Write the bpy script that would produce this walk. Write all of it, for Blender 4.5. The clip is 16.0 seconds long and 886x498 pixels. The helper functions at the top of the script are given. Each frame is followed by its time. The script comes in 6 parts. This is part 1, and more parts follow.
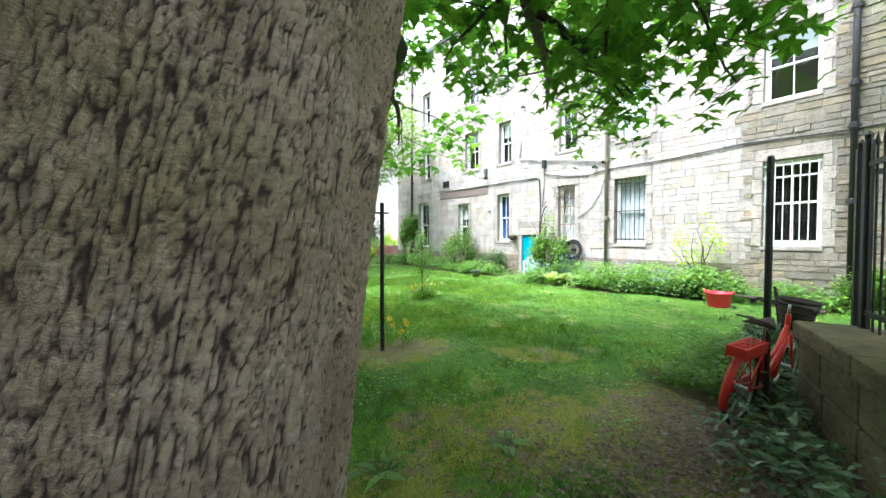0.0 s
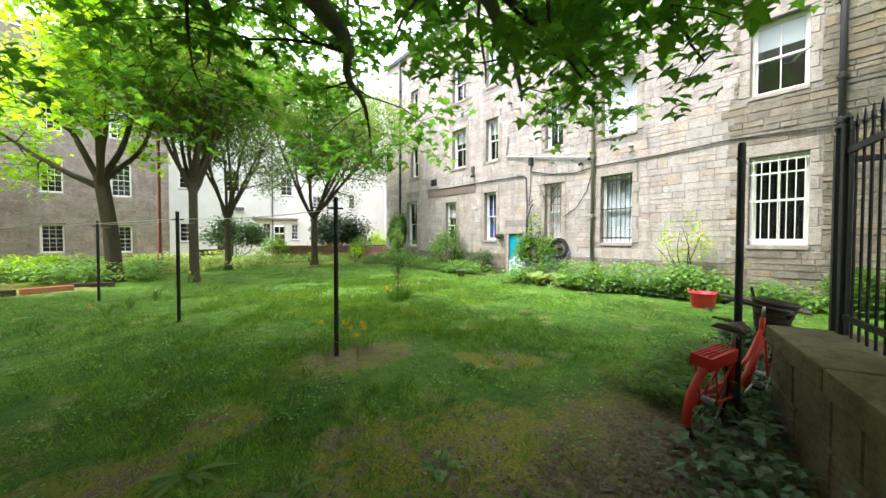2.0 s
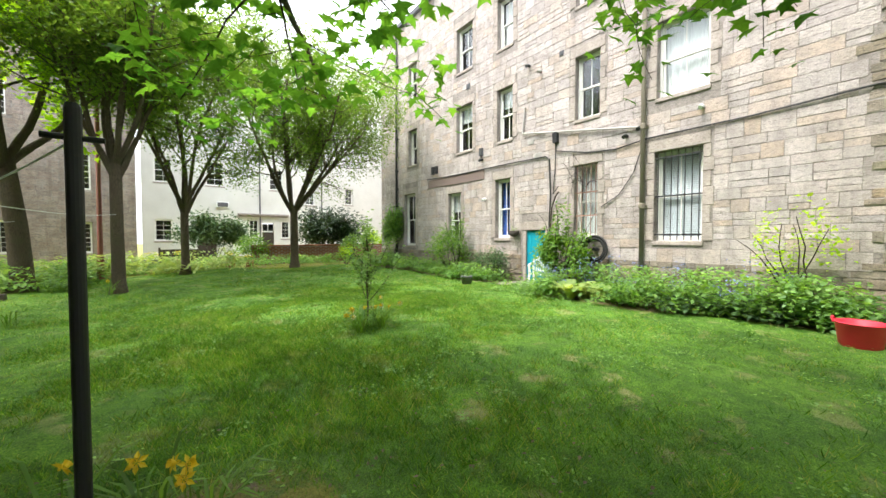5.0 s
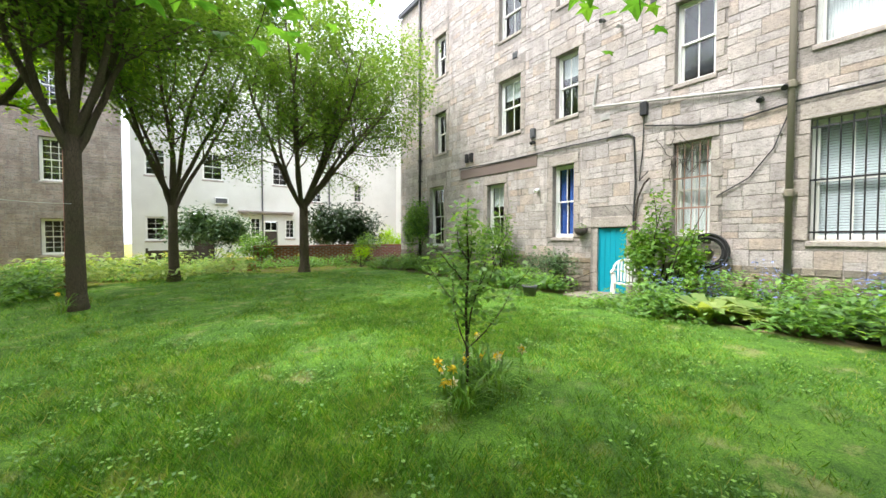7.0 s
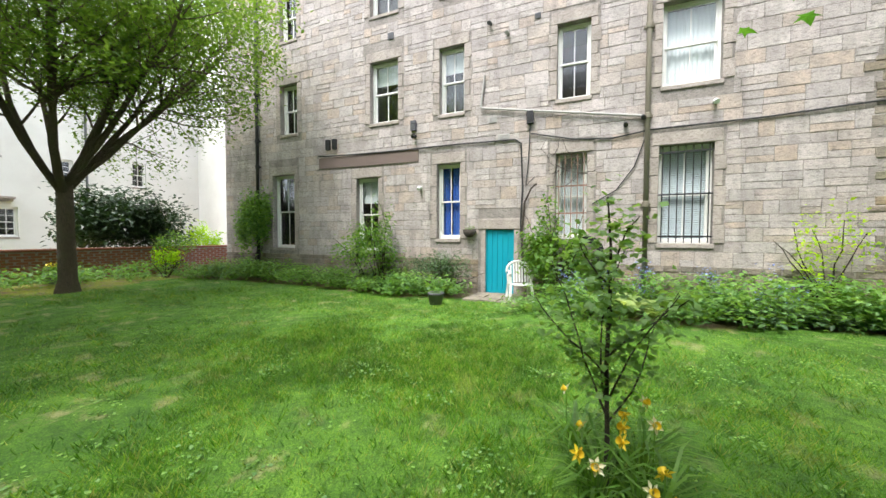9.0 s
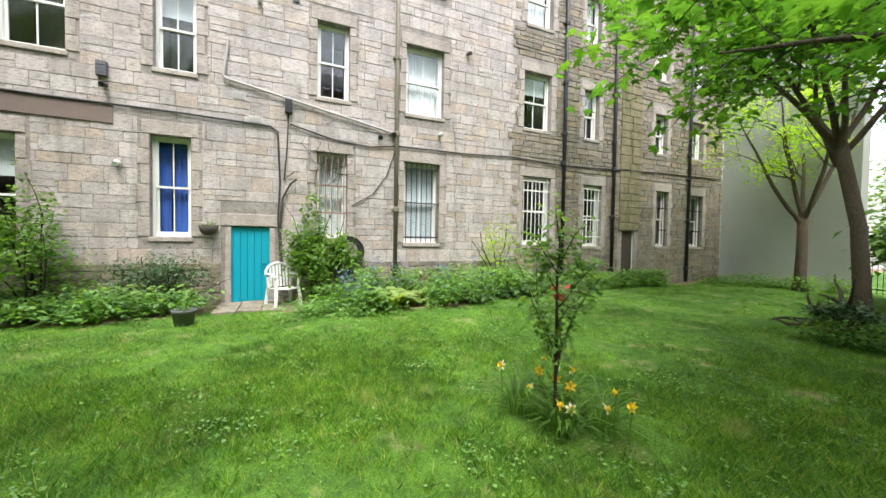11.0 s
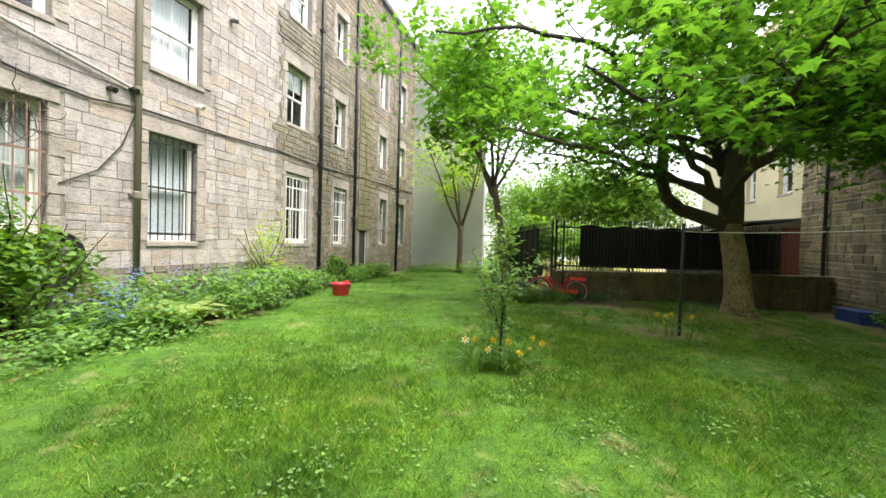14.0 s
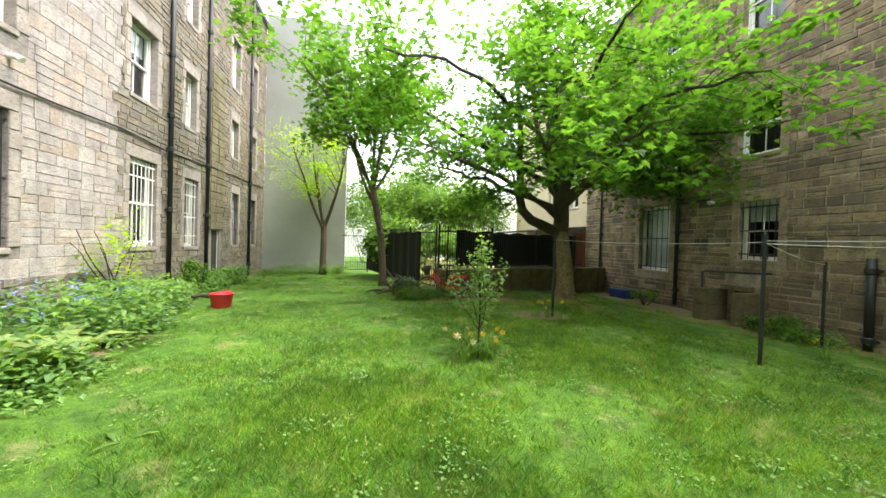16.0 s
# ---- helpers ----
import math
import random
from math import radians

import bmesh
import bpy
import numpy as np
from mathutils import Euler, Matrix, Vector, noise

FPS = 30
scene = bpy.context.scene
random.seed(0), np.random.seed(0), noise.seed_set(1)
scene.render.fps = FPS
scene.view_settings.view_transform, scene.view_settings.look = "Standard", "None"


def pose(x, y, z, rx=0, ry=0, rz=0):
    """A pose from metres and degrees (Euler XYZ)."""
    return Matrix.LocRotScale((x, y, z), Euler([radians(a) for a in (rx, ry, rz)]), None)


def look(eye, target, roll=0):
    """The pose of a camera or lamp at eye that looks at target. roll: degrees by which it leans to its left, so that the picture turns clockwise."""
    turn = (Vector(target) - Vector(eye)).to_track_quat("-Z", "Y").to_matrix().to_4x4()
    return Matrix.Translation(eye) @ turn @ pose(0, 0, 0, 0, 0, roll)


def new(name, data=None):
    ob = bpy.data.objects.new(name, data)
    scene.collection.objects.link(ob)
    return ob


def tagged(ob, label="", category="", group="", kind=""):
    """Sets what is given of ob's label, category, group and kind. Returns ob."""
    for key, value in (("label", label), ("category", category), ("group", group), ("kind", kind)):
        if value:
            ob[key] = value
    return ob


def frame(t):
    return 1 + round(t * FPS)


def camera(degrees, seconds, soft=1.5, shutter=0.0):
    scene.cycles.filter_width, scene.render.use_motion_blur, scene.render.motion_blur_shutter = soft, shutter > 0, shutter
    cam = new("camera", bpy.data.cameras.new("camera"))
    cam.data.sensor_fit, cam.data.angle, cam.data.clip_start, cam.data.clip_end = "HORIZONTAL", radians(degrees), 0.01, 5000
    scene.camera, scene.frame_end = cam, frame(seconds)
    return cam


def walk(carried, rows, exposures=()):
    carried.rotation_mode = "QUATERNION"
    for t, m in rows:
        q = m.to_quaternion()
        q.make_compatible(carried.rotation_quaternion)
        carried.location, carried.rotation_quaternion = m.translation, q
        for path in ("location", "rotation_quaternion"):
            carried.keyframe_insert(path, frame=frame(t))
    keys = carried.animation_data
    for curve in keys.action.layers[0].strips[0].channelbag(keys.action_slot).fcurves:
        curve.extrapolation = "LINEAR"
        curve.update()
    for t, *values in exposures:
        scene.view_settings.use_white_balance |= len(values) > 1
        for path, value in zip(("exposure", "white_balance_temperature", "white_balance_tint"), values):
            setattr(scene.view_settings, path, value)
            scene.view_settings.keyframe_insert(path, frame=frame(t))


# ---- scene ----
cam = camera(101.5, 16.0)
PATH = [
    (0, (0.704, 0.216, 1.416), (1.913, 1.808, 1.367), 0.1),
    (0.5, (0.796, 0.185, 1.415), (2.01, 1.774, 1.369), -0.1),
    (1, (0.898, 0.161, 1.409), (2.116, 1.747, 1.359), 0.1),
    (1.5, (1.071, 0.14, 1.4), (2.292, 1.723, 1.35), 0.1),
    (2, (1.245, 0.19, 1.389), (2.47, 1.77, 1.338), 0.1),
    (2.5, (1.528, 0.349, 1.393), (2.756, 1.926, 1.336), 0.1),
    (3, (1.911, 0.537, 1.43), (3.137, 2.116, 1.367), 0.2),
    (3.5, (2.314, 0.848, 1.409), (3.539, 2.427, 1.355), 0.1),
    (6, (3.461, 3.653, 1.35), (4.64, 5.267, 1.287), -0.0),
    (6.5, (3.529, 4.338, 1.334), (4.714, 5.948, 1.274), 0.0),
    (7, (3.516, 5.011, 1.332), (4.709, 6.616, 1.276), 0.1),
    (7.5, (3.401, 5.695, 1.337), (4.663, 7.245, 1.282), 0.1),
    (8, (3.291, 6.339, 1.373), (4.708, 7.749, 1.314), 0.1),
    (8.5, (3.31, 6.819, 1.376), (4.932, 7.989, 1.318), 0.1),
    (9, (3.271, 7.283, 1.448), (5.093, 8.105, 1.377), 0.2),
    (9.5, (3.165, 7.824, 1.497), (5.127, 8.203, 1.405), 0.5),
    (10, (3.177, 8.289, 1.477), (5.174, 8.23, 1.395), 0.8),
    (12.5, (3.962, 10.253, 1.428), (5.211, 8.692, 1.378), 1.2),
    (13, (4.25, 10.618, 1.453), (5.27, 8.899, 1.406), 1.5),
    (13.5, (4.534, 10.962, 1.473), (5.34, 9.133, 1.43), 1.9),
    (14, (4.918, 11.252, 1.465), (5.501, 9.34, 1.424), 1.7),
    (14.5, (5.382, 11.549, 1.473), (5.732, 9.581, 1.442), 1.8),
    (15, (5.843, 11.696, 1.52), (5.94, 9.698, 1.487), 1.8),
    (15.5, (6.329, 11.834, 1.558), (6.202, 9.838, 1.524), 1.8),
    (16, (6.811, 11.912, 1.577), (6.451, 9.945, 1.548), 1.8),
]
EXPOSURES = [(0.0, 2.52, 5550, 7), (1.0, 2.28, 5800, 8), (2.0, 2.05, 6100, 9), (3.5, 1.95, 6400, 9), (7.0, 1.83, 6150, 9), (9.0, 1.62, 6100, 9), (10.0, 1.6, 6100, 9), (12.5, 1.72, 6250, 9), (14.0, 1.88, 6400, 9), (16.0, 2.0, 6400, 9)]
walk(cam, [(t, look(eye, target, roll)) for t, eye, target, roll in PATH], EXPOSURES)

# ---- world and sun: a bright, thinly overcast spring day ----
world = bpy.data.worlds.new("overcast_sky")
scene.world = world
world.use_nodes = True
wn = world.node_tree
sky = wn.nodes.new("ShaderNodeTexSky")
sky.sky_type = "NISHITA"
sky.sun_disc = False
sky.sun_elevation, sky.sun_rotation = radians(62), radians(285)
sky.air_density, sky.dust_density, sky.ozone_density = 1.0, 6.0, 0.6
haze = wn.nodes.new("ShaderNodeMix")
haze.data_type = "RGBA"
haze.inputs["Factor"].default_value = 0.65
haze.inputs["B"].default_value = (9.5, 9.7, 10.0, 1)
wn.links.new(sky.outputs[0], haze.inputs["A"])
wn.links.new(haze.outputs["Result"], wn.nodes["Background"].inputs["Color"])
wn.nodes["Background"].inputs["Strength"].default_value = 0.12
sun = new("sun", bpy.data.lights.new("sun", "SUN"))
sun.data.energy, sun.data.angle, sun.data.color = 1.5, radians(20), (1.0, 0.95, 0.88)
sun.matrix_world = look((0, 0, 30), (15, -4, 0))

rng = np.random.default_rng(7)


# ---- materials ----
def material(name, build=None, base=(0.5, 0.5, 0.5), rough=0.8, metal=0.0):
    m = bpy.data.materials.new(name)
    m.use_nodes = True
    t = m.node_tree
    b = t.nodes["Principled BSDF"]
    b.inputs["Base Color"].default_value = (*base, 1)
    b.inputs["Roughness"].default_value = rough
    b.inputs["Metallic"].default_value = metal
    if build:
        build(t, b)
    return m


def coords(t, scale=(1, 1, 1), kind="Object"):
    c = t.nodes.new("ShaderNodeTexCoord")
    mp = t.nodes.new("ShaderNodeMapping")
    mp.inputs["Scale"].default_value = scale
    t.links.new(c.outputs[kind], mp.inputs["Vector"])
    return mp.outputs["Vector"]


def world_coords(t, scale=(1, 1, 1)):
    c = t.nodes.new("ShaderNodeNewGeometry")
    mp = t.nodes.new("ShaderNodeMapping")
    mp.inputs["Scale"].default_value = scale
    t.links.new(c.outputs["Position"], mp.inputs["Vector"])
    return mp.outputs["Vector"]


def noise_tex(t, vec, scale, detail=5.0, rough=0.6):
    n = t.nodes.new("ShaderNodeTexNoise")
    n.inputs["Scale"].default_value, n.inputs["Detail"].default_value, n.inputs["Roughness"].default_value = scale, detail, rough
    t.links.new(vec, n.inputs["Vector"])
    return n.outputs["Fac"]


def ramp(t, fac, stops):
    r = t.nodes.new("ShaderNodeValToRGB")
    e = r.color_ramp.elements
    while len(e) < len(stops):
        e.new(0.5)
    for k, (p, c) in enumerate(stops):
        e[k].position = p
        e[k].color = (*c, 1) if len(c) == 3 else c
    t.links.new(fac, r.inputs["Fac"])
    return r.outputs["Color"]


def mixed(t, fac, a, b, mode="MIX"):
    m = t.nodes.new("ShaderNodeMix")
    m.data_type, m.blend_type = "RGBA", mode
    for s, v in (("Factor", fac), ("A", a), ("B", b)):
        k = {"Factor": 0, "A": 6, "B": 7}[s]
        if hasattr(v, "is_linked"):
            t.links.new(v, m.inputs[k])
        elif s == "Factor":
            m.inputs[k].default_value = v
        else:
            m.inputs[k].default_value = (*v, 1)
    return m.outputs[2]


def bump(t, b, height, strength=0.4, dist=0.01):
    n = t.nodes.new("ShaderNodeBump")
    n.inputs["Strength"].default_value, n.inputs["Distance"].default_value = strength, dist
    t.links.new(height, n.inputs["Height"])
    t.links.new(n.outputs["Normal"], b.inputs["Normal"])


def random_island(t):
    return t.nodes.new("ShaderNodeNewGeometry").outputs["Random Per Island"]


def random_object(t):
    return t.nodes.new("ShaderNodeObjectInfo").outputs["Random"]


def stone_material(name, tones, dark, single=False, grain=0.7, lichen=None):
    """Weathered sandstone: a tone per block, blotches, grain, soot streaks."""
    def build(t, b):
        v = world_coords(t)
        own = random_object(t) if single else random_island(t)
        n = len(tones)
        c = ramp(t, own, [(k / (n - 1), tones[k]) for k in range(n)])
        blot = noise_tex(t, v, 2.2, 6)
        c = mixed(t, ramp(t, blot, [(0.42, (0, 0, 0)), (0.7, (0.75, 0.75, 0.75))]), c, dark)
        pits = noise_tex(t, world_coords(t, (9, 9, 26)), 1.0, 7, 0.75)
        c = mixed(t, ramp(t, pits, [(0.36, (0.7, 0.7, 0.7)), (0.5, (0, 0, 0))]), c, tuple(0.6 * x for x in dark))
        streak = noise_tex(t, world_coords(t, (3.0, 3.0, 0.35)), 1.4, 4)
        c = mixed(t, ramp(t, streak, [(0.5, (0, 0, 0)), (0.8, (0.5, 0.5, 0.5))]), c, tuple(0.55 * x for x in dark))
        if lichen:
            lic = noise_tex(t, v, 0.9, 7)
            c = mixed(t, ramp(t, lic, [(0.58, (0, 0, 0)), (0.7, (0.6, 0.6, 0.6))]), c, lichen)
        fine = noise_tex(t, v, 38, 8, 0.7)
        c = mixed(t, 0.7, c, ramp(t, fine, [(0.3, (0.5, 0.5, 0.5)), (0.7, (1.1, 1.1, 1.1))]), "MULTIPLY")
        t.links.new(c, b.inputs["Base Color"])
        b.inputs["Roughness"].default_value = 0.93
        rows = noise_tex(t, world_coords(t, (11, 11, 42)), 1.0, 8, 0.72)
        bump(t, b, mixed(t, 0.45, rows, fine), grain, 0.04)
    return material(name, build)


SAND = [(0.56, 0.49, 0.46), (0.65, 0.58, 0.55), (0.48, 0.43, 0.415), (0.64, 0.545, 0.48), (0.58, 0.525, 0.505), (0.67, 0.605, 0.565), (0.51, 0.45, 0.43), (0.61, 0.545, 0.52), (0.58, 0.455, 0.36), (0.57, 0.505, 0.475)]
# browner rubble stone, darkened further to carry the trees' shade in its tones
SHADED_SAND = [(0.33, 0.28, 0.225), (0.41, 0.355, 0.285), (0.26, 0.23, 0.195), (0.42, 0.34, 0.25), (0.36, 0.32, 0.275), (0.3, 0.25, 0.19), (0.45, 0.34, 0.22)]
stone_a2 = stone_material("brown_grey_rubble_with_shade", SHADED_SAND, (0.2, 0.17, 0.13), grain=0.9, lichen=(0.27, 0.26, 0.13))
stone_a = stone_material("grey_buff_sandstone", SAND, (0.36, 0.32, 0.29))
stone_a1 = stone_material("grey_buff_sandstone_block", SAND, (0.36, 0.32, 0.29), single=True)
mortar_a = stone_material("weathered_lime_mortar", [(0.39, 0.345, 0.315), (0.43, 0.385, 0.35)], (0.22, 0.195, 0.175))
dressed = stone_material("dressed_sandstone", [(0.46, 0.4, 0.36), (0.52, 0.45, 0.4), (0.4, 0.36, 0.33)], (0.3, 0.26, 0.23), grain=0.3)
dressed_b = stone_material("brown_dressed_stone", [(0.42, 0.32, 0.19), (0.46, 0.35, 0.21), (0.36, 0.28, 0.17)], (0.17, 0.13, 0.09), grain=0.3)
RUBBLE = [(0.27, 0.195, 0.11), (0.4, 0.3, 0.17), (0.16, 0.125, 0.085), (0.5, 0.38, 0.22), (0.32, 0.24, 0.14), (0.21, 0.15, 0.09), (0.43, 0.31, 0.16)]
stone_b = stone_material("brown_rubble_stone", RUBBLE, (0.1, 0.078, 0.055))
stone_b1 = stone_material("brown_rubble_block", RUBBLE, (0.1, 0.078, 0.055), single=True)
mortar_b = stone_material("pale_rubble_mortar", [(0.52, 0.43, 0.3), (0.46, 0.38, 0.26)], (0.15, 0.12, 0.08))
RED = [(0.4, 0.32, 0.28), (0.48, 0.39, 0.33), (0.34, 0.29, 0.26), (0.45, 0.37, 0.31)]
stone_c = stone_material("pinkish_sandstone", RED, (0.24, 0.18, 0.15))
garden_stone = stone_material("mossy_garden_stone", [(0.25, 0.195, 0.09), (0.19, 0.155, 0.08), (0.28, 0.22, 0.11)], (0.07, 0.06, 0.03), lichen=(0.12, 0.135, 0.03))
moss_stone = stone_material("mossy_green_stone", [(0.27, 0.235, 0.14), (0.32, 0.27, 0.17), (0.22, 0.2, 0.11)], (0.12, 0.115, 0.045), lichen=(0.13, 0.145, 0.035))


def harl(name, base, stain):
    def build(t, b):
        v = world_coords(t)
        c = mixed(t, ramp(t, noise_tex(t, v, 0.7, 6), [(0.4, (0, 0, 0)), (0.8, (0.6, 0.6, 0.6))]), base, stain)
        fine = noise_tex(t, v, 60, 5)
        c = mixed(t, 0.35, c, ramp(t, fine, [(0.3, (0.6, 0.6, 0.6)), (0.7, (1, 1, 1))]), "MULTIPLY")
        t.links.new(c, b.inputs["Base Color"])
        b.inputs["Roughness"].default_value = 0.95
        bump(t, b, fine, 0.5, 0.01)
    return material(name, build)


white_harl = harl("white_painted_render", (0.78, 0.77, 0.72), (0.6, 0.58, 0.52))
cream_harl = harl("cream_render", (0.62, 0.53, 0.33), (0.42, 0.35, 0.22))
grey_harl = harl("pale_grey_render", (0.38, 0.39, 0.35), (0.27, 0.29, 0.24))
brown_paint = harl("brown_painted_band", (0.2, 0.15, 0.13), (0.15, 0.11, 0.1))


def painted(name, base, rough=0.45, wear=(0.3, 0.28, 0.25), amount=0.3, metal=0.0):
    def build(t, b):
        v = world_coords(t)
        n = noise_tex(t, v, 9, 8, 0.7)
        c = mixed(t, ramp(t, n, [(0.55, (0, 0, 0)), (0.75, (amount, amount, amount))]), base, wear)
        t.links.new(c, b.inputs["Base Color"])
        t.links.new(ramp(t, n, [(0.3, (rough, rough, rough)), (0.8, (min(1, rough + 0.3),) * 3)]), b.inputs["Roughness"])
        b.inputs["Metallic"].default_value = metal
        bump(t, b, noise_tex(t, v, 70, 4), 0.15, 0.002)
    return material(name, build)


white_paint = painted("white_gloss_paint", (0.8, 0.79, 0.75), 0.35, (0.55, 0.52, 0.46))
iron = painted("black_painted_iron", (0.018, 0.018, 0.02), 0.4, (0.07, 0.045, 0.03), 0.5)
cast_iron = painted("mossy_cast_iron", (0.2, 0.175, 0.13), 0.65, (0.13, 0.14, 0.05), 0.6)
rust_paint = painted("red_oxide_paint", (0.2, 0.06, 0.04), 0.55, (0.12, 0.07, 0.05), 0.5)
teal = painted("teal_door_paint", (0.0, 0.3, 0.4), 0.5, (0.02, 0.36, 0.44), 0.4)
bare_white = painted("whitewash", (0.75, 0.75, 0.72), 0.8, (0.5, 0.48, 0.44), 0.6)
plastic_white = painted("white_plastic", (0.82, 0.82, 0.8), 0.35, (0.6, 0.58, 0.52), 0.3)
plastic_red = painted("pinkish_red_plastic", (0.75, 0.03, 0.06), 0.35, (0.5, 0.05, 0.06), 0.3)
bike_red = painted("bright_red_bicycle_paint", (0.64, 0.03, 0.022), 0.3, (0.3, 0.05, 0.03), 0.4)
rubber = painted("black_rubber", (0.02, 0.02, 0.02), 0.75, (0.07, 0.06, 0.05), 0.4)
leather = painted("dark_brown_saddle", (0.05, 0.03, 0.025), 0.5, (0.1, 0.07, 0.05), 0.4)
chrome = painted("dull_chrome", (0.5, 0.5, 0.5), 0.3, (0.2, 0.13, 0.08), 0.5, 1.0)
wicker = painted("weathered_wicker", (0.06, 0.048, 0.04), 0.85, (0.13, 0.1, 0.08), 0.6)
old_rust = painted("pale_rusty_iron", (0.32, 0.19, 0.14), 0.8, (0.45, 0.36, 0.3), 0.6)
terracotta = painted("terracotta", (0.4, 0.16, 0.08), 0.85, (0.3, 0.2, 0.15), 0.5)
dark_wood = painted("weathered_dark_wood", (0.06, 0.045, 0.035), 0.85, (0.12, 0.1, 0.08), 0.6)
red_brick = painted("red_brown_brick", (0.25, 0.1, 0.06), 0.9, (0.16, 0.1, 0.07), 0.6)
screen_black = painted("black_mesh_screen", (0.012, 0.013, 0.012), 0.9, (0.03, 0.035, 0.025), 0.5)
slate = painted("dark_slate", (0.07, 0.075, 0.085), 0.6, (0.12, 0.12, 0.12), 0.5)
blue_plastic = painted("blue_plastic", (0.02, 0.05, 0.2), 0.45, (0.05, 0.07, 0.15), 0.4)
zinc = painted("grey_plastic_fitting", (0.1, 0.1, 0.11), 0.5, (0.15, 0.14, 0.13), 0.4)
pale_pipe = painted("pale_grey_pipe", (0.42, 0.4, 0.38), 0.5, (0.3, 0.27, 0.24), 0.4)
rope = painted("pale_clothes_line", (0.6, 0.6, 0.55), 0.8)
cable_black = painted("black_cable", (0.03, 0.03, 0.03), 0.6)
# Dimness of unlit rooms, put into a near-black base colour.
room_shade_mat = material("room_shade_in_colour", base=(0.06, 0.055, 0.05), rough=0.95)
blind_grey = painted("grey_venetian_blind", (0.62, 0.67, 0.7), 0.6, (0.5, 0.54, 0.56), 0.2)


def cloth(name, base, dark):
    def build(t, b):
        w = t.nodes.new("ShaderNodeTexWave")
        w.inputs["Scale"].default_value, w.inputs["Distortion"].default_value = 3.0, 2.5
        t.links.new(coords(t, (3, 1, 0.3)), w.inputs["Vector"])
        t.links.new(mixed(t, w.outputs["Fac"], dark, base), b.inputs["Base Color"])
        b.inputs["Roughness"].default_value = 0.95
    return material(name, build)


net_curtain = cloth("white_net_curtain", (0.75, 0.77, 0.76), (0.6, 0.63, 0.63))
blue_curtain = cloth("blue_curtain", (0.06, 0.17, 0.55), (0.03, 0.09, 0.35))


def glass_build(t, b):
    b.inputs["Base Color"].default_value = (0.93, 0.97, 0.97, 1)
    b.inputs["Transmission Weight"].default_value = 1.0
    b.inputs["Roughness"].default_value = 0.02
    b.inputs["IOR"].default_value = 1.5


glass = material("window_glass", glass_build)


def leaf_material(name, tones, glow=0.4, rough=0.5, through_gain=2.2):
    """Leaves: a tone per leaf, light passing through the blade."""
    def build(t, b):
        n = len(tones)
        c = ramp(t, random_island(t), [(k / max(1, n - 1), tones[k]) for k in range(n)])
        patch = noise_tex(t, world_coords(t), 0.6, 3)
        c = mixed(t, 0.55, c, ramp(t, patch, [(0.3, (0.7, 0.75, 0.7)), (0.7, (1.15, 1.1, 1.0))]), "MULTIPLY")
        t.links.new(c, b.inputs["Base Color"])
        b.inputs["Roughness"].default_value = rough
        tr = t.nodes.new("ShaderNodeBsdfTranslucent")
        t.links.new(mixed(t, 1.0, c, (through_gain, 0.93 * through_gain, 0.38 * through_gain), "MULTIPLY"), tr.inputs["Color"])
        mx = t.nodes.new("ShaderNodeMixShader")
        mx.inputs[0].default_value = glow
        t.links.new(b.outputs[0], mx.inputs[1])
        t.links.new(tr.outputs[0], mx.inputs[2])
        t.links.new(mx.outputs[0], t.nodes["Material Output"].inputs["Surface"])
    return material(name, build)


maple_leaf = leaf_material("maple_leaf", [(0.04, 0.115, 0.02), (0.065, 0.16, 0.026), (0.095, 0.2, 0.03), (0.05, 0.135, 0.022)], 0.7, 0.6, 2.15)
pale_leaf = leaf_material("whitebeam_leaf", [(0.08, 0.15, 0.03), (0.11, 0.19, 0.035), (0.14, 0.22, 0.05), (0.06, 0.12, 0.025)], 0.52, 0.5, 2.4)
yellow_leaf = leaf_material("young_yellow_green_leaf", [(0.16, 0.27, 0.012), (0.21, 0.31, 0.018), (0.12, 0.23, 0.012)], 0.7, 0.5, 3.4)
apple_leaf = leaf_material("apple_leaf", [(0.12, 0.22, 0.055), (0.18, 0.29, 0.1), (0.07, 0.15, 0.035)], 0.45)
shrub_leaf = leaf_material("shrub_leaf", [(0.06, 0.15, 0.02), (0.12, 0.24, 0.04), (0.17, 0.3, 0.06), (0.05, 0.11, 0.02)], 0.45)
border_leaf = leaf_material("soft_border_leaf", [(0.1, 0.21, 0.045), (0.17, 0.32, 0.07), (0.23, 0.38, 0.1), (0.08, 0.18, 0.05), (0.19, 0.32, 0.14)], 0.4)
dark_leaf = leaf_material("dark_evergreen_leaf", [(0.02, 0.045, 0.018), (0.03, 0.065, 0.025), (0.045, 0.085, 0.035)], 0.15, 0.35)
ivy_leaf = leaf_material("ivy_leaf", [(0.035, 0.08, 0.03), (0.06, 0.12, 0.05), (0.085, 0.155, 0.075), (0.15, 0.23, 0.14)], 0.25, 0.4)
hosta_leaf = leaf_material("hosta_leaf", [(0.24, 0.33, 0.09), (0.32, 0.4, 0.14), (0.18, 0.28, 0.08)], 0.35)


def straw_patches(t):
    """Where thatch shows pale between the blades: small worn spots, unevenly spread."""
    spots = ramp(t, noise_tex(t, world_coords(t), 2.3, 6, 0.62), [(0.56, (0, 0, 0)), (0.66, (1, 1, 1))])
    spread = ramp(t, noise_tex(t, world_coords(t), 0.35, 3), [(0.4, (0.25, 0.25, 0.25)), (0.62, (1, 1, 1))])
    return mixed(t, 1.0, spots, spread, "MULTIPLY")


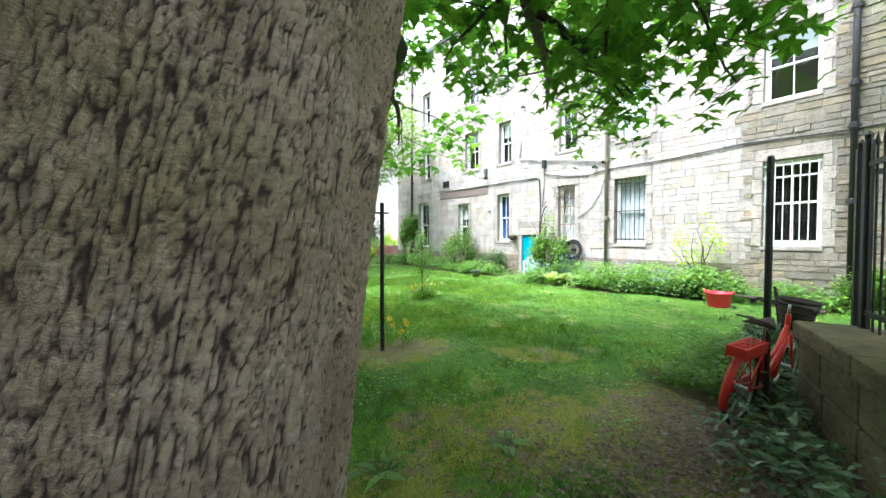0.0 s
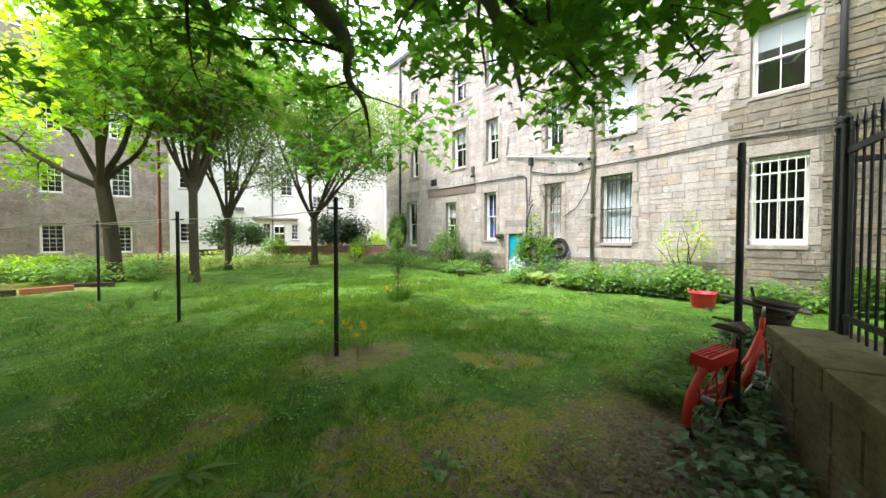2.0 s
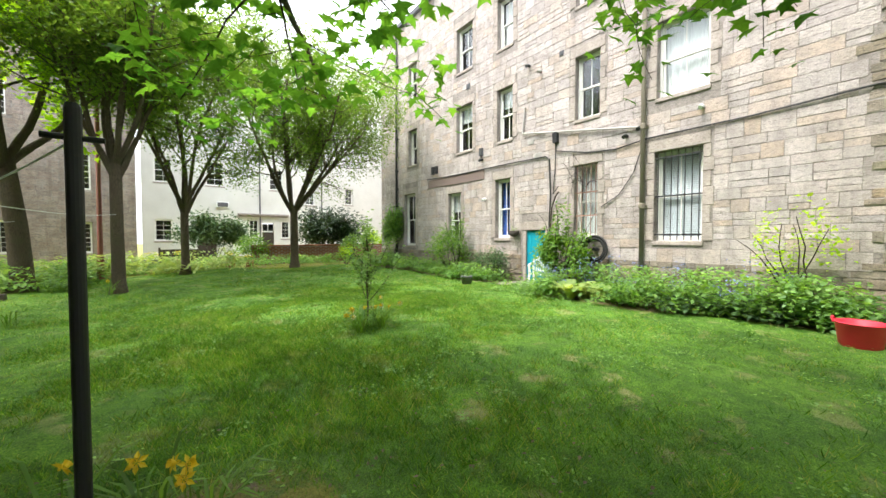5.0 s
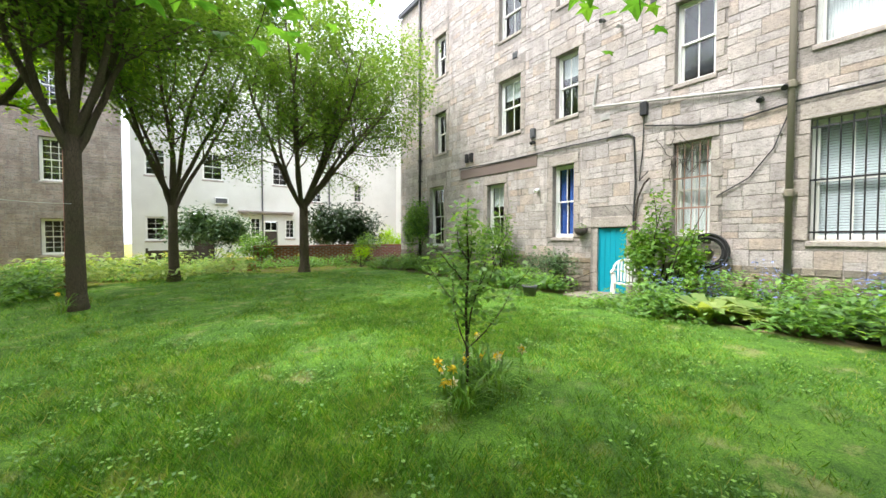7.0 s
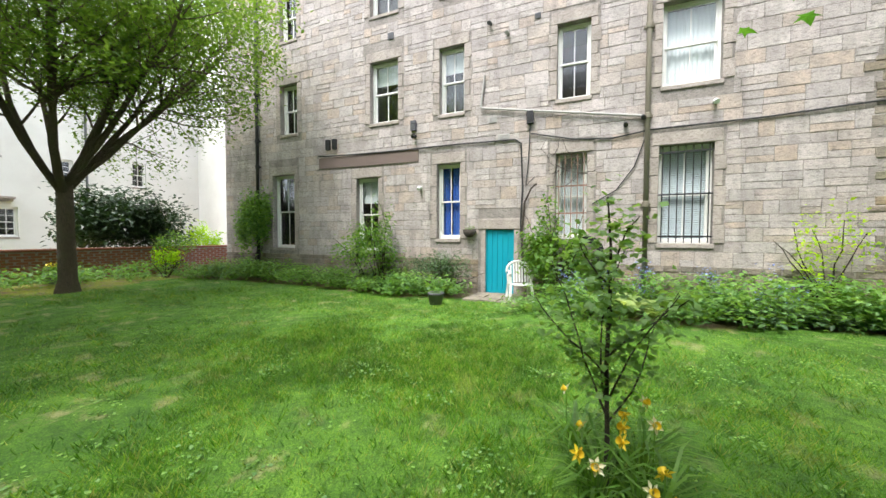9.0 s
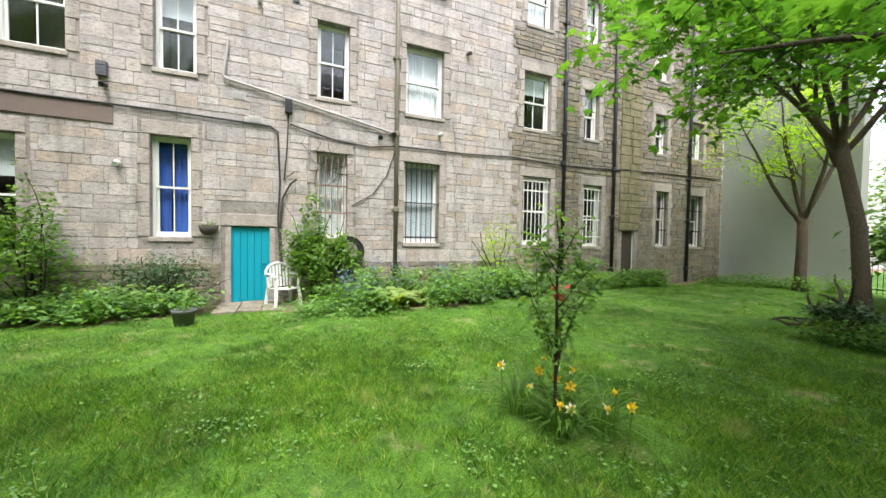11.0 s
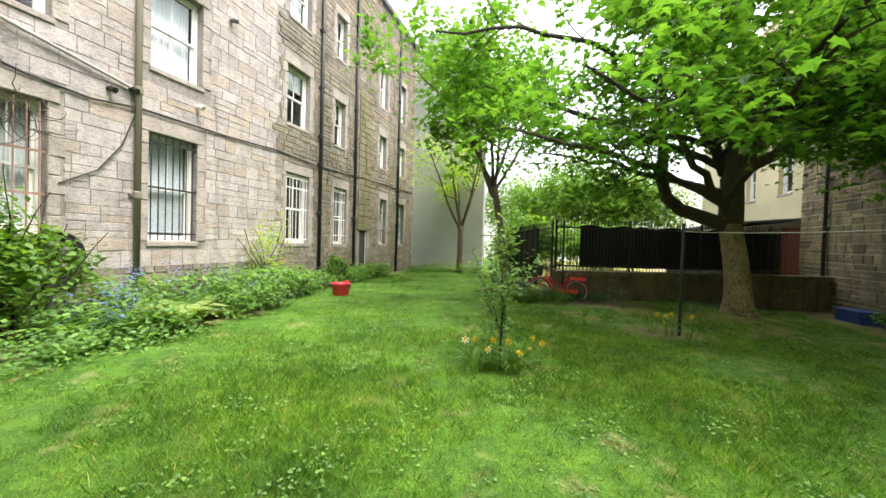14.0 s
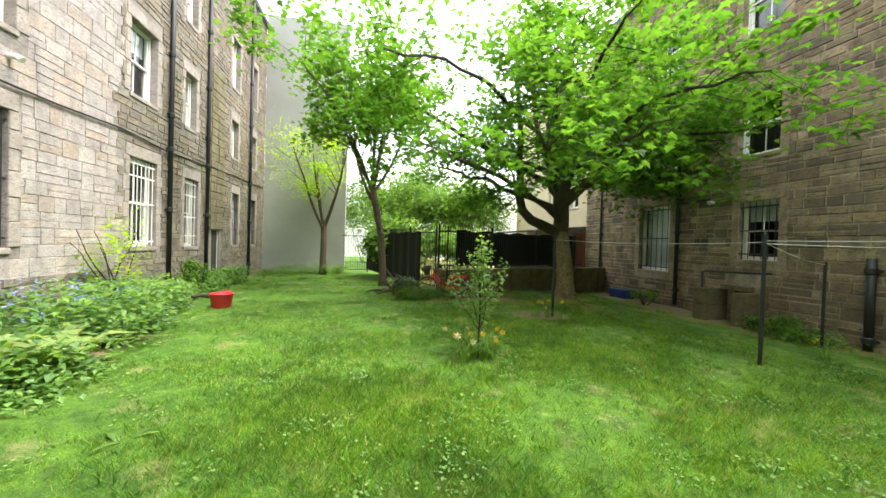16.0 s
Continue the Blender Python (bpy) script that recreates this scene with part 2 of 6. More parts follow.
def mottle(t):
    """Tussocks: the sward lighter and darker by the hand's breadth."""
    return ramp(t, noise_tex(t, world_coords(t), 7.5, 6, 0.7), [(0.36, (0.45, 0.5, 0.35)), (0.5, (0.68, 0.72, 0.5)), (0.64, (0.9, 0.9, 0.68))])


def grass_blade_build(t, b):
    own = random_island(t)
    c = ramp(t, own, [(0.0, (0.06, 0.19, 0.012)), (0.25, (0.12, 0.31, 0.02)), (0.5, (0.2, 0.42, 0.035)), (0.75, (0.3, 0.5, 0.06)), (0.9, (0.4, 0.52, 0.12)), (1.0, (0.55, 0.52, 0.24))])
    lush = ramp(t, noise_tex(t, world_coords(t), 1.1, 5), [(0.38, (0.55, 0.66, 0.55)), (0.62, (1.15, 1.1, 1.1))])
    c = mixed(t, 0.9, c, lush, "MULTIPLY")
    c = mixed(t, 1.0, c, mottle(t), "MULTIPLY")
    c = mixed(t, mixed(t, 0.45, (0, 0, 0), straw_patches(t)), c, (0.5, 0.46, 0.2))
    t.links.new(c, b.inputs["Base Color"])
    b.inputs["Roughness"].default_value = 0.55
    tr = t.nodes.new("ShaderNodeBsdfTranslucent")
    t.links.new(mixed(t, 1.0, c, (1.5, 1.35, 0.7), "MULTIPLY"), tr.inputs["Color"])
    mx = t.nodes.new("ShaderNodeMixShader")
    mx.inputs[0].default_value = 0.45
    t.links.new(b.outputs[0], mx.inputs[1])
    t.links.new(tr.outputs[0], mx.inputs[2])
    t.links.new(mx.outputs[0], t.nodes["Material Output"].inputs["Surface"])


grass_leaf = material("grass_blade", grass_blade_build)
petal_yellow = leaf_material("yellow_petal", [(0.82, 0.66, 0.04), (0.84, 0.6, 0.03)], 0.2, 0.5, 1.2)
petal_white = leaf_material("cream_petal", [(0.8, 0.78, 0.62), (0.78, 0.74, 0.5)], 0.2, 0.5, 1.0)
petal_blue = leaf_material("bluebell_petal", [(0.2, 0.26, 0.7), (0.3, 0.36, 0.8), (0.16, 0.2, 0.6)], 0.2, 0.5, 1.0)
dead_leaf = leaf_material("dead_brown_leaf", [(0.11, 0.075, 0.05), (0.2, 0.14, 0.1), (0.07, 0.048, 0.033), (0.27, 0.2, 0.15)], 0.08, 0.8)


def bark_material(name, light, dark, scale=1.0, green=None):
    def build(t, b):
        v = coords(t, (66 * scale, 66 * scale, 13 * scale))
        vo = t.nodes.new("ShaderNodeTexVoronoi")
        vo.feature = "DISTANCE_TO_EDGE"
        wob = t.nodes.new("ShaderNodeVectorMath")
        wob.operation = "MULTIPLY_ADD"
        nz = t.nodes.new("ShaderNodeTexNoise")
        nz.inputs["Scale"].default_value, nz.inputs["Detail"].default_value = 1.1, 7
        t.links.new(v, nz.inputs["Vector"])
        t.links.new(nz.outputs["Color"], wob.inputs[0])
        wob.inputs[1].default_value = (1.3, 1.3, 1.6)
        t.links.new(v, wob.inputs[2])
        t.links.new(wob.outputs[0], vo.inputs["Vector"])
        vo.inputs["Scale"].default_value = 1.0
        plate = ramp(t, vo.outputs["Distance"], [(0.0, (0, 0, 0)), (0.03, (0.2, 0.2, 0.2)), (0.1, (0.8, 0.8, 0.8)), (0.4, (1, 1, 1))])
        fis = t.nodes.new("ShaderNodeMath")
        fis.operation = "SUBTRACT"
        t.links.new(noise_tex(t, coords(t, (55 * scale, 55 * scale, 120 * scale)), 1.0, 5, 0.6), fis.inputs[0])
        fis.inputs[1].default_value = 0.5
        mag = t.nodes.new("ShaderNodeMath")
        mag.operation = "ABSOLUTE"
        t.links.new(fis.outputs[0], mag.inputs[0])
        furrow = ramp(t, mag.outputs[0], [(0.0, (0.42, 0.42, 0.42)), (0.03, (0.75, 0.75, 0.75)), (0.1, (1, 1, 1))])
        plate = mixed(t, 1.0, plate, furrow, "MULTIPLY")
        big = noise_tex(t, coords(t, (4 * scale, 4 * scale, 1.6 * scale)), 1.5, 7)
        c = mixed(t, plate, dark, light)
        c = mixed(t, ramp(t, big, [(0.35, (0.75, 0.75, 0.75)), (0.65, (0, 0, 0))]), c, tuple(0.62 * x for x in light))
        if green:
            c = mixed(t, ramp(t, noise_tex(t, coords(t), 2.6, 7), [(0.5, (0, 0, 0)), (0.68, (0.55, 0.55, 0.55))]), c, green)
        fine = noise_tex(t, coords(t, (1, 1, 0.5)), 160 * scale, 6, 0.7)
        c = mixed(t, 0.6, c, ramp(t, fine, [(0.25, (0.45, 0.45, 0.45)), (0.75, (1.15, 1.15, 1.15))]), "MULTIPLY")
        t.links.new(c, b.inputs["Base Color"])
        b.inputs["Roughness"].default_value = 0.95
        bump(t, b, mixed(t, 0.3, plate, fine), 1.0, 0.02 / scale)
    return material(name, build)




def trunk_build(t, b):
    """Old bark: grey-brown flaking plates, red-brown furrows with their shade painted in, pale and green lichen."""
    at = t.nodes.new("ShaderNodeAttribute")
    at.attribute_name = "plate"
    v = coords(t)
    wob = noise_tex(t, v, 7, 8, 0.7)
    plate = ramp(t, wob, [(0.3, (0.25, 0.175, 0.1)), (0.48, (0.36, 0.265, 0.165)), (0.68, (0.46, 0.36, 0.24))])
    plate = mixed(t, ramp(t, noise_tex(t, v, 3.1, 8, 0.7), [(0.52, (0, 0, 0)), (0.66, (0.6, 0.6, 0.6))]), plate, (0.24, 0.22, 0.085))
    plate = mixed(t, ramp(t, noise_tex(t, coords(t, (1, 1, 1.6)), 5.5, 7, 0.65), [(0.6, (0, 0, 0)), (0.68, (0.6, 0.6, 0.6))]), plate, (0.47, 0.4, 0.31))
    plate = mixed(t, ramp(t, noise_tex(t, v, 4.3, 7), [(0.55, (0, 0, 0)), (0.7, (0.5, 0.5, 0.5))]), plate, (0.26, 0.15, 0.075))
    # furrow brown taken near black: crevice shade goes into the colour
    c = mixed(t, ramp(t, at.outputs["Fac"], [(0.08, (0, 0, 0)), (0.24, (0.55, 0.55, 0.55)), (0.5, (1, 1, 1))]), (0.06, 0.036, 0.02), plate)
    flakes = noise_tex(t, coords(t, (1, 1, 2.2)), 55, 7, 0.72)
    c = mixed(t, 0.85, c, ramp(t, flakes, [(0.3, (0.42, 0.4, 0.38)), (0.5, (0.95, 0.95, 0.95)), (0.72, (1.25, 1.25, 1.25))]), "MULTIPLY")
    t.links.new(c, b.inputs["Base Color"])
    b.inputs["Roughness"].default_value = 0.95
    bump(t, b, mixed(t, 0.35, flakes, noise_tex(t, v, 170, 5, 0.7)), 1.0, 0.012)


trunk_bark = material("old_maple_bark", trunk_build)
smooth_bark = bark_material("olive_brown_bark", (0.21, 0.16, 0.1), (0.09, 0.07, 0.045), 0.5, (0.13, 0.13, 0.06))
twig_bark = bark_material("dark_twig_bark", (0.1, 0.075, 0.055), (0.05, 0.04, 0.03), 1.0)


def ground_build(t, b):
    v = world_coords(t)
    blades = noise_tex(t, v, 75, 5, 0.75)
    turf = ramp(t, blades, [(0.32, (0.035, 0.1, 0.008)), (0.48, (0.12, 0.27, 0.02)), (0.6, (0.22, 0.4, 0.04)), (0.74, (0.38, 0.5, 0.12))])
    turf = mixed(t, 0.9, turf, ramp(t, noise_tex(t, v, 1.1, 5), [(0.38, (0.6, 0.7, 0.6)), (0.62, (1.1, 1.08, 1.0))]), "MULTIPLY")
    turf = mixed(t, 1.0, turf, mottle(t), "MULTIPLY")
    thatch = ramp(t, noise_tex(t, v, 60, 6, 0.75), [(0.3, (0.13, 0.11, 0.04)), (0.55, (0.4, 0.37, 0.16)), (0.75, (0.55, 0.5, 0.28))])
    c = mixed(t, mixed(t, 0.8, (0, 0, 0), straw_patches(t)), turf, thatch)
    grit = noise_tex(t, v, 42, 8, 0.75)
    earth = ramp(t, grit, [(0.3, (0.08, 0.055, 0.035)), (0.5, (0.22, 0.155, 0.1)), (0.62, (0.32, 0.24, 0.165)), (0.8, (0.42, 0.33, 0.24))])
    moss = ramp(t, grit, [(0.3, (0.12, 0.12, 0.015)), (0.55, (0.27, 0.27, 0.03)), (0.75, (0.38, 0.37, 0.06))])
    sward = ramp(t, noise_tex(t, v, 3.2, 9, 0.68), [(0.4, (0, 0, 0)), (0.5, (1, 1, 1))])
    tufts = ramp(t, noise_tex(t, v, 5.5, 9, 0.7), [(0.54, (0, 0, 0)), (0.62, (1, 1, 1))])
    soil = mixed(t, tufts, mixed(t, sward, earth, moss), turf)
    at = t.nodes.new("ShaderNodeAttribute")
    at.attribute_name = "bare"
    ragged = t.nodes.new("ShaderNodeMath")
    ragged.operation = "MULTIPLY_ADD"
    t.links.new(noise_tex(t, v, 6, 9, 0.7), ragged.inputs[0])
    ragged.inputs[1].default_value = 1.1
    t.links.new(at.outputs["Fac"], ragged.inputs[2])
    c = mixed(t, ramp(t, ragged.outputs[0], [(0.84, (0, 0, 0)), (1.05, (1, 1, 1))]), c, soil)
    deep = t.nodes.new("ShaderNodeAttribute")
    deep.attribute_name = "earth"
    c = mixed(t, deep.outputs["Fac"], c, earth)
    t.links.new(c, b.inputs["Base Color"])
    b.inputs["Roughness"].default_value = 0.97
    bump(t, b, mixed(t, 0.5, grit, blades), 0.9, 0.035)


ground_mat = material("lawn_turf_and_soil", ground_build)
paving = stone_material("worn_stone_paving", [(0.3, 0.26, 0.2), (0.38, 0.33, 0.25)], (0.16, 0.13, 0.1), grain=0.2)


# ---- helpers for geometry ----
def box(bm, x0, x1, y0, y1, z0, z1, m=None):
    r = bmesh.ops.create_cube(bm, size=1.0)
    k = Matrix.Translation(((x0 + x1) / 2, (y0 + y1) / 2, (z0 + z1) / 2)) @ Matrix.Diagonal((x1 - x0, y1 - y0, z1 - z0, 1))
    bmesh.ops.transform(bm, matrix=(m @ k) if m else k, verts=r["verts"])
    return r["verts"]


def bevelled(bm, width, seg=1):
    bmesh.ops.bevel(bm, geom=bm.edges[:], offset=width, segments=seg, affect="EDGES", profile=0.6)
    return bm


def tube(bm, pts, radii, seg=8, cap=True):
    """A tube along pts with a radius at each."""
    pts = [Vector(p) for p in pts]
    if not hasattr(radii, "__len__"):
        radii = [radii] * len(pts)
    rings, side = [], None
    for k, p in enumerate(pts):
        d = (pts[min(k + 1, len(pts) - 1)] - pts[max(k - 1, 0)]).normalized()
        if side is None:
            side = d.orthogonal().normalized()
        side = (side - d * side.dot(d)).normalized()
        up = d.cross(side)
        rings.append([bm.verts.new(p + float(radii[k]) * (math.cos(a) * side + math.sin(a) * up)) for a in (2 * math.pi * i / seg for i in range(seg))])
    for a, b in zip(rings, rings[1:]):
        for i in range(seg):
            bm.faces.new((a[i], a[(i + 1) % seg], b[(i + 1) % seg], b[i]))
    if cap:
        bm.faces.new(rings[0][::-1])
        bm.faces.new(rings[-1])
    return bm


def lathe(bm, profile, seg=24, m=None):
    """Turns (radius, height) pairs round the z axis."""
    rings = [[bm.verts.new((m or Matrix()) @ Vector((r * math.cos(a), r * math.sin(a), z))) for a in (2 * math.pi * i / seg for i in range(seg))] for r, z in profile]
    for a, b in zip(rings, rings[1:]):
        for i in range(seg):
            bm.faces.new((a[i], a[(i + 1) % seg], b[(i + 1) % seg], b[i]))
    return bm


def mesh_of(name, bm, mat, smooth=False):
    me = bpy.data.meshes.new(name)
    bmesh.ops.recalc_face_normals(bm, faces=bm.faces[:])
    bm.to_mesh(me)
    bm.free()
    if mat:
        me.materials.append(mat)
    if smooth:
        me.polygons.foreach_set("use_smooth", [True] * len(me.polygons))
    return me


def part(name, bm, mat, parent, label="", smooth=False):
    """One mesh object under a thing or a part."""
    ob = new(name, mesh_of(name, bm, mat, smooth))
    ob.parent = parent
    return tagged(ob, label)


def thing(name, label, category, m=None, group="", kind=""):
    ob = new(name)
    ob.empty_display_size = 0.2
    ob.matrix_basis = m or Matrix()
    return tagged(ob, label, category, group, kind)


def np_mesh(name, verts, tris, mat):
    """A mesh from arrays of corners and triangles."""
    me = bpy.data.meshes.new(name)
    me.vertices.add(len(verts))
    me.vertices.foreach_set("co", np.asarray(verts, np.float32).ravel())
    me.loops.add(len(tris) * 3)
    me.loops.foreach_set("vertex_index", np.asarray(tris, np.int32).ravel())
    me.polygons.add(len(tris))
    me.polygons.foreach_set("loop_start", np.arange(0, len(tris) * 3, 3, dtype=np.int32))
    me.polygons.foreach_set("use_smooth", np.zeros(len(tris), bool))
    me.update(calc_edges=True)
    me.materials.append(mat)
    return me


def leaf_shape(kind):
    """A leaf of length 1 along +y from its stalk: corners and triangles, slightly folded."""
    if kind == "lozenge":
        return np.array([(0, 0, 0), (-0.29, 0.45, 0.07), (0, 1.0, -0.06), (0.29, 0.45, 0.07)]), np.array([(0, 2, 1), (0, 3, 2)])
    if kind == "maple":
        half = [(-0.4, -0.06, 0.02), (-0.27, 0.2, 0.04), (-0.64, 0.46, -0.07), (-0.3, 0.48, 0.03), (-0.2, 0.7, 0.03)]
        rim = [(0, 0, 0), *half, (0, 1.05, -0.12), *[(-a, b, c) for a, b, c in half[::-1]]]
        n = len(rim)
        return np.array([(0, 0.3, 0.05), *rim]), np.array([(0, 1 + (k + 1) % n, 1 + k) for k in range(n)])
    if kind == "blade":
        return np.array([(-0.5, 0, 0), (0.5, 0, 0), (0.32, 0.6, 0.14), (0.0, 1.0, 0.34)]), np.array([(0, 1, 2), (0, 2, 3)])
    return np.array([(0, 0, 0), (-0.3, 0.4, 0.07), (0, 0.45, 0), (0.3, 0.4, 0.07), (0, 1.0, -0.06)]), np.array([(0, 2, 1), (0, 3, 2), (1, 2, 4), (2, 3, 4)])


def scatter(name, places, size, mat, kind="oval", droop=0.3, spread=0.7, parent=None, width=1.0, upright=False, r=None):
    """Many leaves at places, each turned at random, as one mesh."""
    r = r or rng
    places = np.asarray(places, float)
    n = len(places)
    tv, tt = leaf_shape(kind)
    size = np.asarray(size) * r.uniform(0.65, 1.25, n)
    yaw = r.uniform(0, 2 * np.pi, n)
    if upright:
        ahead = np.stack([np.cos(yaw) * spread, np.sin(yaw) * spread, np.ones(n)], 1) + r.normal(0, 0.12, (n, 3))
    else:
        ahead = np.stack([np.cos(yaw), np.sin(yaw), r.normal(-droop, spread * 0.6, n)], 1)
    ahead /= np.linalg.norm(ahead, axis=1)[:, None]
    side = np.cross(ahead, np.array([0, 0, 1.0]) + r.normal(0, spread * 0.35, (n, 3)))
    side /= np.linalg.norm(side, axis=1)[:, None] + 1e-9
    up = np.cross(side, ahead)
    v = places[:, None, :] + size[:, None, None] * (tv[None, :, :1] * side[:, None, :] * width + tv[None, :, 1:2] * ahead[:, None, :] + tv[None, :, 2:] * up[:, None, :])
    f = (tt[None] + (np.arange(n) * len(tv))[:, None, None]).reshape(-1, 3)
    ob = new(name, np_mesh(name, v.reshape(-1, 3), f, mat))
    if parent:
        ob.parent = parent
    return ob


def smooth_step(a, b, x):
    k = np.clip((x - a) / (b - a), 0, 1)
    return k * k * (3 - 2 * k)


def ground_z(x, y):
    """Height of the lawn: a low mound in the middle, falling to the two long walls."""
    x, y = np.asarray(x, float), np.asarray(y, float)
    z = 0.1 * np.exp(-((x - 6.2) ** 2 + (y - 9.5) ** 2) / 22.0) - 0.03
    z = z - 0.28 * (1 - smooth_step(-2.6, 2.4, x)) * (1 - smooth_step(8, 13, y))
    z = z - 0.06 * smooth_step(9.5, 12, x)
    z = z + 0.12 * smooth_step(12, 18, y) * smooth_step(1.0, 4.0, x)
    return z


def gz(x, y):
    return float(ground_z(x, y))


# ---- ground ----
def bare_at(x, y):
    """How far the soil shows through: 0 turf, 1 earth."""
    b = np.exp(-(((x - 3.05) / 0.75) ** 2 + ((y - 4.2) / 0.5) ** 2))
    b = np.maximum(b, 0.95 * np.exp(-(((x - 3.9) / 0.9) ** 2 + ((y - 1.25) / 0.75) ** 2)))
    b = np.maximum(b, 0.7 * np.exp(-(((x - 2.9) / 0.9) ** 2 + ((y - 2.0) / 0.6) ** 2)))
    b = np.maximum(b, 0.8 * np.exp(-(((x - 1.0) / 1.0) ** 2 + ((y - 1.9) / 0.9) ** 2)))
    b = np.maximum(b, 0.9 * (1 - smooth_step(-2.6, -1.2, x)) * (1 - smooth_step(5, 8, y)))
    b = np.maximum(b, 0.9 * (1 - smooth_step(0.2, 1.6, y - 0.4 * (x - 4.85) + 0.3)) * (1 - smooth_step(5, 6.5, x)))
    patch = np.sin(1.9 * x + 1.3 * np.sin(1.1 * y)) * np.sin(2.3 * y + 0.9 * np.sin(1.7 * x)) + 0.35 * np.sin(5.1 * x + 3.3 * y)
    b = np.maximum(b, 0.62 * smooth_step(0.15, 0.75, patch) * (1 - smooth_step(3.6, 5.2, y)) * (1 - smooth_step(4.6, 6.2, x)))
    b = np.maximum(b, 0.2 * smooth_step(0.6, 1.1, patch))
    b = np.maximum(b, smooth_step(0.0, 0.5, x - bed_edge(y)))
    b = np.maximum(b, 0.9 * smooth_step(18.8, 20, y + 0.5 * np.sin(x)))
    b = np.maximum(b, 0.9 * (1 - smooth_step(-1, 0.6, x)) * smooth_step(13, 15, y))
    return np.clip(b, 0, 1)


def earth_at(x, y):
    """Dug or trodden soil with no moss: round the posts, under the wall plants, in the beds."""
    b = 0.75 * np.exp(-(((x - 3.05) / 0.6) ** 2 + ((y - 4.25) / 0.38) ** 2))
    b = np.maximum(b, 0.95 * np.exp(-(((x - 4.0) / 0.75) ** 2 + ((y - 1.15) / 0.6) ** 2)))
    b = np.maximum(b, smooth_step(0.0, 0.5, x - bed_edge(y)))
    b = np.maximum(b, 0.7 * (1 - smooth_step(-2.7, -1.5, x)) * (1 - smooth_step(4, 7, y)))
    return np.clip(b, 0, 1)


def bed_edge(y):
    """Where the border along the east house begins."""
    y = np.asarray(y, float)
    return np.interp(y, [-8, -3, 0, 3, 4.2, 6.2, 8.2, 9.1, 9.2, 10.4, 10.5, 12.5, 15, 18, 20], [12.0, 11.9, 11.7, 11.2, 10.9, 9.9, 10.1, 10.6, 11.9, 11.9, 10.9, 10.7, 10.9, 10.6, 10.3]) + 0.12 * np.sin(3.1 * y) + 0.07 * np.sin(7.3 * y)


def ground_mesh():
    xs = np.concatenate([[-120, -60, -30, -15, -9], np.arange(-6, 14.01, 0.14), [16, 20, 30, 60, 120]])
    ys = np.concatenate([[-120, -60, -30, -15, -10], np.arange(-8, 24.01, 0.14), [26, 30, 36, 60, 120]])
    gx, gy = np.meshgrid(xs, ys)
    zz = ground_z(gx, gy)
    near = (gx > -7) & (gx < 14) & (gy > -9) & (gy < 25)
    wav = 0.02 * np.sin(1.7 * gx + 0.6 * gy) + 0.015 * np.sin(2.9 * gy - 1.1 * gx) + 0.012 * np.random.default_rng(3).normal(0, 0.6, gx.shape)
    zz = zz + np.where(near, wav, 0)
    v = np.stack([gx, gy, zz], -1).reshape(-1, 3)
    nx, ny = len(xs), len(ys)
    i = (np.arange(ny - 1)[:, None] * nx + np.arange(nx - 1)[None]).ravel()
    f = np.concatenate([np.stack([i, i + 1, i + nx + 1], 1), np.stack([i, i + nx + 1, i + nx], 1)])
    me = np_mesh("ground", v, f, ground_mat)
    a = me.attributes.new("bare", "FLOAT", "POINT")
    a.data.foreach_set("value", bare_at(gx, gy).ravel().astype(np.float32))
    e = me.attributes.new("earth", "FLOAT", "POINT")
    e.data.foreach_set("value", earth_at(gx, gy).ravel().astype(np.float32))
    me.polygons.foreach_set("use_smooth", [True] * len(me.polygons))
    return tagged(new("ground", me), "mossy garden lawn with bare earth patches", "ground", kind="structure")


ground_mesh()


# ---- walls with openings ----
def wall_panel(length, height, holes, thick=0.5, base=-0.6):
    """A wall along local x, its face at y = 0 and its body behind; holes are (x0, x1, z0, z1)."""
    bm = bmesh.new()
    xs = sorted({0.0, length, *[h[0] for h in holes], *[h[1] for h in holes]})
    zs = sorted({base, height, *[h[2] for h in holes], *[h[3] for h in holes]})
    for y in (0.0, thick):
        g = {}
        for x0, x1 in zip(xs, xs[1:]):
            for z0, z1 in zip(zs, zs[1:]):
                mx, mz = (x0 + x1) / 2, (z0 + z1) / 2
                if any(h[0] < mx < h[1] and h[2] < mz < h[3] for h in holes):
                    continue
                q = []
                for p in ((x0, z0), (x1, z0), (x1, z1), (x0, z1)):
                    if p not in g:
                        g[p] = bm.verts.new((p[0], y, p[1]))
                    q.append(g[p])
                bm.faces.new(q)
    for x0, x1, z0, z1 in [*holes, (0.0, length, base, height)]:
        c = [(x0, z0), (x1, z0), (x1, z1), (x0, z1)]
        for a, b in zip(c, c[1:] + c[:1]):
            bm.faces.new([bm.verts.new(p) for p in ((a[0], 0, a[1]), (b[0], 0, b[1]), (b[0], thick, b[1]), (a[0], thick, a[1]))])
    return bm


def block_verts(x0, x1, z0, z1, proud, r, rough=0.006, chamfer=0.018):
    """A block standing proud of y = 0: its face chamfered and uneven."""
    c = min(chamfer, 0.2 * (z1 - z0))
    k = r.uniform(-rough, rough, 8)
    return [(x0, 0.004, z0), (x1, 0.004, z0), (x1, 0.004, z1), (x0, 0.004, z1),
            (x0 + c + k[0], -proud + k[4], z0 + c), (x1 - c + k[1], -proud + k[5], z0 + c), (x1 - c + k[2], -proud + k[6], z1 - c), (x0 + c + k[3], -proud + k[7], z1 - c)]


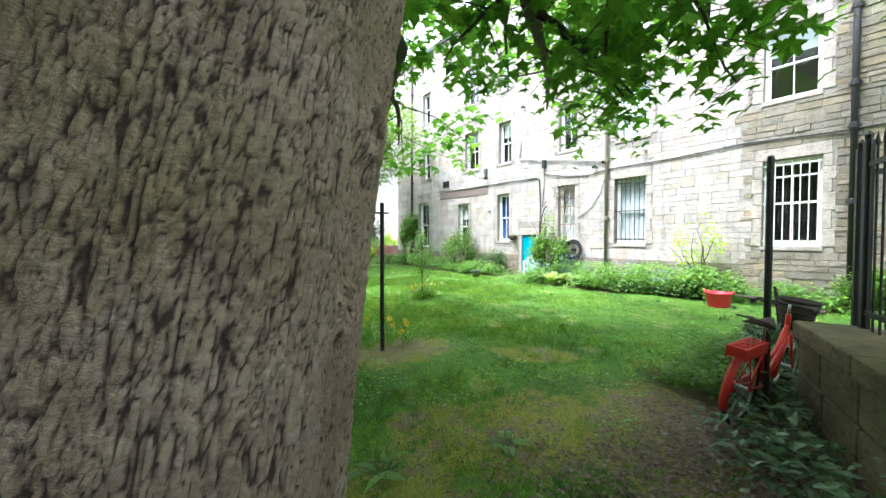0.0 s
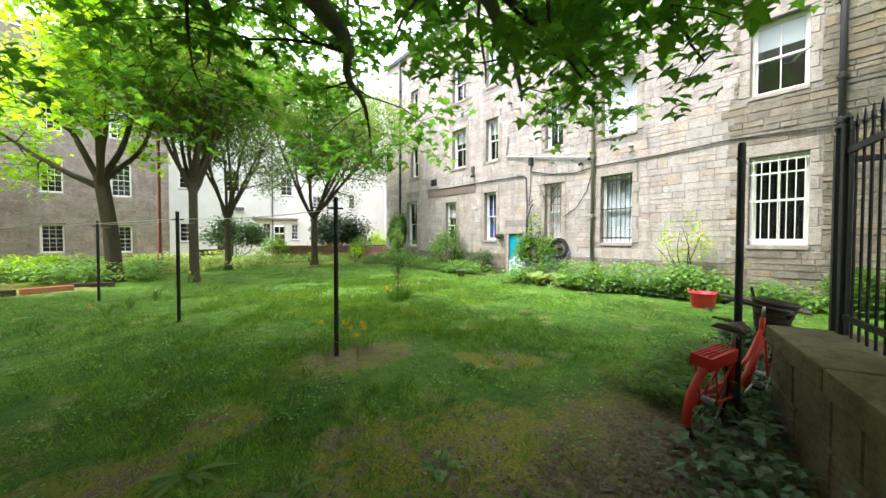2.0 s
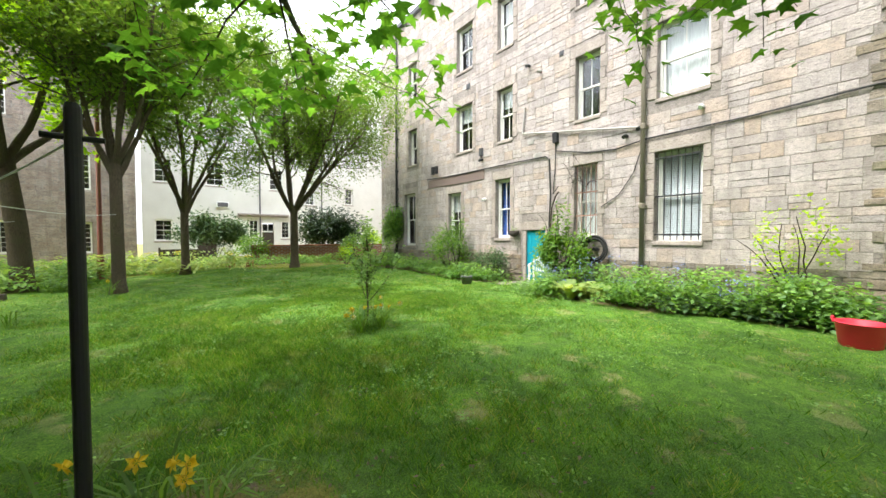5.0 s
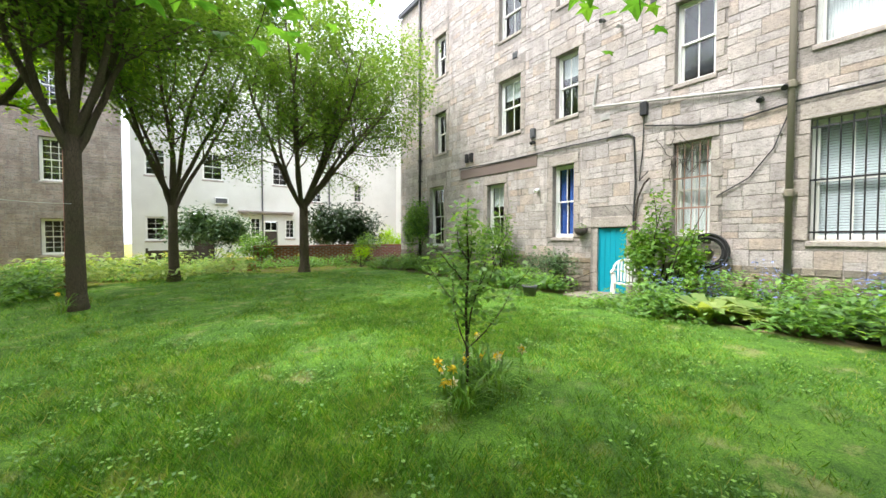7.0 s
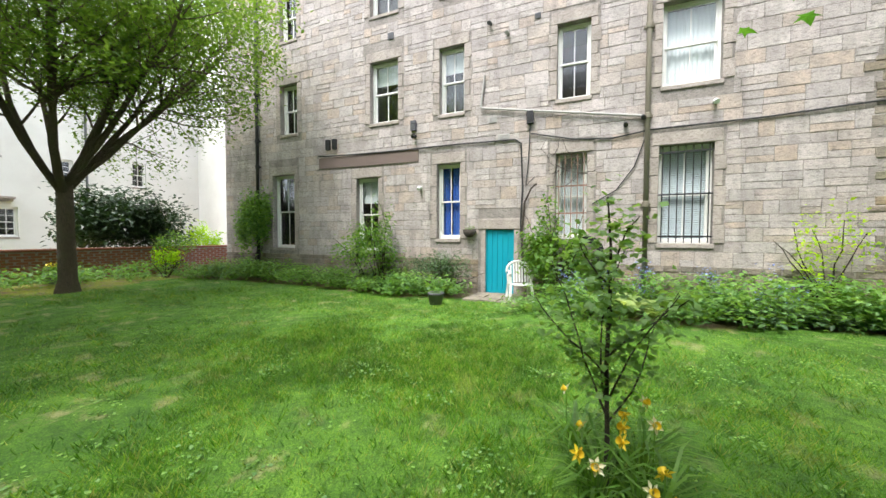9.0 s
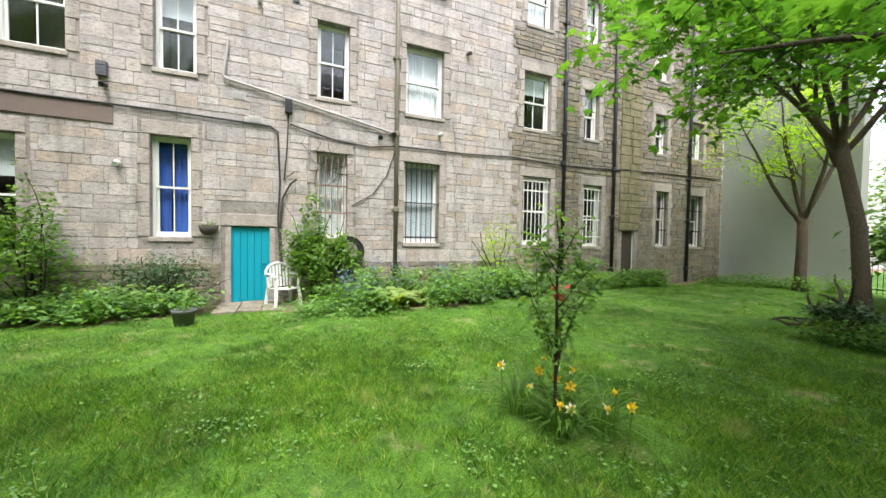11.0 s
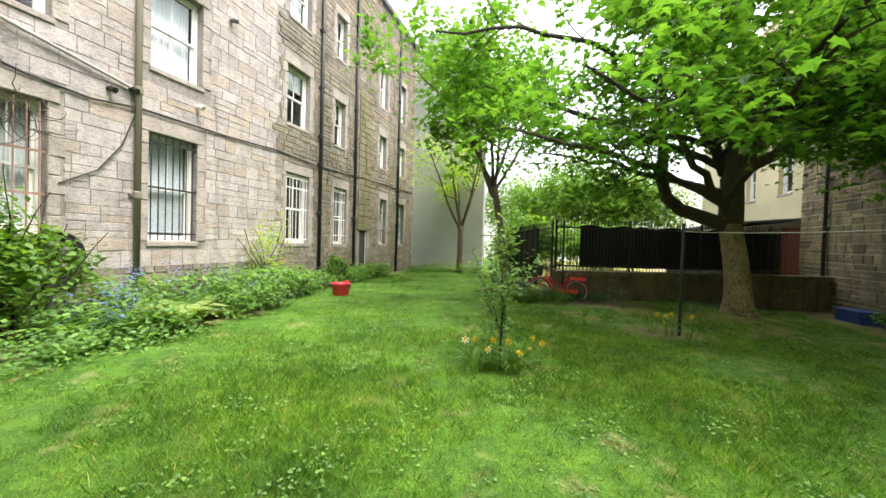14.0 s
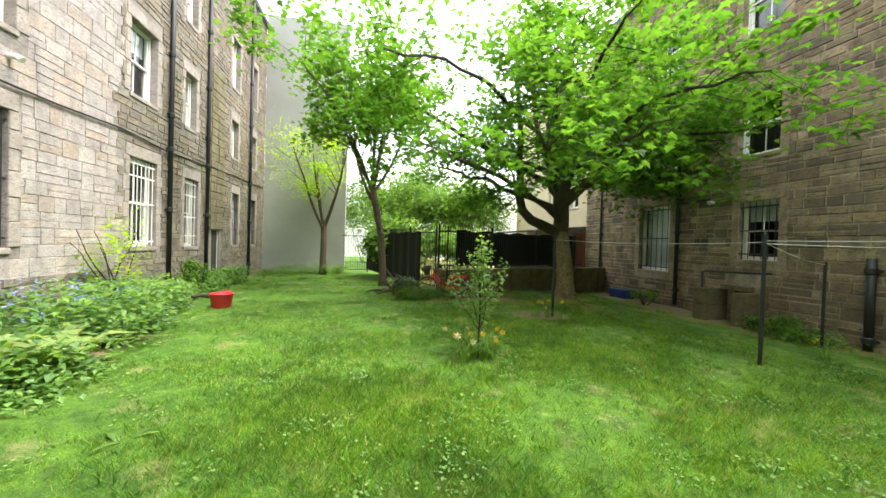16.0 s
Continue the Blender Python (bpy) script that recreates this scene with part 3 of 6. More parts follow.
BLOCK_TRIS = [(4, 5, 6), (4, 6, 7), (0, 1, 5), (0, 5, 4), (1, 2, 6), (1, 6, 5), (2, 3, 7), (2, 7, 6), (3, 0, 4), (3, 4, 7)]


def courses(length, z0, height, holes, rows, lengths, r, gap=0.014):
    """Blocks in courses that keep clear of the holes."""
    z, out = z0, []
    while z < height - 0.05:
        h = r.uniform(*rows)
        x = -r.uniform(0, lengths[1])
        while x < length:
            w = r.uniform(*lengths)
            a, b = max(x, 0.0), min(x + w, length)
            x += w
            if b - a < 0.08:
                continue
            pieces = [(a, b)]
            for hx0, hx1, hz0, hz1 in holes:
                if z + h <= hz0 + 0.01 or z >= hz1 - 0.01:
                    continue
                nxt = []
                for p, q in pieces:
                    if q <= hx0 or p >= hx1:
                        nxt.append((p, q))
                        continue
                    if p < hx0:
                        nxt.append((p, hx0))
                    if q > hx1:
                        nxt.append((hx1, q))
                pieces = nxt
            for p, q in pieces:
                if q - p < 0.06:
                    continue
                split = h > 0.22 and r.random() < 0.38
                for e, (s0, s1) in enumerate(((z, z + 0.45 * h), (z + 0.45 * h, z + h)) if split else ((z, z + h),)):
                    out.append((p + gap / 2, q - gap / 2, s0 + gap / 2, min(s1, height) - gap / 2))
        z += h
    return out


def masonry(parent, blocks, proud, mat_many, mat_one, near, r, rough=0.006, chamfer=0.018):
    """The blocks for which near() holds become parts of their own (300 at most); the rest one part."""
    many, tris, single = [], [], 0
    for b in blocks:
        depth = proud * r.uniform(0.4, 1.25)
        v = block_verts(*b, depth, r, rough, chamfer)
        if single < 300 and near(b):
            single += 1
            me = bpy.data.meshes.new("stone")
            me.from_pydata(v, [], [list(t) for t in BLOCK_TRIS])
            me.materials.append(mat_one)
            new("stone", me).parent = parent
        else:
            o = len(many)
            many += v
            tris += [(a + o, c + o, d + o) for a, c, d in BLOCK_TRIS]
    ob = new("stonework", np_mesh("stonework", many, tris, mat_many))
    ob.parent = parent
    tagged(ob, kind="stuff")


WINDOW_COUNT = [0]


def window_unit(m, w, h, recess=0.16, cols=2, rows=1, paint=None, dress=None, behind="dark", sill=None, label="white painted timber sash window", bars=None):
    """A sash window in a hole of w by h whose lower corner is at m: frame, two sashes, panes, what hangs behind, the room."""
    paint = paint or white_paint
    WINDOW_COUNT[0] += 1
    ob = thing("window_%d" % WINDOW_COUNT[0], label, "window", m, kind="structure")
    bm = bmesh.new()
    f = 0.055
    for a in ((0, f, 0, h), (w - f, w, 0, h), (f, w - f, h - f, h), (f, w - f, 0, 0.06)):
        box(bm, a[0], a[1], recess, recess + 0.12, a[2], a[3])
    part("window_frame", bm, paint, ob)
    half = h / 2
    for name, z0, z1, y in (("upper_sash", half - 0.02, h - f, recess + 0.03), ("lower_sash", 0.06, half + 0.02, recess + 0.07)):
        bm = bmesh.new()
        s = 0.042
        for a in ((f, f + s, z0, z1), (w - f - s, w - f, z0, z1), (f + s, w - f - s, z1 - s, z1), (f + s, w - f - s, z0, z0 + s)):
            box(bm, a[0], a[1], y, y + 0.035, a[2], a[3])
        iw, ih = (w - 2 * f - 2 * s), (z1 - z0 - 2 * s)
        for k in range(1, cols):
            x = f + s + iw * k / cols
            box(bm, x - 0.011, x + 0.011, y + 0.004, y + 0.031, z0 + s, z1 - s)
        for k in range(1, rows):
            z = z0 + s + ih * k / rows
            box(bm, f + s, w - f - s, y + 0.006, y + 0.029, z - 0.011, z + 0.011)
        sash = part(name, bm, paint, ob)
        for k in range(cols):
            bm = bmesh.new()
            box(bm, f + s + iw * k / cols + 0.011, f + s + iw * (k + 1) / cols - 0.011, y + 0.015, y + 0.02, z0 + s, z1 - s)
            p = part("pane", bm, glass, sash)
            p.visible_shadow = False
    # near-black box behind the sashes: the room's shade is in its colour
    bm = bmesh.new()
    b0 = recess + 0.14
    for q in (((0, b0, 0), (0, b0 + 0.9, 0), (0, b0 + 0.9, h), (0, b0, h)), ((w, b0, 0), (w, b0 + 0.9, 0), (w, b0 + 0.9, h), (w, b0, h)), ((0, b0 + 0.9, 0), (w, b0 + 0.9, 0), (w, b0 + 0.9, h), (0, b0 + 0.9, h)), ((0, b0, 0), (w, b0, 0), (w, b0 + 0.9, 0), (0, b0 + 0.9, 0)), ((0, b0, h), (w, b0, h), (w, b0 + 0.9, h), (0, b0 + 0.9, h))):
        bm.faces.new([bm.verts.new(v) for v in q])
    part("room_shade", bm, room_shade_mat, ob)
    if behind in ("net", "blue"):
        for x0, x1 in (((f, w - f),) if behind == "net" else ((f, 0.4 * w), (0.5 * w, w - f))):
            bm = bmesh.new()
            n = 40
            col = [[bm.verts.new((x0 + (x1 - x0) * k / n, recess + 0.18 + 0.018 * math.sin(k * 1.9) + 0.01 * math.sin(k * 0.7), z)) for z in (0.08, h * 0.97)] for k in range(n + 1)]
            for a, b in zip(col, col[1:]):
                bm.faces.new((a[0], b[0], b[1], a[1]))
            part("curtain", bm, net_curtain if behind == "net" else blue_curtain, ob, "white net curtain" if behind == "net" else "blue cloth curtain", True)
    elif behind == "blind":
        bm = bmesh.new()
        z = 0.08
        while z < h - 0.08:
            vs = box(bm, f + 0.02, w - f - 0.02, recess + 0.15, recess + 0.155, z, z + 0.04)
            z += 0.047
        part("venetian_blind", bm, blind_grey, ob, "grey venetian blind, closed")
    elif behind == "half":
        bm = bmesh.new()
        box(bm, f, w - f, recess + 0.15, recess + 0.155, h * 0.66, h * 0.97)
        part("roller_blind", bm, net_curtain, ob, "white roller blind, half drawn")
    bm = bmesh.new()
    box(bm, -0.03, w + 0.03, -0.035, recess + 0.02, -0.1, -0.004)
    bevelled(bm, 0.01)
    part("window_sill", bm, sill or dressed, ob)
    if dress:
        r = np.random.default_rng(int(abs(m.translation.y) * 100) % 1000 + 7)
        bm = bmesh.new()
        box(bm, -0.14, w + 0.14, -0.022, 0.05, h + 0.004, h + 0.28)
        part("lintel", bevelled(bm, 0.012), dress, ob)
        for s in (0, 1):
            z, k = -0.0, 0
            while z < h - 0.1:
                q = min(r.uniform(0.28, 0.42), h - z)
                t = 0.15 if k % 2 else 0.21
                bm = bmesh.new()
                box(bm, *((-t, -0.002) if s == 0 else (w + 0.002, w + t)), -0.02, 0.05, z + 0.006, z + q - 0.006)
                part("jamb_stone", bevelled(bm, 0.01), dress, ob)
                z, k = z + q, k + 1
    if bars:
        nb, bmat, levels, out = bars
        for k in range(nb):
            x = w * (k + 0.5) / nb
            bm = bmesh.new()
            tube(bm, [(x, out, 0.02), (x, out, h - 0.02)], 0.011, 8)
            part("window_bar", bm, bmat, ob)
        for z in levels:
            bm = bmesh.new()
            box(bm, -0.01, w + 0.01, out - 0.006, out + 0.018, z * h - 0.017, z * h + 0.017)
            part("cross_bar", bm, bmat, ob)
    return ob


def row_of_windows(m, opens, **kw):
    for x0, x1, z0, z1, extra in opens:
        window_unit(m @ pose(x0, 0, z0), x1 - x0, z1 - z0, **{**kw, **extra})


# ---- the east house: long grey-buff tenement ----
YA, XA, EAVES = 20.3, 12.35, 11.7
MA = pose(XA, YA, 0, 0, 0, -90)
PLAIN, NET = {}, {"behind": "net"}
white_bars = {"bars": (7, white_paint, (0.06, 0.5, 0.8, 0.94), 0.05), "label": "white sash window behind white security bars"}
black_bars = {"bars": (7, iron, (0.07, 0.5, 0.93), 0.03), "behind": "blind", "label": "white sash window with closed blind and iron bars"}
A_OPEN = [
    (17.85, 16.85, 1.03, 3.5, PLAIN), (14.3, 13.5, 1.0, 3.2, {"behind": "half"}), (11.57, 10.88, 1.38, 3.42, {"behind": "blue"}),
    (8.42, 7.72, 1.4, 3.42, {"bars": (5, old_rust, (0.3, 0.62), 0.04), "behind": "net", "label": "old window behind rusty iron bars"}),
    (6.28, 5.3, 1.31, 3.4, black_bars), (2.58, 1.55, 1.28, 3.35, white_bars), (0.2, -0.6, 1.26, 3.26, {**white_bars, "bars": (5, white_paint, (0.16, 0.44, 0.76, 0.94), 0.05)}),
    (-3.3, -3.95, 1.28, 3.28, {"bars": (4, iron, (0.3, 0.7), 0.04), "label": "dark window behind iron bars"}), (-5.15, -6.0, 1.28, 3.25, {"bars": (4, iron, (0.3, 0.7), 0.04), "label": "dark window behind iron bars"}),
    (17.45, 16.7, 4.85, 6.5, PLAIN), (13.77, 12.81, 4.78, 6.56, {"behind": "half"}), (11.5, 10.78, 4.75, 6.52, {"behind": "half"}), (8.42, 7.68, 4.7, 6.45, PLAIN),
    (6.26, 5.21, 4.65, 6.4, NET), (2.6, 1.6, 4.78, 6.46, {"behind": "half"}), (0.25, -0.4, 4.76, 6.32, {"behind": "half"}), (-3.13, -3.8, 4.66, 6.05, PLAIN), (-5.2, -5.9, 4.66, 6.05, NET),
    (17.45, 16.7, 7.95, 9.6, PLAIN), (13.77, 12.81, 7.9, 9.6, PLAIN), (11.5, 10.78, 7.9, 9.6, NET), (8.42, 7.68, 7.85, 9.6, PLAIN), (6.26, 5.21, 7.85, 9.5, NET),
    (2.55, 1.6, 7.85, 9.5, NET), (0.25, -0.4, 7.8, 9.3, NET), (-3.13, -3.85, 7.3, 9.15, NET), (-5.2, -5.9, 7.3, 9.1, PLAIN)]
A_DOORS = [(10.16, 9.41, -0.1, 1.63), (-1.6, -2.2, -0.1, 1.8)]
a_wall = thing("wall_east", "weathered grey-buff sandstone tenement wall in courses", "wall", MA, kind="structure")
a_holes = [(YA - a, YA - b, z0, z1) for a, b, z0, z1, _ in A_OPEN] + [(YA - a, YA - b, z0, z1) for a, b, z0, z1 in A_DOORS]
part("wall_core", wall_panel(YA + 7.2, EAVES, a_holes), mortar_a, a_wall)
row_of_windows(MA, [(YA - a, YA - b, z0, z1, e) for a, b, z0, z1, e in A_OPEN], dress=dressed)
clear = [(a - 0.19, b + 0.19, c - 0.1, d + 0.28) for a, b, c, d in a_holes]


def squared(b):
    """The smoother squared work; the rest, to the south and near the ground, is thin rubble, its tones darkened for
    tree shade too.
    """
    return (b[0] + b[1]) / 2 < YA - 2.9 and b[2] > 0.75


A_BLOCKS = [b for b in courses(YA + 7.2, -0.3, EAVES, clear, (0.19, 0.34), (0.24, 0.66), np.random.default_rng(11), 0.008) if squared(b)]
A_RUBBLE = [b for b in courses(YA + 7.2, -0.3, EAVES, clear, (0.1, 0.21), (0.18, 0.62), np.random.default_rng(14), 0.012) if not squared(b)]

# ---- the west house: brown rubble ----
XB, YB = -3.0, -3.9
MB = pose(XB, YB, 0, 0, 0, 90)
B_OPEN = [(-0.3, 1.15, 0.86, 3.15, {"behind": "net", "bars": (6, iron, (0.06, 0.5, 0.94), 0.03)}), (3.54, 4.55, 1.4, 2.97, {"behind": "half", "bars": (6, iron, (0.1, 0.5, 0.9), 0.03)}),
          (-0.35, 1.35, 4.36, 6.2, PLAIN), (3.43, 4.5, 4.2, 5.9, PLAIN), (-0.35, 1.35, 7.6, 9.4, PLAIN), (3.43, 4.5, 7.5, 9.3, PLAIN), (8.0, 9.1, 1.2, 3.0, PLAIN), (8.0, 9.1, 4.3, 6.0, PLAIN), (8.0, 9.1, 7.5, 9.2, PLAIN)]
b_wall = thing("wall_west", "dark brown rubble stone house wall with pale pointing", "wall", MB, kind="structure")
b_holes = [(a - YB, b - YB, z0, z1) for a, b, z0, z1, _ in B_OPEN] + [(3.4 - YB, 4.0 - YB, -0.35, 0.62)]
part("wall_core", wall_panel(18.0, 11.0, b_holes), mortar_b, b_wall)
row_of_windows(MB, [(a - YB, b - YB, z0, z1, e) for a, b, z0, z1, e in B_OPEN], dress=dressed_b, sill=dressed_b)
B_BLOCKS = courses(18.0, -0.5, 11.0, [(a - 0.19, b + 0.19, c - 0.1, d + 0.28) for a, b, c, d in b_holes], (0.12, 0.29), (0.22, 0.7), np.random.default_rng(12), 0.024)

# ---- the north houses: pinkish sandstone, white render ----
MC = pose(-7.0, 27.5, 0)
C_OPEN = [(-3.75, -2.83, 0.65, 2.2), (-1.02, -0.1, 0.62, 2.17), (-3.75, -2.83, 3.8, 5.7), (-1.02, -0.1, 3.78, 5.65), (-3.75, -2.83, 7.0, 8.8), (-1.02, -0.1, 7.0, 8.8)]
c_wall = thing("wall_north_1", "pinkish sandstone house wall with astragal windows", "wall", MC, kind="structure")
part("wall_core", wall_panel(8.6, 12.0, [(a + 7, b + 7, c, d) for a, b, c, d in C_OPEN]), mortar_a, c_wall)
row_of_windows(MC, [(a + 7, b + 7, c, d, PLAIN) for a, b, c, d in C_OPEN], cols=3, rows=3, dress=stone_c)
C_BLOCKS = courses(8.6, -0.2, 12.0, [(a + 7 - 0.19, b + 7 + 0.19, c - 0.1, d + 0.28) for a, b, c, d in C_OPEN], (0.16, 0.3), (0.25, 0.7), np.random.default_rng(13))
MD = pose(1.6, 32.0, 0)
D_OPEN = [(2.2, 3.15, 1.2, 2.6), (7.6, 8.27, 1.4, 2.75), (9.8, 10.45, 1.35, 2.7), (2.2, 3.2, 5.0, 6.6), (5.0, 6.1, 5.0, 6.7), (9.0, 10.0, 5.0, 6.6), (11.6, 12.4, 4.0, 5.2), (14.9, 15.6, 4.2, 5.6), (13.4, 14.2, 1.4, 2.8)]
d_wall = thing("wall_north_2", "white rendered house wall in bright daylight", "wall", MD, kind="structure")
part("wall_core", wall_panel(17.0, 16.0, [(a - 1.6, b - 1.6, c, d) for a, b, c, d in D_OPEN] + [(4.5 - 1.6, 5.6 - 1.6, -0.1, 2.9), (8.5 - 1.6, 9.3 - 1.6, -0.1, 2.5)]), white_harl, d_wall)
row_of_windows(MD, [(a - 1.6, b - 1.6, c, d, PLAIN) for a, b, c, d in D_OPEN], cols=2, rows=2, recess=0.1)
d_side = thing("wall_north_return", "pale rendered side wall of the white house", "wall", pose(18.6, 32.0, 0, 0, 0, -90), kind="structure")
part("wall_core", wall_panel(12.0, 16.0, []), white_harl, d_side)
for nm, x0, x1, h in (("door_1", 4.5, 5.6, 2.9), ("door_2", 8.5, 9.3, 2.5)):
    d = thing(nm, "dark panelled back door with a glazed top light", "door", pose(x0, 32.1, -0.05), kind="structure")
    w = x1 - x0
    bm = bmesh.new()
    box(bm, 0.03, w - 0.03, 0.02, 0.07, 0.0, h * 0.74)
    for k in range(2):
        for z in (0.15, 1.0):
            box(bm, 0.12 + k * w / 2, w / 2 - 0.06 + k * w / 2, 0.005, 0.02, z, z + 0.7)
    part("door_leaf", bm, dark_wood, d)
    bm = bmesh.new()
    box(bm, 0, w, 0.0, 0.1, h * 0.75, h * 0.79)
    for x in (0, w / 2 - 0.02, w - 0.04):
        box(bm, x, x + 0.04, 0.0, 0.1, h * 0.79, h - 0.01)
    part("door_frame", bm, white_paint, d)
    bm = bmesh.new()
    box(bm, 0.04, w - 0.04, 0.05, 0.056, h * 0.79, h - 0.02)
    part("pane", bm, glass, d)
    # dark sheet behind the door, coloured as the shade indoors
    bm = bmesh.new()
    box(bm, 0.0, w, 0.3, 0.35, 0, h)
    part("room_shade", bm, room_shade_mat, d)

# ---- the south end: grey gable, cream house with a lean-to, far house ----
e_wall = thing("wall_south_gable", "tall pale grey rendered gable wall", "wall", pose(12.34, -7.2, 0, 0, 0, 180), kind="structure")
part("wall_core", wall_panel(3.9, 12.5, []), grey_harl, e_wall)
f_open = [(1.0, 1.9, 3.7, 5.4), (3.6, 4.4, 3.7, 5.4), (1.0, 1.9, 7.0, 8.8), (3.6, 4.4, 7.0, 8.8)]
MF = pose(-3.5, -14.0, 0, 0, 0, 90)
f_wall = thing("wall_south_cream", "cream rendered house wall behind the trees", "wall", MF, kind="structure")
f_holes = [(10.05 - b - 0.5, 10.05 - a - 0.5, c, d) for a, b, c, d in f_open]
part("wall_core", wall_panel(10.05, 11.0, f_holes), cream_harl, f_wall)
row_of_windows(MF, [(a, b, c, d, PLAIN) for a, b, c, d in f_holes], cols=2)
lean = thing("lean_to_shed", "black lean-to shed with slate roof and red end", "shed", pose(-3.45, -4.1, -0.3))
bm = bmesh.new()
box(bm, 0.0, 0.85, -0.08, 0.0, 0, 2.6)
part("end_panel", bm, rust_paint, lean, "red painted end panel")
bm = bmesh.new()
box(bm, 0.86, 2.2, -0.08, 0.0, 0, 2.45)
part("end_boarding", bm, screen_black, lean)
# one black sheet for the front: the shade of its openings as colour
bm = bmesh.new()
box(bm, 2.1, 2.2, -8.0, -0.09, 0, 2.45)
part("front_boarding", bm, screen_black, lean)
bm = bmesh.new()
vs = box(bm, -0.02, 2.4, -8.0, 0.12, 2.75, 2.83)
for v in vs:
    v.co.z += -0.2 * (v.co.x / 2.4) + 0.12
part("roof", bm, slate, lean, "thin dark slate roof with pale edge")
for nm, m, ln, mat in (("wall_north_west", pose(-7.0, 14.1, 0, 0, 0, 90), 13.9, stone_c), ("wall_far_south", pose(26, -26, 0, 0, 0, 180), 40, white_harl)):
    w = thing(nm, "plain boundary wall closing the gardens", "wall", m, kind="structure")
    part("wall_core", wall_panel(ln, 7.0, []), mat, w)
w = thing("wall_west_return", "plain rubble gable of the west house", "wall", pose(-3.0, 14.1, 0, 0, 0, 180), kind="structure")
part("wall_core", wall_panel(4.0, 11.0, []), mortar_b, w)
for nm, x0, x1, y0, y1, z in (("roof_east", XA - 0.15, XA + 9, -7.3, YA, EAVES), ("roof_west", XB - 9, XB + 0.15, YB, 14.1, 11.0), ("roof_north", -7, 1.5, 27.4, 38, 12.0)):
    bm = bmesh.new()
    vs = box(bm, x0, x1, y0, y1, z + 0.01, z + 0.2)
    for v in vs:
        if nm == "roof_east" and v.co.x > XA + 1 or nm == "roof_west" and v.co.x < XB - 1 or nm == "roof_north" and v.co.y > 33:
            v.co.z += 4.5
    ob = new(nm, mesh_of(nm, bm, slate))
    tagged(ob, "dark slate roof slope", "roof", kind="structure")

# ---- garden wall with railing on the south side ----
WL, WANG = 8.75, 201.8
MW = pose(4.85, 0.78, 0, 0, 0, WANG)
g_wall = thing("garden_wall", "low mossy sandstone garden wall with wide coping", "wall", MW, kind="structure")
part("wall_core", wall_panel(WL, 0.62, [], 0.34, -0.6), garden_stone, g_wall)
r = np.random.default_rng(5)
x = 0.0
while x < WL - 0.1:
    w = min(r.uniform(0.75, 1.15), WL - x)
    bm = bmesh.new()
    box(bm, x + 0.005, x + w - 0.005, -0.07, 0.42, 0.625, 0.76)
    part("coping_stone", bevelled(bm, 0.018, 2), garden_stone, g_wall)
    for z0, z1 in ((-0.5, 0.05), (0.06, 0.34), (0.35, 0.615)):
        q = r.uniform(0.4, 0.6) * w
        for a, b in ((x, x + q), (x + q, x + w)):
            bm = bmesh.new()
            box(bm, a + 0.006, b - 0.006, -0.03, 0.0, z0, z1)
            part("stone", bevelled(bm, 0.012), garden_stone, g_wall)
    x += w


def railing(name, m, length, height, step, label, posts=2.2):
    ob = thing(name, label, "railing", m)
    n = int(length / step)
    for z in (0.12, height - 0.16):
        bm = bmesh.new()
        box(bm, 0, length, -0.012, 0.012, z - 0.02, z + 0.02)
        part("rail", bm, iron, ob)
    proto = bmesh.new()
    tube(proto, [(0, 0, 0.0), (0, 0, height - 0.05)], 0.0085, 6, False)
    tube(proto, [(0, 0, height - 0.05), (0, 0, height - 0.02), (0, 0, height + 0.06)], [0.0085, 0.014, 0.002], 6, False)
    me = mesh_of("baluster", proto, iron)
    for k in range(n + 1):
        b = new("baluster", me)
        b.parent = ob
        b.matrix_basis = pose(min(k * step + 0.03, length), 0, 0)
    k = 0.0
    while k <= length + 0.01:
        bm = bmesh.new()
        box(bm, k - 0.025, k + 0.025, -0.025, 0.025, 0, height + 0.02)
        lathe(bm, [(0.0, height + 0.1), (0.028, height + 0.06), (0.02, height + 0.02)], 8, Matrix.Translation((k, 0, 0)))
        part("post", bm, iron, ob)
        k += posts
    return ob


railing("iron_railing", MW @ pose(0.12, 0.3, 0.76), WL - 1.6, 1.38, 0.1, "black iron railing standing on the garden wall")
railing("iron_railing", pose(4.95, 0.5, 0.1) @ pose(0, 0, 0, 0, 0, math.degrees(math.atan2(-7.6, 2.3))), 7.9, 2.0, 0.12, "black iron railing running between the gardens")
railing("iron_railing", pose(7.25, -7.1, 0.0, 0, 0, -5), 1.3, 2.0, 0.12, "black iron railing beside the grey gable")
for nm, m, ln, z0, z1 in (("privacy_screen", MW @ pose(0.9, 0.45, 0.84), WL - 2.6, 0, 1.2), ("privacy_screen", pose(5.35, -0.2, 0.1) @ pose(0, 0, 0, 0, 0, math.degrees(math.atan2(-7.6, 2.3))), 6.6, 0.1, 1.85)):
    sc = thing(nm, "dark mesh screening tied behind the railing", "screen", m)
    k = 0.0
    while k < ln:
        w = min(1.8, ln - k)
        bm = bmesh.new()
        n = 12
        col = [[bm.verts.new((k + w * i / n, 0.02 * math.sin(i * 1.3 + k) + d, z)) for z in (z0, z1 + 0.03 * math.sin(i * 0.9 + k))] for d in (0.0, 0.02) for i in range(n + 1)]
        for o in (0, n + 1):
            for a, b in zip(col[o:o + n], col[o + 1:o + n + 1]):
                bm.faces.new((a[0], b[0], b[1], a[1]))
        part("screen_panel", bm, screen_black, sc)
        k += w


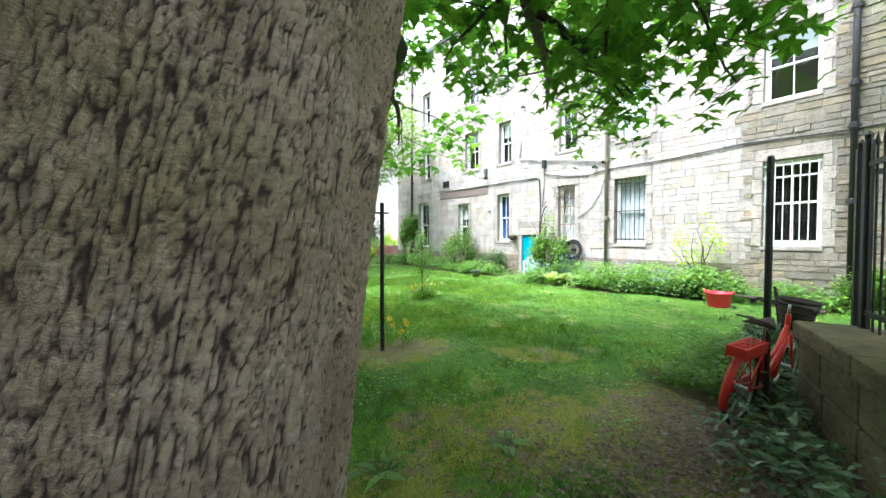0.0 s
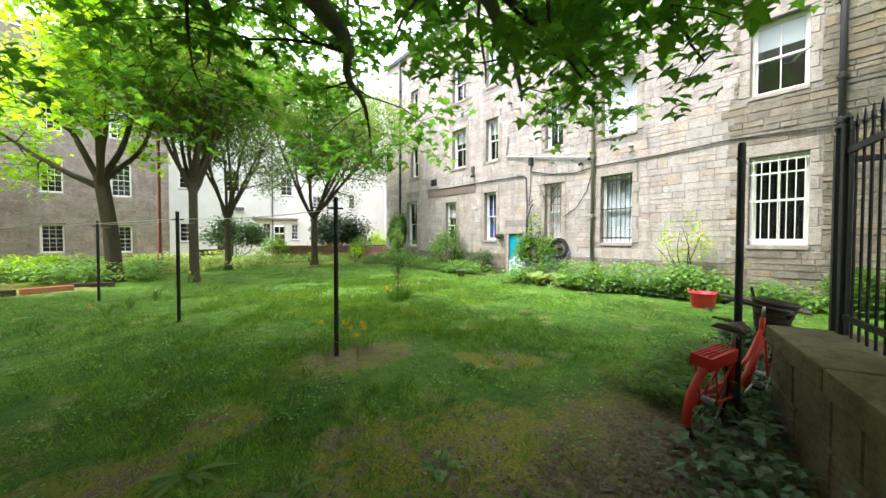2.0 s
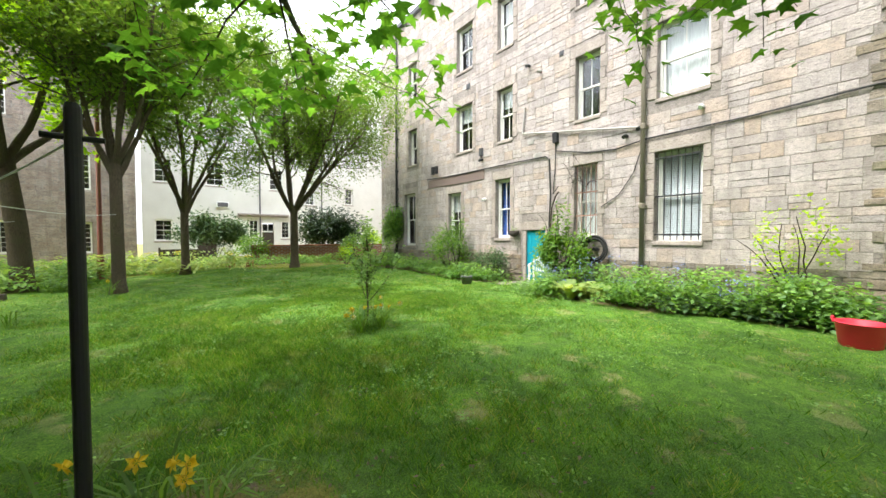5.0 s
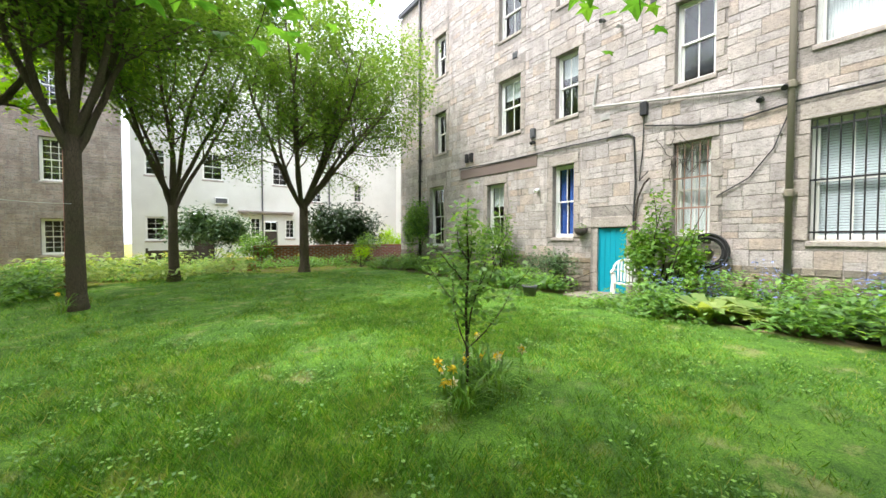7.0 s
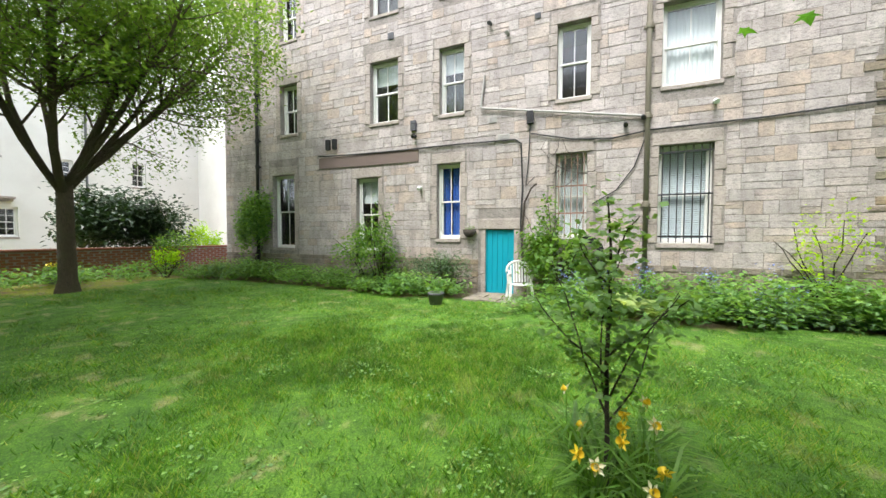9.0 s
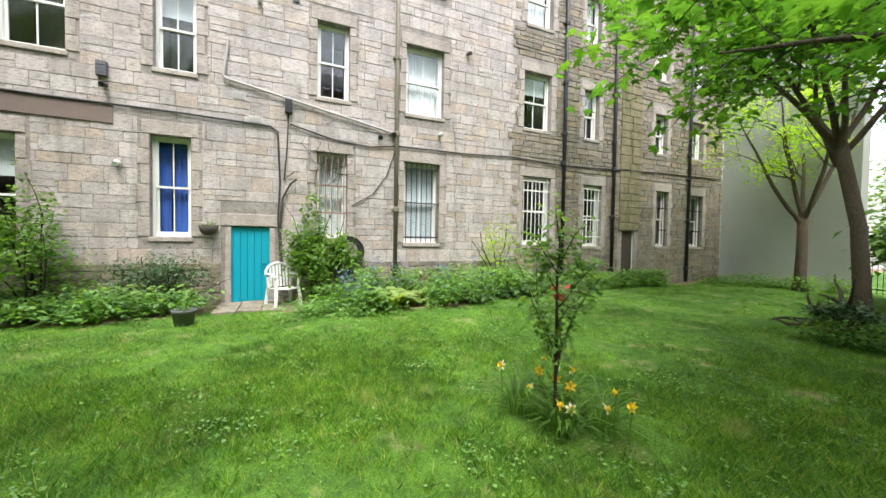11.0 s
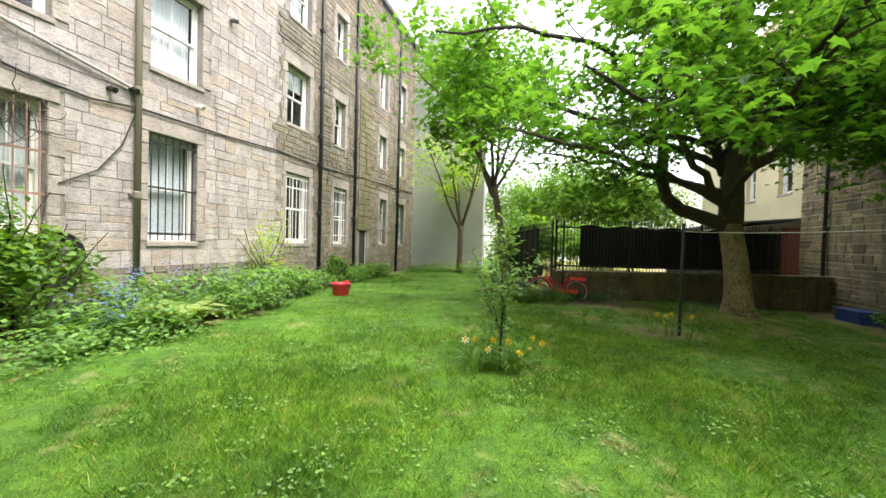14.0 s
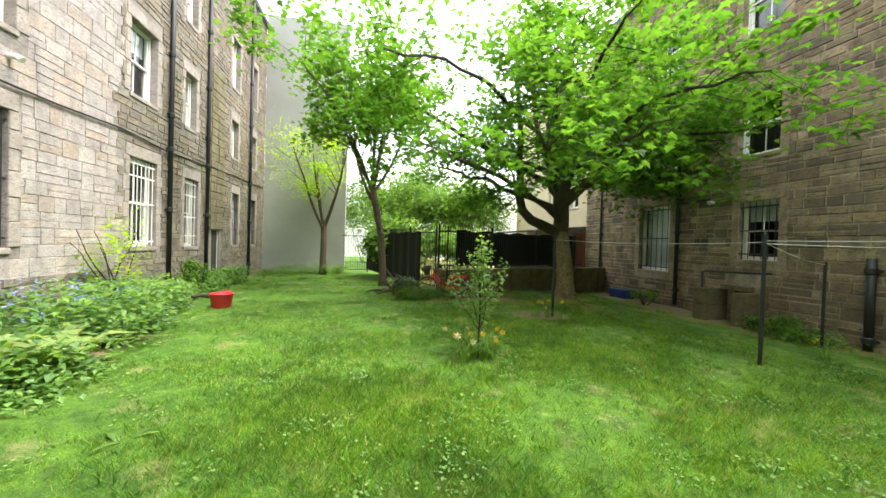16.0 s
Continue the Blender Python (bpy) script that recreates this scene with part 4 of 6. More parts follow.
# ---- trees ----
def limb(r, start, way, length, r0, r1, n=8, wobble=0.12, lift=0.0):
    """A wavering line from start; lift bends it up (or down)."""
    p, d = Vector(start), Vector(way).normalized()
    pts, rad = [p.copy()], [r0]
    for k in range(n):
        d = (d + Vector(r.normal(0, wobble, 3)) + Vector((0, 0, lift))).normalized()
        p = p + d * (length / n)
        pts.append(p.copy())
        rad.append(r0 + (r1 - r0) * (k + 1) / n)
    return pts, rad


def along(pts, f):
    k = f * (len(pts) - 1)
    i = min(int(k), len(pts) - 2)
    a, b = pts[i], pts[i + 1]
    return a.lerp(b, k - i), (b - a).normalized()


def sprout(r, bm, pts, rad, level, tips, spread, ratio, counts, sizes, lift, floor=0.0):
    """Side shoots along a limb, level by level; the last level's points carry leaves."""
    for k in range(counts[0]):
        f = r.uniform(0.3, 1.0)
        p, d = along(pts, f)
        side = Vector(r.normal(0, 1, 3))
        side = (side - d * side.dot(d)).normalized()
        way = (d * (1 - spread) + side * spread).normalized()
        if floor:
            way.z = way.z if way.z > 0 else way.z * 0.35
        rr = min(0.028 if floor else 1.0, max(0.004, ratio * (rad[0] + (rad[-1] - rad[0]) * f)))
        q, qr = limb(r, p, way, sizes[0] * r.uniform(0.6, 1.2), rr, max(0.003, rr * 0.35), 5, 0.14, lift)
        for s in q:
            s.z = s.z if s.z > floor else floor + 0.3 * (floor - s.z)
        tube(bm, q, qr, 5 if level else 4, False)
        if len(counts) > 1:
            sprout(r, bm, q, qr, level - 1, tips, spread, ratio, counts[1:], sizes[1:], lift, floor)
        else:
            tips.extend(q[1:])


def crown_tree(x, y, label, seed, trunk_h, r0, stems, stem_len, leaf, mat, bark, per_tip, flare=0.5, counts=(6, 5), sizes=(1.5, 0.7), spread=0.55, lean=(0, 0), bias=(0, 0), leaf_kind="lozenge", jitter=0.2, lift=0.03, ways=()):
    """A tree whose trunk parts low down into rising stems."""
    r = np.random.default_rng(seed)
    z = gz(x, y)
    ob = thing("tree", label, "tree", pose(x, y, z))
    bm = bmesh.new()
    top = Vector((lean[0], lean[1], trunk_h))
    mid = Vector((lean[0] * 0.25, lean[1] * 0.25, trunk_h * 0.5))
    tube(bm, [(0, 0, -0.15), (0, 0, 0.04), (0.01, 0, 0.3), mid, top], [r0 * 1.6, r0 * 1.4, r0 * 1.05, r0 * 0.95, r0 * 0.9], 18)
    part("trunk", bm, bark, ob, smooth=True)
    tips = []
    tw = bmesh.new()
    for k in range(stems):
        a = 2 * math.pi * (k + r.uniform(-0.3, 0.3)) / stems
        f = flare * r.uniform(0.45, 1.2)
        way = Vector(ways[k]) if ways else Vector((math.cos(a) * f + bias[0], math.sin(a) * f + bias[1], 1.0))
        start = top - Vector((0, 0, r.uniform(0.05, 0.45 * trunk_h * 0.4)))
        pts, rad = limb(r, start, way, stem_len * r.uniform(0.8, 1.1), r0 * 0.5, 0.02, 10, 0.07, 0.06)
        bm = bmesh.new()
        tube(bm, pts, rad, 8, False)
        part("limb", bm, bark, ob, smooth=True)
        sprout(r, tw, pts, rad, 2, tips, spread, 0.5, counts, sizes, lift)
    tagged(part("twig_mass", tw, bark, ob), kind="stuff")
    t = np.array([tuple(p) for p in tips])
    t = np.repeat(t, per_tip, 0)
    t = t + r.normal(0, jitter, t.shape)
    cr = scatter("crown", t, leaf, mat, leaf_kind, 0.25, 0.8, ob, r=r)
    return ob


crown_tree(2.05, 14.4, "whitebeam tree with many rising stems, light green", 21, 3.2, 0.135, 9, 5.2, 0.105, pale_leaf, smooth_bark, 11, counts=(14, 6), sizes=(1.7, 0.75))
crown_tree(3.5, 18.4, "slim whitebeam tree with many rising stems", 22, 2.4, 0.13, 8, 6.0, 0.105, pale_leaf, smooth_bark, 11, flare=0.55, counts=(13, 6), sizes=(1.7, 0.75))
crown_tree(7.4, 18.9, "round-headed whitebeam tree with dense twiggy crown", 23, 2.7, 0.165, 11, 6.8, 0.11, pale_leaf, smooth_bark, 11, flare=0.8, counts=(14, 6), sizes=(2.1, 0.95), bias=(0.25, -0.25))
crown_tree(-0.05, 16.6, "curved maple tree with yellow-green young leaves", 24, 3.5, 0.22, 6, 5.2, 0.17, yellow_leaf, smooth_bark, 7, counts=(9, 5), sizes=(1.6, 0.9), lean=(-0.3, 0.2), ways=((-1.0, 0.75, 0.5), (-0.5, 0.3, 1.0), (-0.1, -0.3, 1.0), (0.4, -0.1, 1.0), (0.7, 0.3, 0.8), (-0.2, -0.9, 0.7)), leaf_kind="maple")
crown_tree(9.3, -6.0, "bare-limbed young tree beside the grey gable", 25, 2.4, 0.15, 5, 4.5, 0.12, yellow_leaf, smooth_bark, 7, flare=0.7, counts=(5, 4), sizes=(1.4, 0.8))
crown_tree(6.55, -1.5, "leaning maple tree with broad green leaves", 26, 3.7, 0.13, 7, 4.6, 0.16, maple_leaf, smooth_bark, 5, flare=0.9, counts=(9, 5), sizes=(1.6, 0.9), lean=(0.5, -0.1), leaf_kind="maple")


def big_maple():
    """The tall maple at the start of the walk, its lowest boughs reaching over the lawn."""
    r = np.random.default_rng(31)
    x, y = 0.62, 0.81
    z = gz(x, y)
    ob = thing("maple_tree", "old maple tree with furrowed grey-brown bark", "tree", pose(x, y, z))
    a = np.concatenate([np.linspace(0, np.pi, 70, endpoint=False), np.linspace(np.pi, 2 * np.pi, 330, endpoint=False)])
    h = np.concatenate([np.linspace(-0.2, 1.0, 50), np.linspace(1.005, 2.1, 230), np.linspace(2.11, 2.35, 14)])
    seg = len(a)
    ga, gh = np.meshgrid(a, h)
    rad = 0.252 + 0.14 * np.exp(-np.maximum(gh, 0) / 0.28) - 0.02 * gh + 0.02 * np.sin(3 * ga + 0.6) + 0.012 * np.sin(5 * ga + gh)
    rel, gap = np.empty(ga.shape), np.empty(ga.shape)
    for i in range(ga.shape[0]):
        for j in range(seg):
            c, s, q = math.cos(ga[i, j]), math.sin(ga[i, j]), gh[i, j]
            p = Vector((c * 29, s * 29, q * 42))
            p += Vector((noise.noise(p * 0.35), noise.noise(p * 0.35 + Vector((9, 0, 0))), 1.8 * noise.noise(p * 0.5 + Vector((0, 7, 0))))) * 0.9
            near = noise.voronoi(p)[0]
            edge = min(1.0, (near[1] - near[0]) * 3.2)
            wind = 0.5 * noise.noise(Vector((c * 8, s * 8, q * 9)))
            furrow = min(1.0, abs(noise.noise(Vector((c * 20 + wind, s * 20 + wind, q * 3.2)))) * 6)
            grain = noise.noise(Vector((c * 40, s * 40, q * 90)))
            flake = noise.noise(Vector((c * 22, s * 22, q * 60)))
            # colour mask that sinks with the relief, darkening the crevices
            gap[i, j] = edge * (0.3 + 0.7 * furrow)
            rel[i, j] = 0.004 * edge + 0.0055 * furrow + 0.0018 * grain + 0.0025 * flake
    # old knots, and a split running down towards the root; gap paints their shade
    za = gh + z
    for turn, high, size in ((-0.6, 1.32, 1.2), (-0.5, 1.58, 1.5)):
        knot = np.hypot((ga - (2 * np.pi + turn)) * 0.29, (za - high) * 1.2) / size
        rel += 0.016 * np.exp(-((knot - 0.028) / 0.014) ** 2) - 0.03 * np.exp(-(knot / 0.014) ** 2)
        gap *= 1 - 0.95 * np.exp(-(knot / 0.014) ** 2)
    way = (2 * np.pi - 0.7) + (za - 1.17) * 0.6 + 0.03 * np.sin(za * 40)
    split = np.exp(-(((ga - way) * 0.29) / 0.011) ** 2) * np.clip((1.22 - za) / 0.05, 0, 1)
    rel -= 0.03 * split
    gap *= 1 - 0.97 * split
    rad = rad + rel
    leanx, leany = 0.05 * np.maximum(gh, 0) ** 2, -0.0 * gh
    v = np.stack([rad * np.cos(ga) + leanx, rad * np.sin(ga) + leany, gh], -1).reshape(-1, 3)
    nr = len(h)
    i = (np.arange(nr - 1)[:, None] * seg + np.arange(seg)[None]).ravel()
    j = (np.arange(nr - 1)[:, None] * seg + (np.arange(seg)[None] + 1) % seg).ravel()
    f = np.concatenate([np.stack([i, j, j + seg], 1), np.stack([i, j + seg, i + seg], 1)])
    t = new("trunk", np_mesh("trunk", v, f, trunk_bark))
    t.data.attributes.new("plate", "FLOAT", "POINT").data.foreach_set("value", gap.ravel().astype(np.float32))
    t.data.polygons.foreach_set("use_smooth", [True] * len(t.data.polygons))
    t.parent = ob
    tips, tw = [], bmesh.new()
    fork = Vector((0.22, 0.0, 2.3))
    ends = [((0.3, -0.2, 9.0), 0.25, 0.0), ((2.2, 0.2, 8.0), 0.17, -0.9), ((4.4, 6.3, 3.55), 0.12, 0.5), ((5.4, 3.6, 3.9), 0.13, 0.4), ((1.4, 5.6, 4.0), 0.12, 0.5), ((4.9, 1.0, 4.1), 0.12, 0.3),
            ((-2.6, 3.0, 5.2), 0.13, 0.3), ((-2.2, -2.4, 6.2), 0.13, 0.2), ((2.8, 2.6, 6.6), 0.14, 0.2), ((6.6, 2.0, 5.3), 0.13, 0.6), ((3.0, 4.6, 4.9), 0.12, 0.4), ((-1.0, 4.6, 3.9), 0.1, 0.4), ((2.6, -1.8, 5.0), 0.12, 0.3), ((-1.6, 5.6, 4.3), 0.1, 0.5), ((0.4, 6.8, 4.4), 0.1, 0.5), ((2.6, 6.4, 5.2), 0.1, 0.4), ((-3.0, 1.0, 5.0), 0.1, 0.3), ((6.0, 5.0, 4.6), 0.1, 0.8), ((-1.6, 2.4, 7.6), 0.12, 0.2), ((-3.0, -0.6, 4.2), 0.1, 0.5), ((-2.3, 1.8, 4.3), 0.1, 0.5), ((1.0, 2.0, 8.0), 0.12, 0.0), ((1.5, 3.2, 7.6), 0.12, 0.2), ((-1.6, -1.8, 4.6), 0.1, 0.4), ((-3.1, -1.4, 3.7), 0.09, 0.5), ((-3.0, 0.4, 3.7), 0.09, 0.5), ((-2.6, 1.0, 5.6), 0.1, 0.3)]
    for k, (end, ra, arch) in enumerate(ends):
        e = Vector(end)
        start = fork + (Vector((0.02 * k, -0.01 * k, 0.16 * (k - 1))) if k > 1 else Vector((0, 0, -0.1)))
        ra = ra if k < 2 or k == 6 else 0.62 * ra
        n, w = 14, Vector((0, 0, 0))
        pts = []
        for i in range(n + 1):
            u = i / n
            w = (w + Vector(r.normal(0, 0.05, 3))) * 0.93
            pts.append(start.lerp(e, u) + Vector((0, 0, arch * 4 * u * (1 - u) * 0.7)) + w * min(1, 4 * u))
        if k == 1:
            pts = [Vector(p) for p in ((0.08, 0, 1.95), (0.4, 0, 2.2), (0.85, 0.02, 2.38), (1.3, 0.04, 2.55), (1.62, 0.06, 2.85), (1.75, 0.1, 3.3), (1.74, 0.12, 3.9), (1.8, 0.12, 4.5), (1.78, 0.16, 5.1), (1.86, 0.2, 5.7), (1.92, 0.2, 6.3), (2.0, 0.24, 6.9), (2.05, 0.28, 7.5), (2.15, 0.3, 8.1), (2.2, 0.3, 8.6))]
        rad = [ra * (1 - u) ** 0.8 + 0.014 for u in np.linspace(0, 1, n + 1)]
        bm = bmesh.new()
        tube(bm, pts, rad, 12, False)
        part("bough", bm, smooth_bark if k < 7 else twig_bark, ob, smooth=True)
        sprout(r, tw, pts, rad, 2, tips, 0.66, 0.4, (11, 6), (1.6, 0.75), -0.03, 2.75)
    tagged(part("twig_mass", tw, twig_bark, ob), kind="stuff")
    t = np.array([tuple(p) for p in tips])
    t = np.repeat(t, 3, 0) + r.normal(0, 1.0, (len(t) * 3, 3)) * np.array([0.17, 0.17, 0.07])
    t = t[(t[:, 2] > 2.4) & ((t[:, 2] > 2.75) | (t[:, 0] > 2.0))]
    scatter("crown", t, 0.14, maple_leaf, "maple", 0.4, 0.42, ob, r=r)
    return ob


big_maple()


# ---- clothes posts ----
def clothes_post(x, y, h, rad, label):
    ob = thing("clothes_post", label, "post", pose(x, y, gz(x, y)), group="clothes posts")
    bm = bmesh.new()
    tube(bm, [(0, 0, -0.1), (0, 0, h - 0.02), (0, 0, h)], [rad, rad, rad * 0.8], 14)
    part("pole", bm, iron, ob, smooth=False)
    bm = bmesh.new()
    tube(bm, [(-0.09, 0, h - 0.13), (0.09, 0, h - 0.13)], 0.012, 8)
    part("cross_peg", bm, iron, ob)
    return ob


clothes_post(2.86, 4.33, 1.9, 0.027, "black iron clothes post in a bare patch")
clothes_post(1.45, 7.72, 1.88, 0.027, "black iron clothes post on the lawn")
clothes_post(0.08, 11.55, 1.85, 0.027, "black iron clothes post on the lawn")
clothes_post(-2.05, 6.15, 1.75, 0.027, "black iron clothes post near the west house")
clothes_post(4.66, 0.97, 2.14, 0.025, "thick black iron clothes post beside the bicycle")


# ---- fittings of the east house ----
def on_a(y, z, out=0.0):
    return pose(XA - out, y, z, 0, 0, -90)


def downpipe(m, top, rad, mat, label, joints):
    ob = thing("downpipe", label, "pipe", m)
    bm = bmesh.new()
    tube(bm, [(0, -0.09, 0), (0, -0.09, top)], rad, 14)
    part("pipe", bm, mat, ob, smooth=True)
    for z in joints:
        bm = bmesh.new()
        lathe(bm, [(rad, -0.07), (rad * 1.35, -0.05), (rad * 1.35, 0.05), (rad, 0.07)], 14, Matrix.Translation((0, -0.09, z)))
        box(bm, -rad * 1.9, rad * 1.9, -0.06, 0.0, z - 0.02, z + 0.02)
        part("collar", bm, mat, ob)
    return ob


downpipe(on_a(6.52, -0.05), 11.7, 0.052, cast_iron, "old grey-green cast iron downpipe", (0.4, 2.2, 4.1, 6.0, 7.9, 9.8))
for y in (1.1, -1.05, -5.0, 18.5):
    downpipe(on_a(y, -0.05), 11.7, 0.055, iron, "black painted cast iron downpipe", (0.5, 2.3, 3.9, 4.8, 6.4, 8.2, 10.0))


def run(name, label, category, pts, rad, mat, seg=8):
    """A cable or pipe through places given as (y, z, out) on the east wall."""
    bm = bmesh.new()
    y0, z0, _ = pts[0]
    tube(bm, [(y0 - y, -o, z - z0) for y, z, o in pts], rad, seg)
    ob = new(name, mesh_of(name, bm, mat))
    ob.matrix_basis = on_a(y0, z0)
    return tagged(ob, label, category)


run("waste_pipe", "pale plastic waste pipe sloping down the wall", "pipe", [(10.2, 5.56, 0.06), (10.3, 4.8, 0.06), (10.25, 4.74, 0.07), (6.6, 4.07, 0.07)], 0.028, pale_pipe)
run("wall_cable", "black cable looping along the sandstone wall", "cable", [(15.75, 3.98, 0.05), (14.5, 3.93, 0.05), (13.2, 3.9, 0.05), (12.13, 3.9, 0.05), (11.0, 3.9, 0.04), (9.4, 3.86, 0.04), (9.25, 3.75, 0.05), (9.2, 2.65, 0.05), (9.24, 1.8, 0.05), (9.16, 0.4, 0.05)], 0.02, cable_black)
run("wall_cable", "dark lead string cable along the wall", "cable", [(9.0, 3.96, 0.05), (8.0, 3.72, 0.04), (7.2, 3.66, 0.04), (6.45, 3.76, 0.05), (4.5, 3.78, 0.04), (2.9, 3.86, 0.04), (1.2, 3.78, 0.05), (-1.0, 3.86, 0.05), (-3.5, 3.95, 0.04), (-7.0, 4.0, 0.04)], 0.018, cable_black)
run("wall_cable", "thin cable sagging below the downpipe", "cable", [(6.55, 3.6, 0.05), (6.75, 3.0, 0.04), (7.1, 2.5, 0.04), (7.6, 2.2, 0.04)], 0.012, cable_black)
run("wall_cable", "thin cable hanging from the black box", "cable", [(9.03, 4.2, 0.05), (9.06, 3.4, 0.03), (9.12, 2.7, 0.04), (8.9, 2.9, 0.08)], 0.012, cable_black)
run("dead_branch", "bare climbing stem against the wall", "branch", [(9.12, 0.2, 0.06), (9.2, 1.6, 0.06), (9.14, 2.3, 0.06), (8.98, 2.62, 0.1), (8.85, 2.72, 0.14)], 0.022, dark_wood)
band = new("painted_band", None)
tagged(band, "flaking brown painted strip above the windows", "trim", kind="structure")
band.matrix_basis = on_a(15.75, 3.58)
bm = bmesh.new()
for v in box(bm, 0, 3.62, -0.034, 0.004, 0.0, 0.34):
    v.co.z += -0.04 * v.co.x / 3.62
part("strip", bm, brown_paint, band)


def wall_box(y, z, w, h, d, mat, label, name="vent_box"):
    ob = thing(name, label, "vent", on_a(y, z))
    bm = bmesh.new()
    box(bm, -w / 2, w / 2, -d, 0.0, 0, h)
    part("body", bevelled(bm, 0.008), mat, ob)
    bm = bmesh.new()
    for k in range(3):
        box(bm, -w * 0.36, w * 0.36, -d - 0.008, -d, h * (0.2 + 0.25 * k), h * (0.3 + 0.25 * k))
    part("louvre", bm, mat, ob)
    return ob


for y, z, w, h, d, mat, lab in ((15.36, 4.15, 0.14, 0.32, 0.1, iron, "black wall vent"), (15.1, 4.15, 0.14, 0.32, 0.1, iron, "black wall vent"), (12.28, 4.4, 0.16, 0.28, 0.1, zinc, "grey electrical box"),
                                (9.03, 4.2, 0.15, 0.3, 0.12, iron, "black junction box with a lamp"), (10.0, 4.35, 0.24, 0.16, 0.02, pale_pipe, "pale grille vent"), (9.7, 3.9, 0.3, 0.14, 0.02, pale_pipe, "pale air brick"), (8.88, 6.7, 0.14, 0.14, 0.03, zinc, "small square vent"), (13.05, 7.1, 0.2, 0.2, 0.03, zinc, "square vent")):
    wall_box(y, z, w, h, d, mat, lab + " on the stone wall")
for y, z, mat in ((10.06, 6.84, zinc), (9.61, 6.5, pale_pipe), (4.51, 6.5, zinc), (5.32, 4.2, plastic_white), (6.94, 3.93, iron), (12.06, 2.8, plastic_white), (12.24, 4.25, iron), (6.6, 4.05, iron)):
    ob = thing("wall_spout", "short overflow spout sticking out of the wall", "pipe", on_a(y, z))
    bm = bmesh.new()
    tube(bm, [(0, 0.02, 0), (0, -0.1, 0.0), (0.0, -0.18, -0.05)], [0.04, 0.045, 0.05], 10)
    part("spout", bm, mat, ob)
pil = thing("mossy_pilaster", "mossy green stone breast above a low door", "wall", on_a(-1.4, 1.82), kind="structure")
r = np.random.default_rng(8)
z = 0.0
while z < 5.5:
    h = r.uniform(0.22, 0.32)
    q = r.uniform(0.35, 0.65)
    for a, b in ((0, q), (q, 1.0)):
        bm = bmesh.new()
        box(bm, a + 0.005, b - 0.005, -0.05 + r.uniform(-0.01, 0.01), 0.0, z + 0.005, z + h - 0.005)
        part("stone", bevelled(bm, 0.014), moss_stone, pil)
    z += h


def boarded_door(name, label, m, w, h, mat, frame_mat):
    ob = thing(name, label, "door", m, kind="structure")
    n = 5
    for k in range(n):
        bm = bmesh.new()
        box(bm, 0.03 + (w - 0.06) * k / n + 0.003, 0.03 + (w - 0.06) * (k + 1) / n - 0.003, 0.06, 0.095, 0.015, h - 0.02)
        part("board", bevelled(bm, 0.0015), mat, ob)
    bm = bmesh.new()
    box(bm, 0, 0.03, 0.04, 0.14, 0, h)
    box(bm, w - 0.03, w, 0.04, 0.14, 0, h)
    part("door_frame", bm, frame_mat, ob)
    bm = bmesh.new()
    tube(bm, [(w - 0.1, 0.06, h * 0.52), (w - 0.1, 0.02, h * 0.52), (w - 0.16, 0.015, h * 0.52)], 0.01, 8)
    part("door_handle", bm, iron, ob)
    # dark sheet closing the hole, its colour standing for shade inside
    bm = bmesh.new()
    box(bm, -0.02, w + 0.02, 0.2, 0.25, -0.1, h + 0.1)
    part("shade_backing", bm, room_shade_mat, ob)
    return ob


boarded_door("door_3", "low teal painted cellar door in the sandstone wall", on_a(10.16, -0.1), 0.75, 1.73, teal, teal)
boarded_door("door_4", "narrow pale boarded door under the mossy stonework", on_a(-1.6, -0.1), 0.6, 1.9, dark_wood, bare_white)
bm = bmesh.new()
box(bm, -0.12, 0.0, -0.025, 0.05, 0.0, 1.7)
box(bm, 0.75, 0.87, -0.025, 0.05, 0.0, 1.7)
box(bm, -0.2, 0.95, -0.025, 0.05, 1.735, 2.0)
ob = new("door_surround", mesh_of("door_surround", bevelled(bm, 0.012), dressed))
ob.matrix_basis = on_a(10.16, -0.1)
tagged(ob, "dressed stone surround of the cellar door", "trim", kind="structure")
step = thing("paving", "worn stone flags before the cellar door", "paving", pose(11.15, 9.1, gz(11.2, 9.7) - 0.05), kind="structure")
for i in range(3):
    for j in range(3):
        bm = bmesh.new()
        box(bm, 0.4 * i + 0.008, 0.4 * i + 0.392, 0.42 * j + 0.008, 0.42 * j + 0.412, 0, 0.075 + 0.006 * ((i + 2 * j) % 3))
        part("flagstone", bevelled(bm, 0.008), paving, step)
hose = thing("hose_reel", "black hose coiled on the stone wall", "hose", pose(XA - 0.16, 7.7, 1.08, 0, 90, 0))
for k in range(4):
    bm = bmesh.new()
    n = 28
    pts = [((0.36 - 0.035 * k) * math.cos(2 * math.pi * i / n), (0.36 - 0.035 * k) * math.sin(2 * math.pi * i / n), 0.02 * (k % 2)) for i in range(n + 1)]
    tube(bm, pts, 0.024, 8, False)
    part("coil", bm, rubber, hose, smooth=True)
bm = bmesh.new()
tube(bm, [(0, 0, -0.02), (0, 0, 0.16)], 0.05, 10)
part("bracket", bm, iron, hose)
bowl = thing("wall_planter", "brown half-round planter hung on the wall", "planter", pose(XA - 0.16, 10.55, 1.42))
bm = bmesh.new()
lathe(bm, [(0.0, 0.0), (0.08, 0.01), (0.15, 0.08), (0.18, 0.2), (0.165, 0.2), (0.14, 0.1), (0.0, 0.06)], 18)
part("bowl", bm, wicker, bowl, smooth=True)
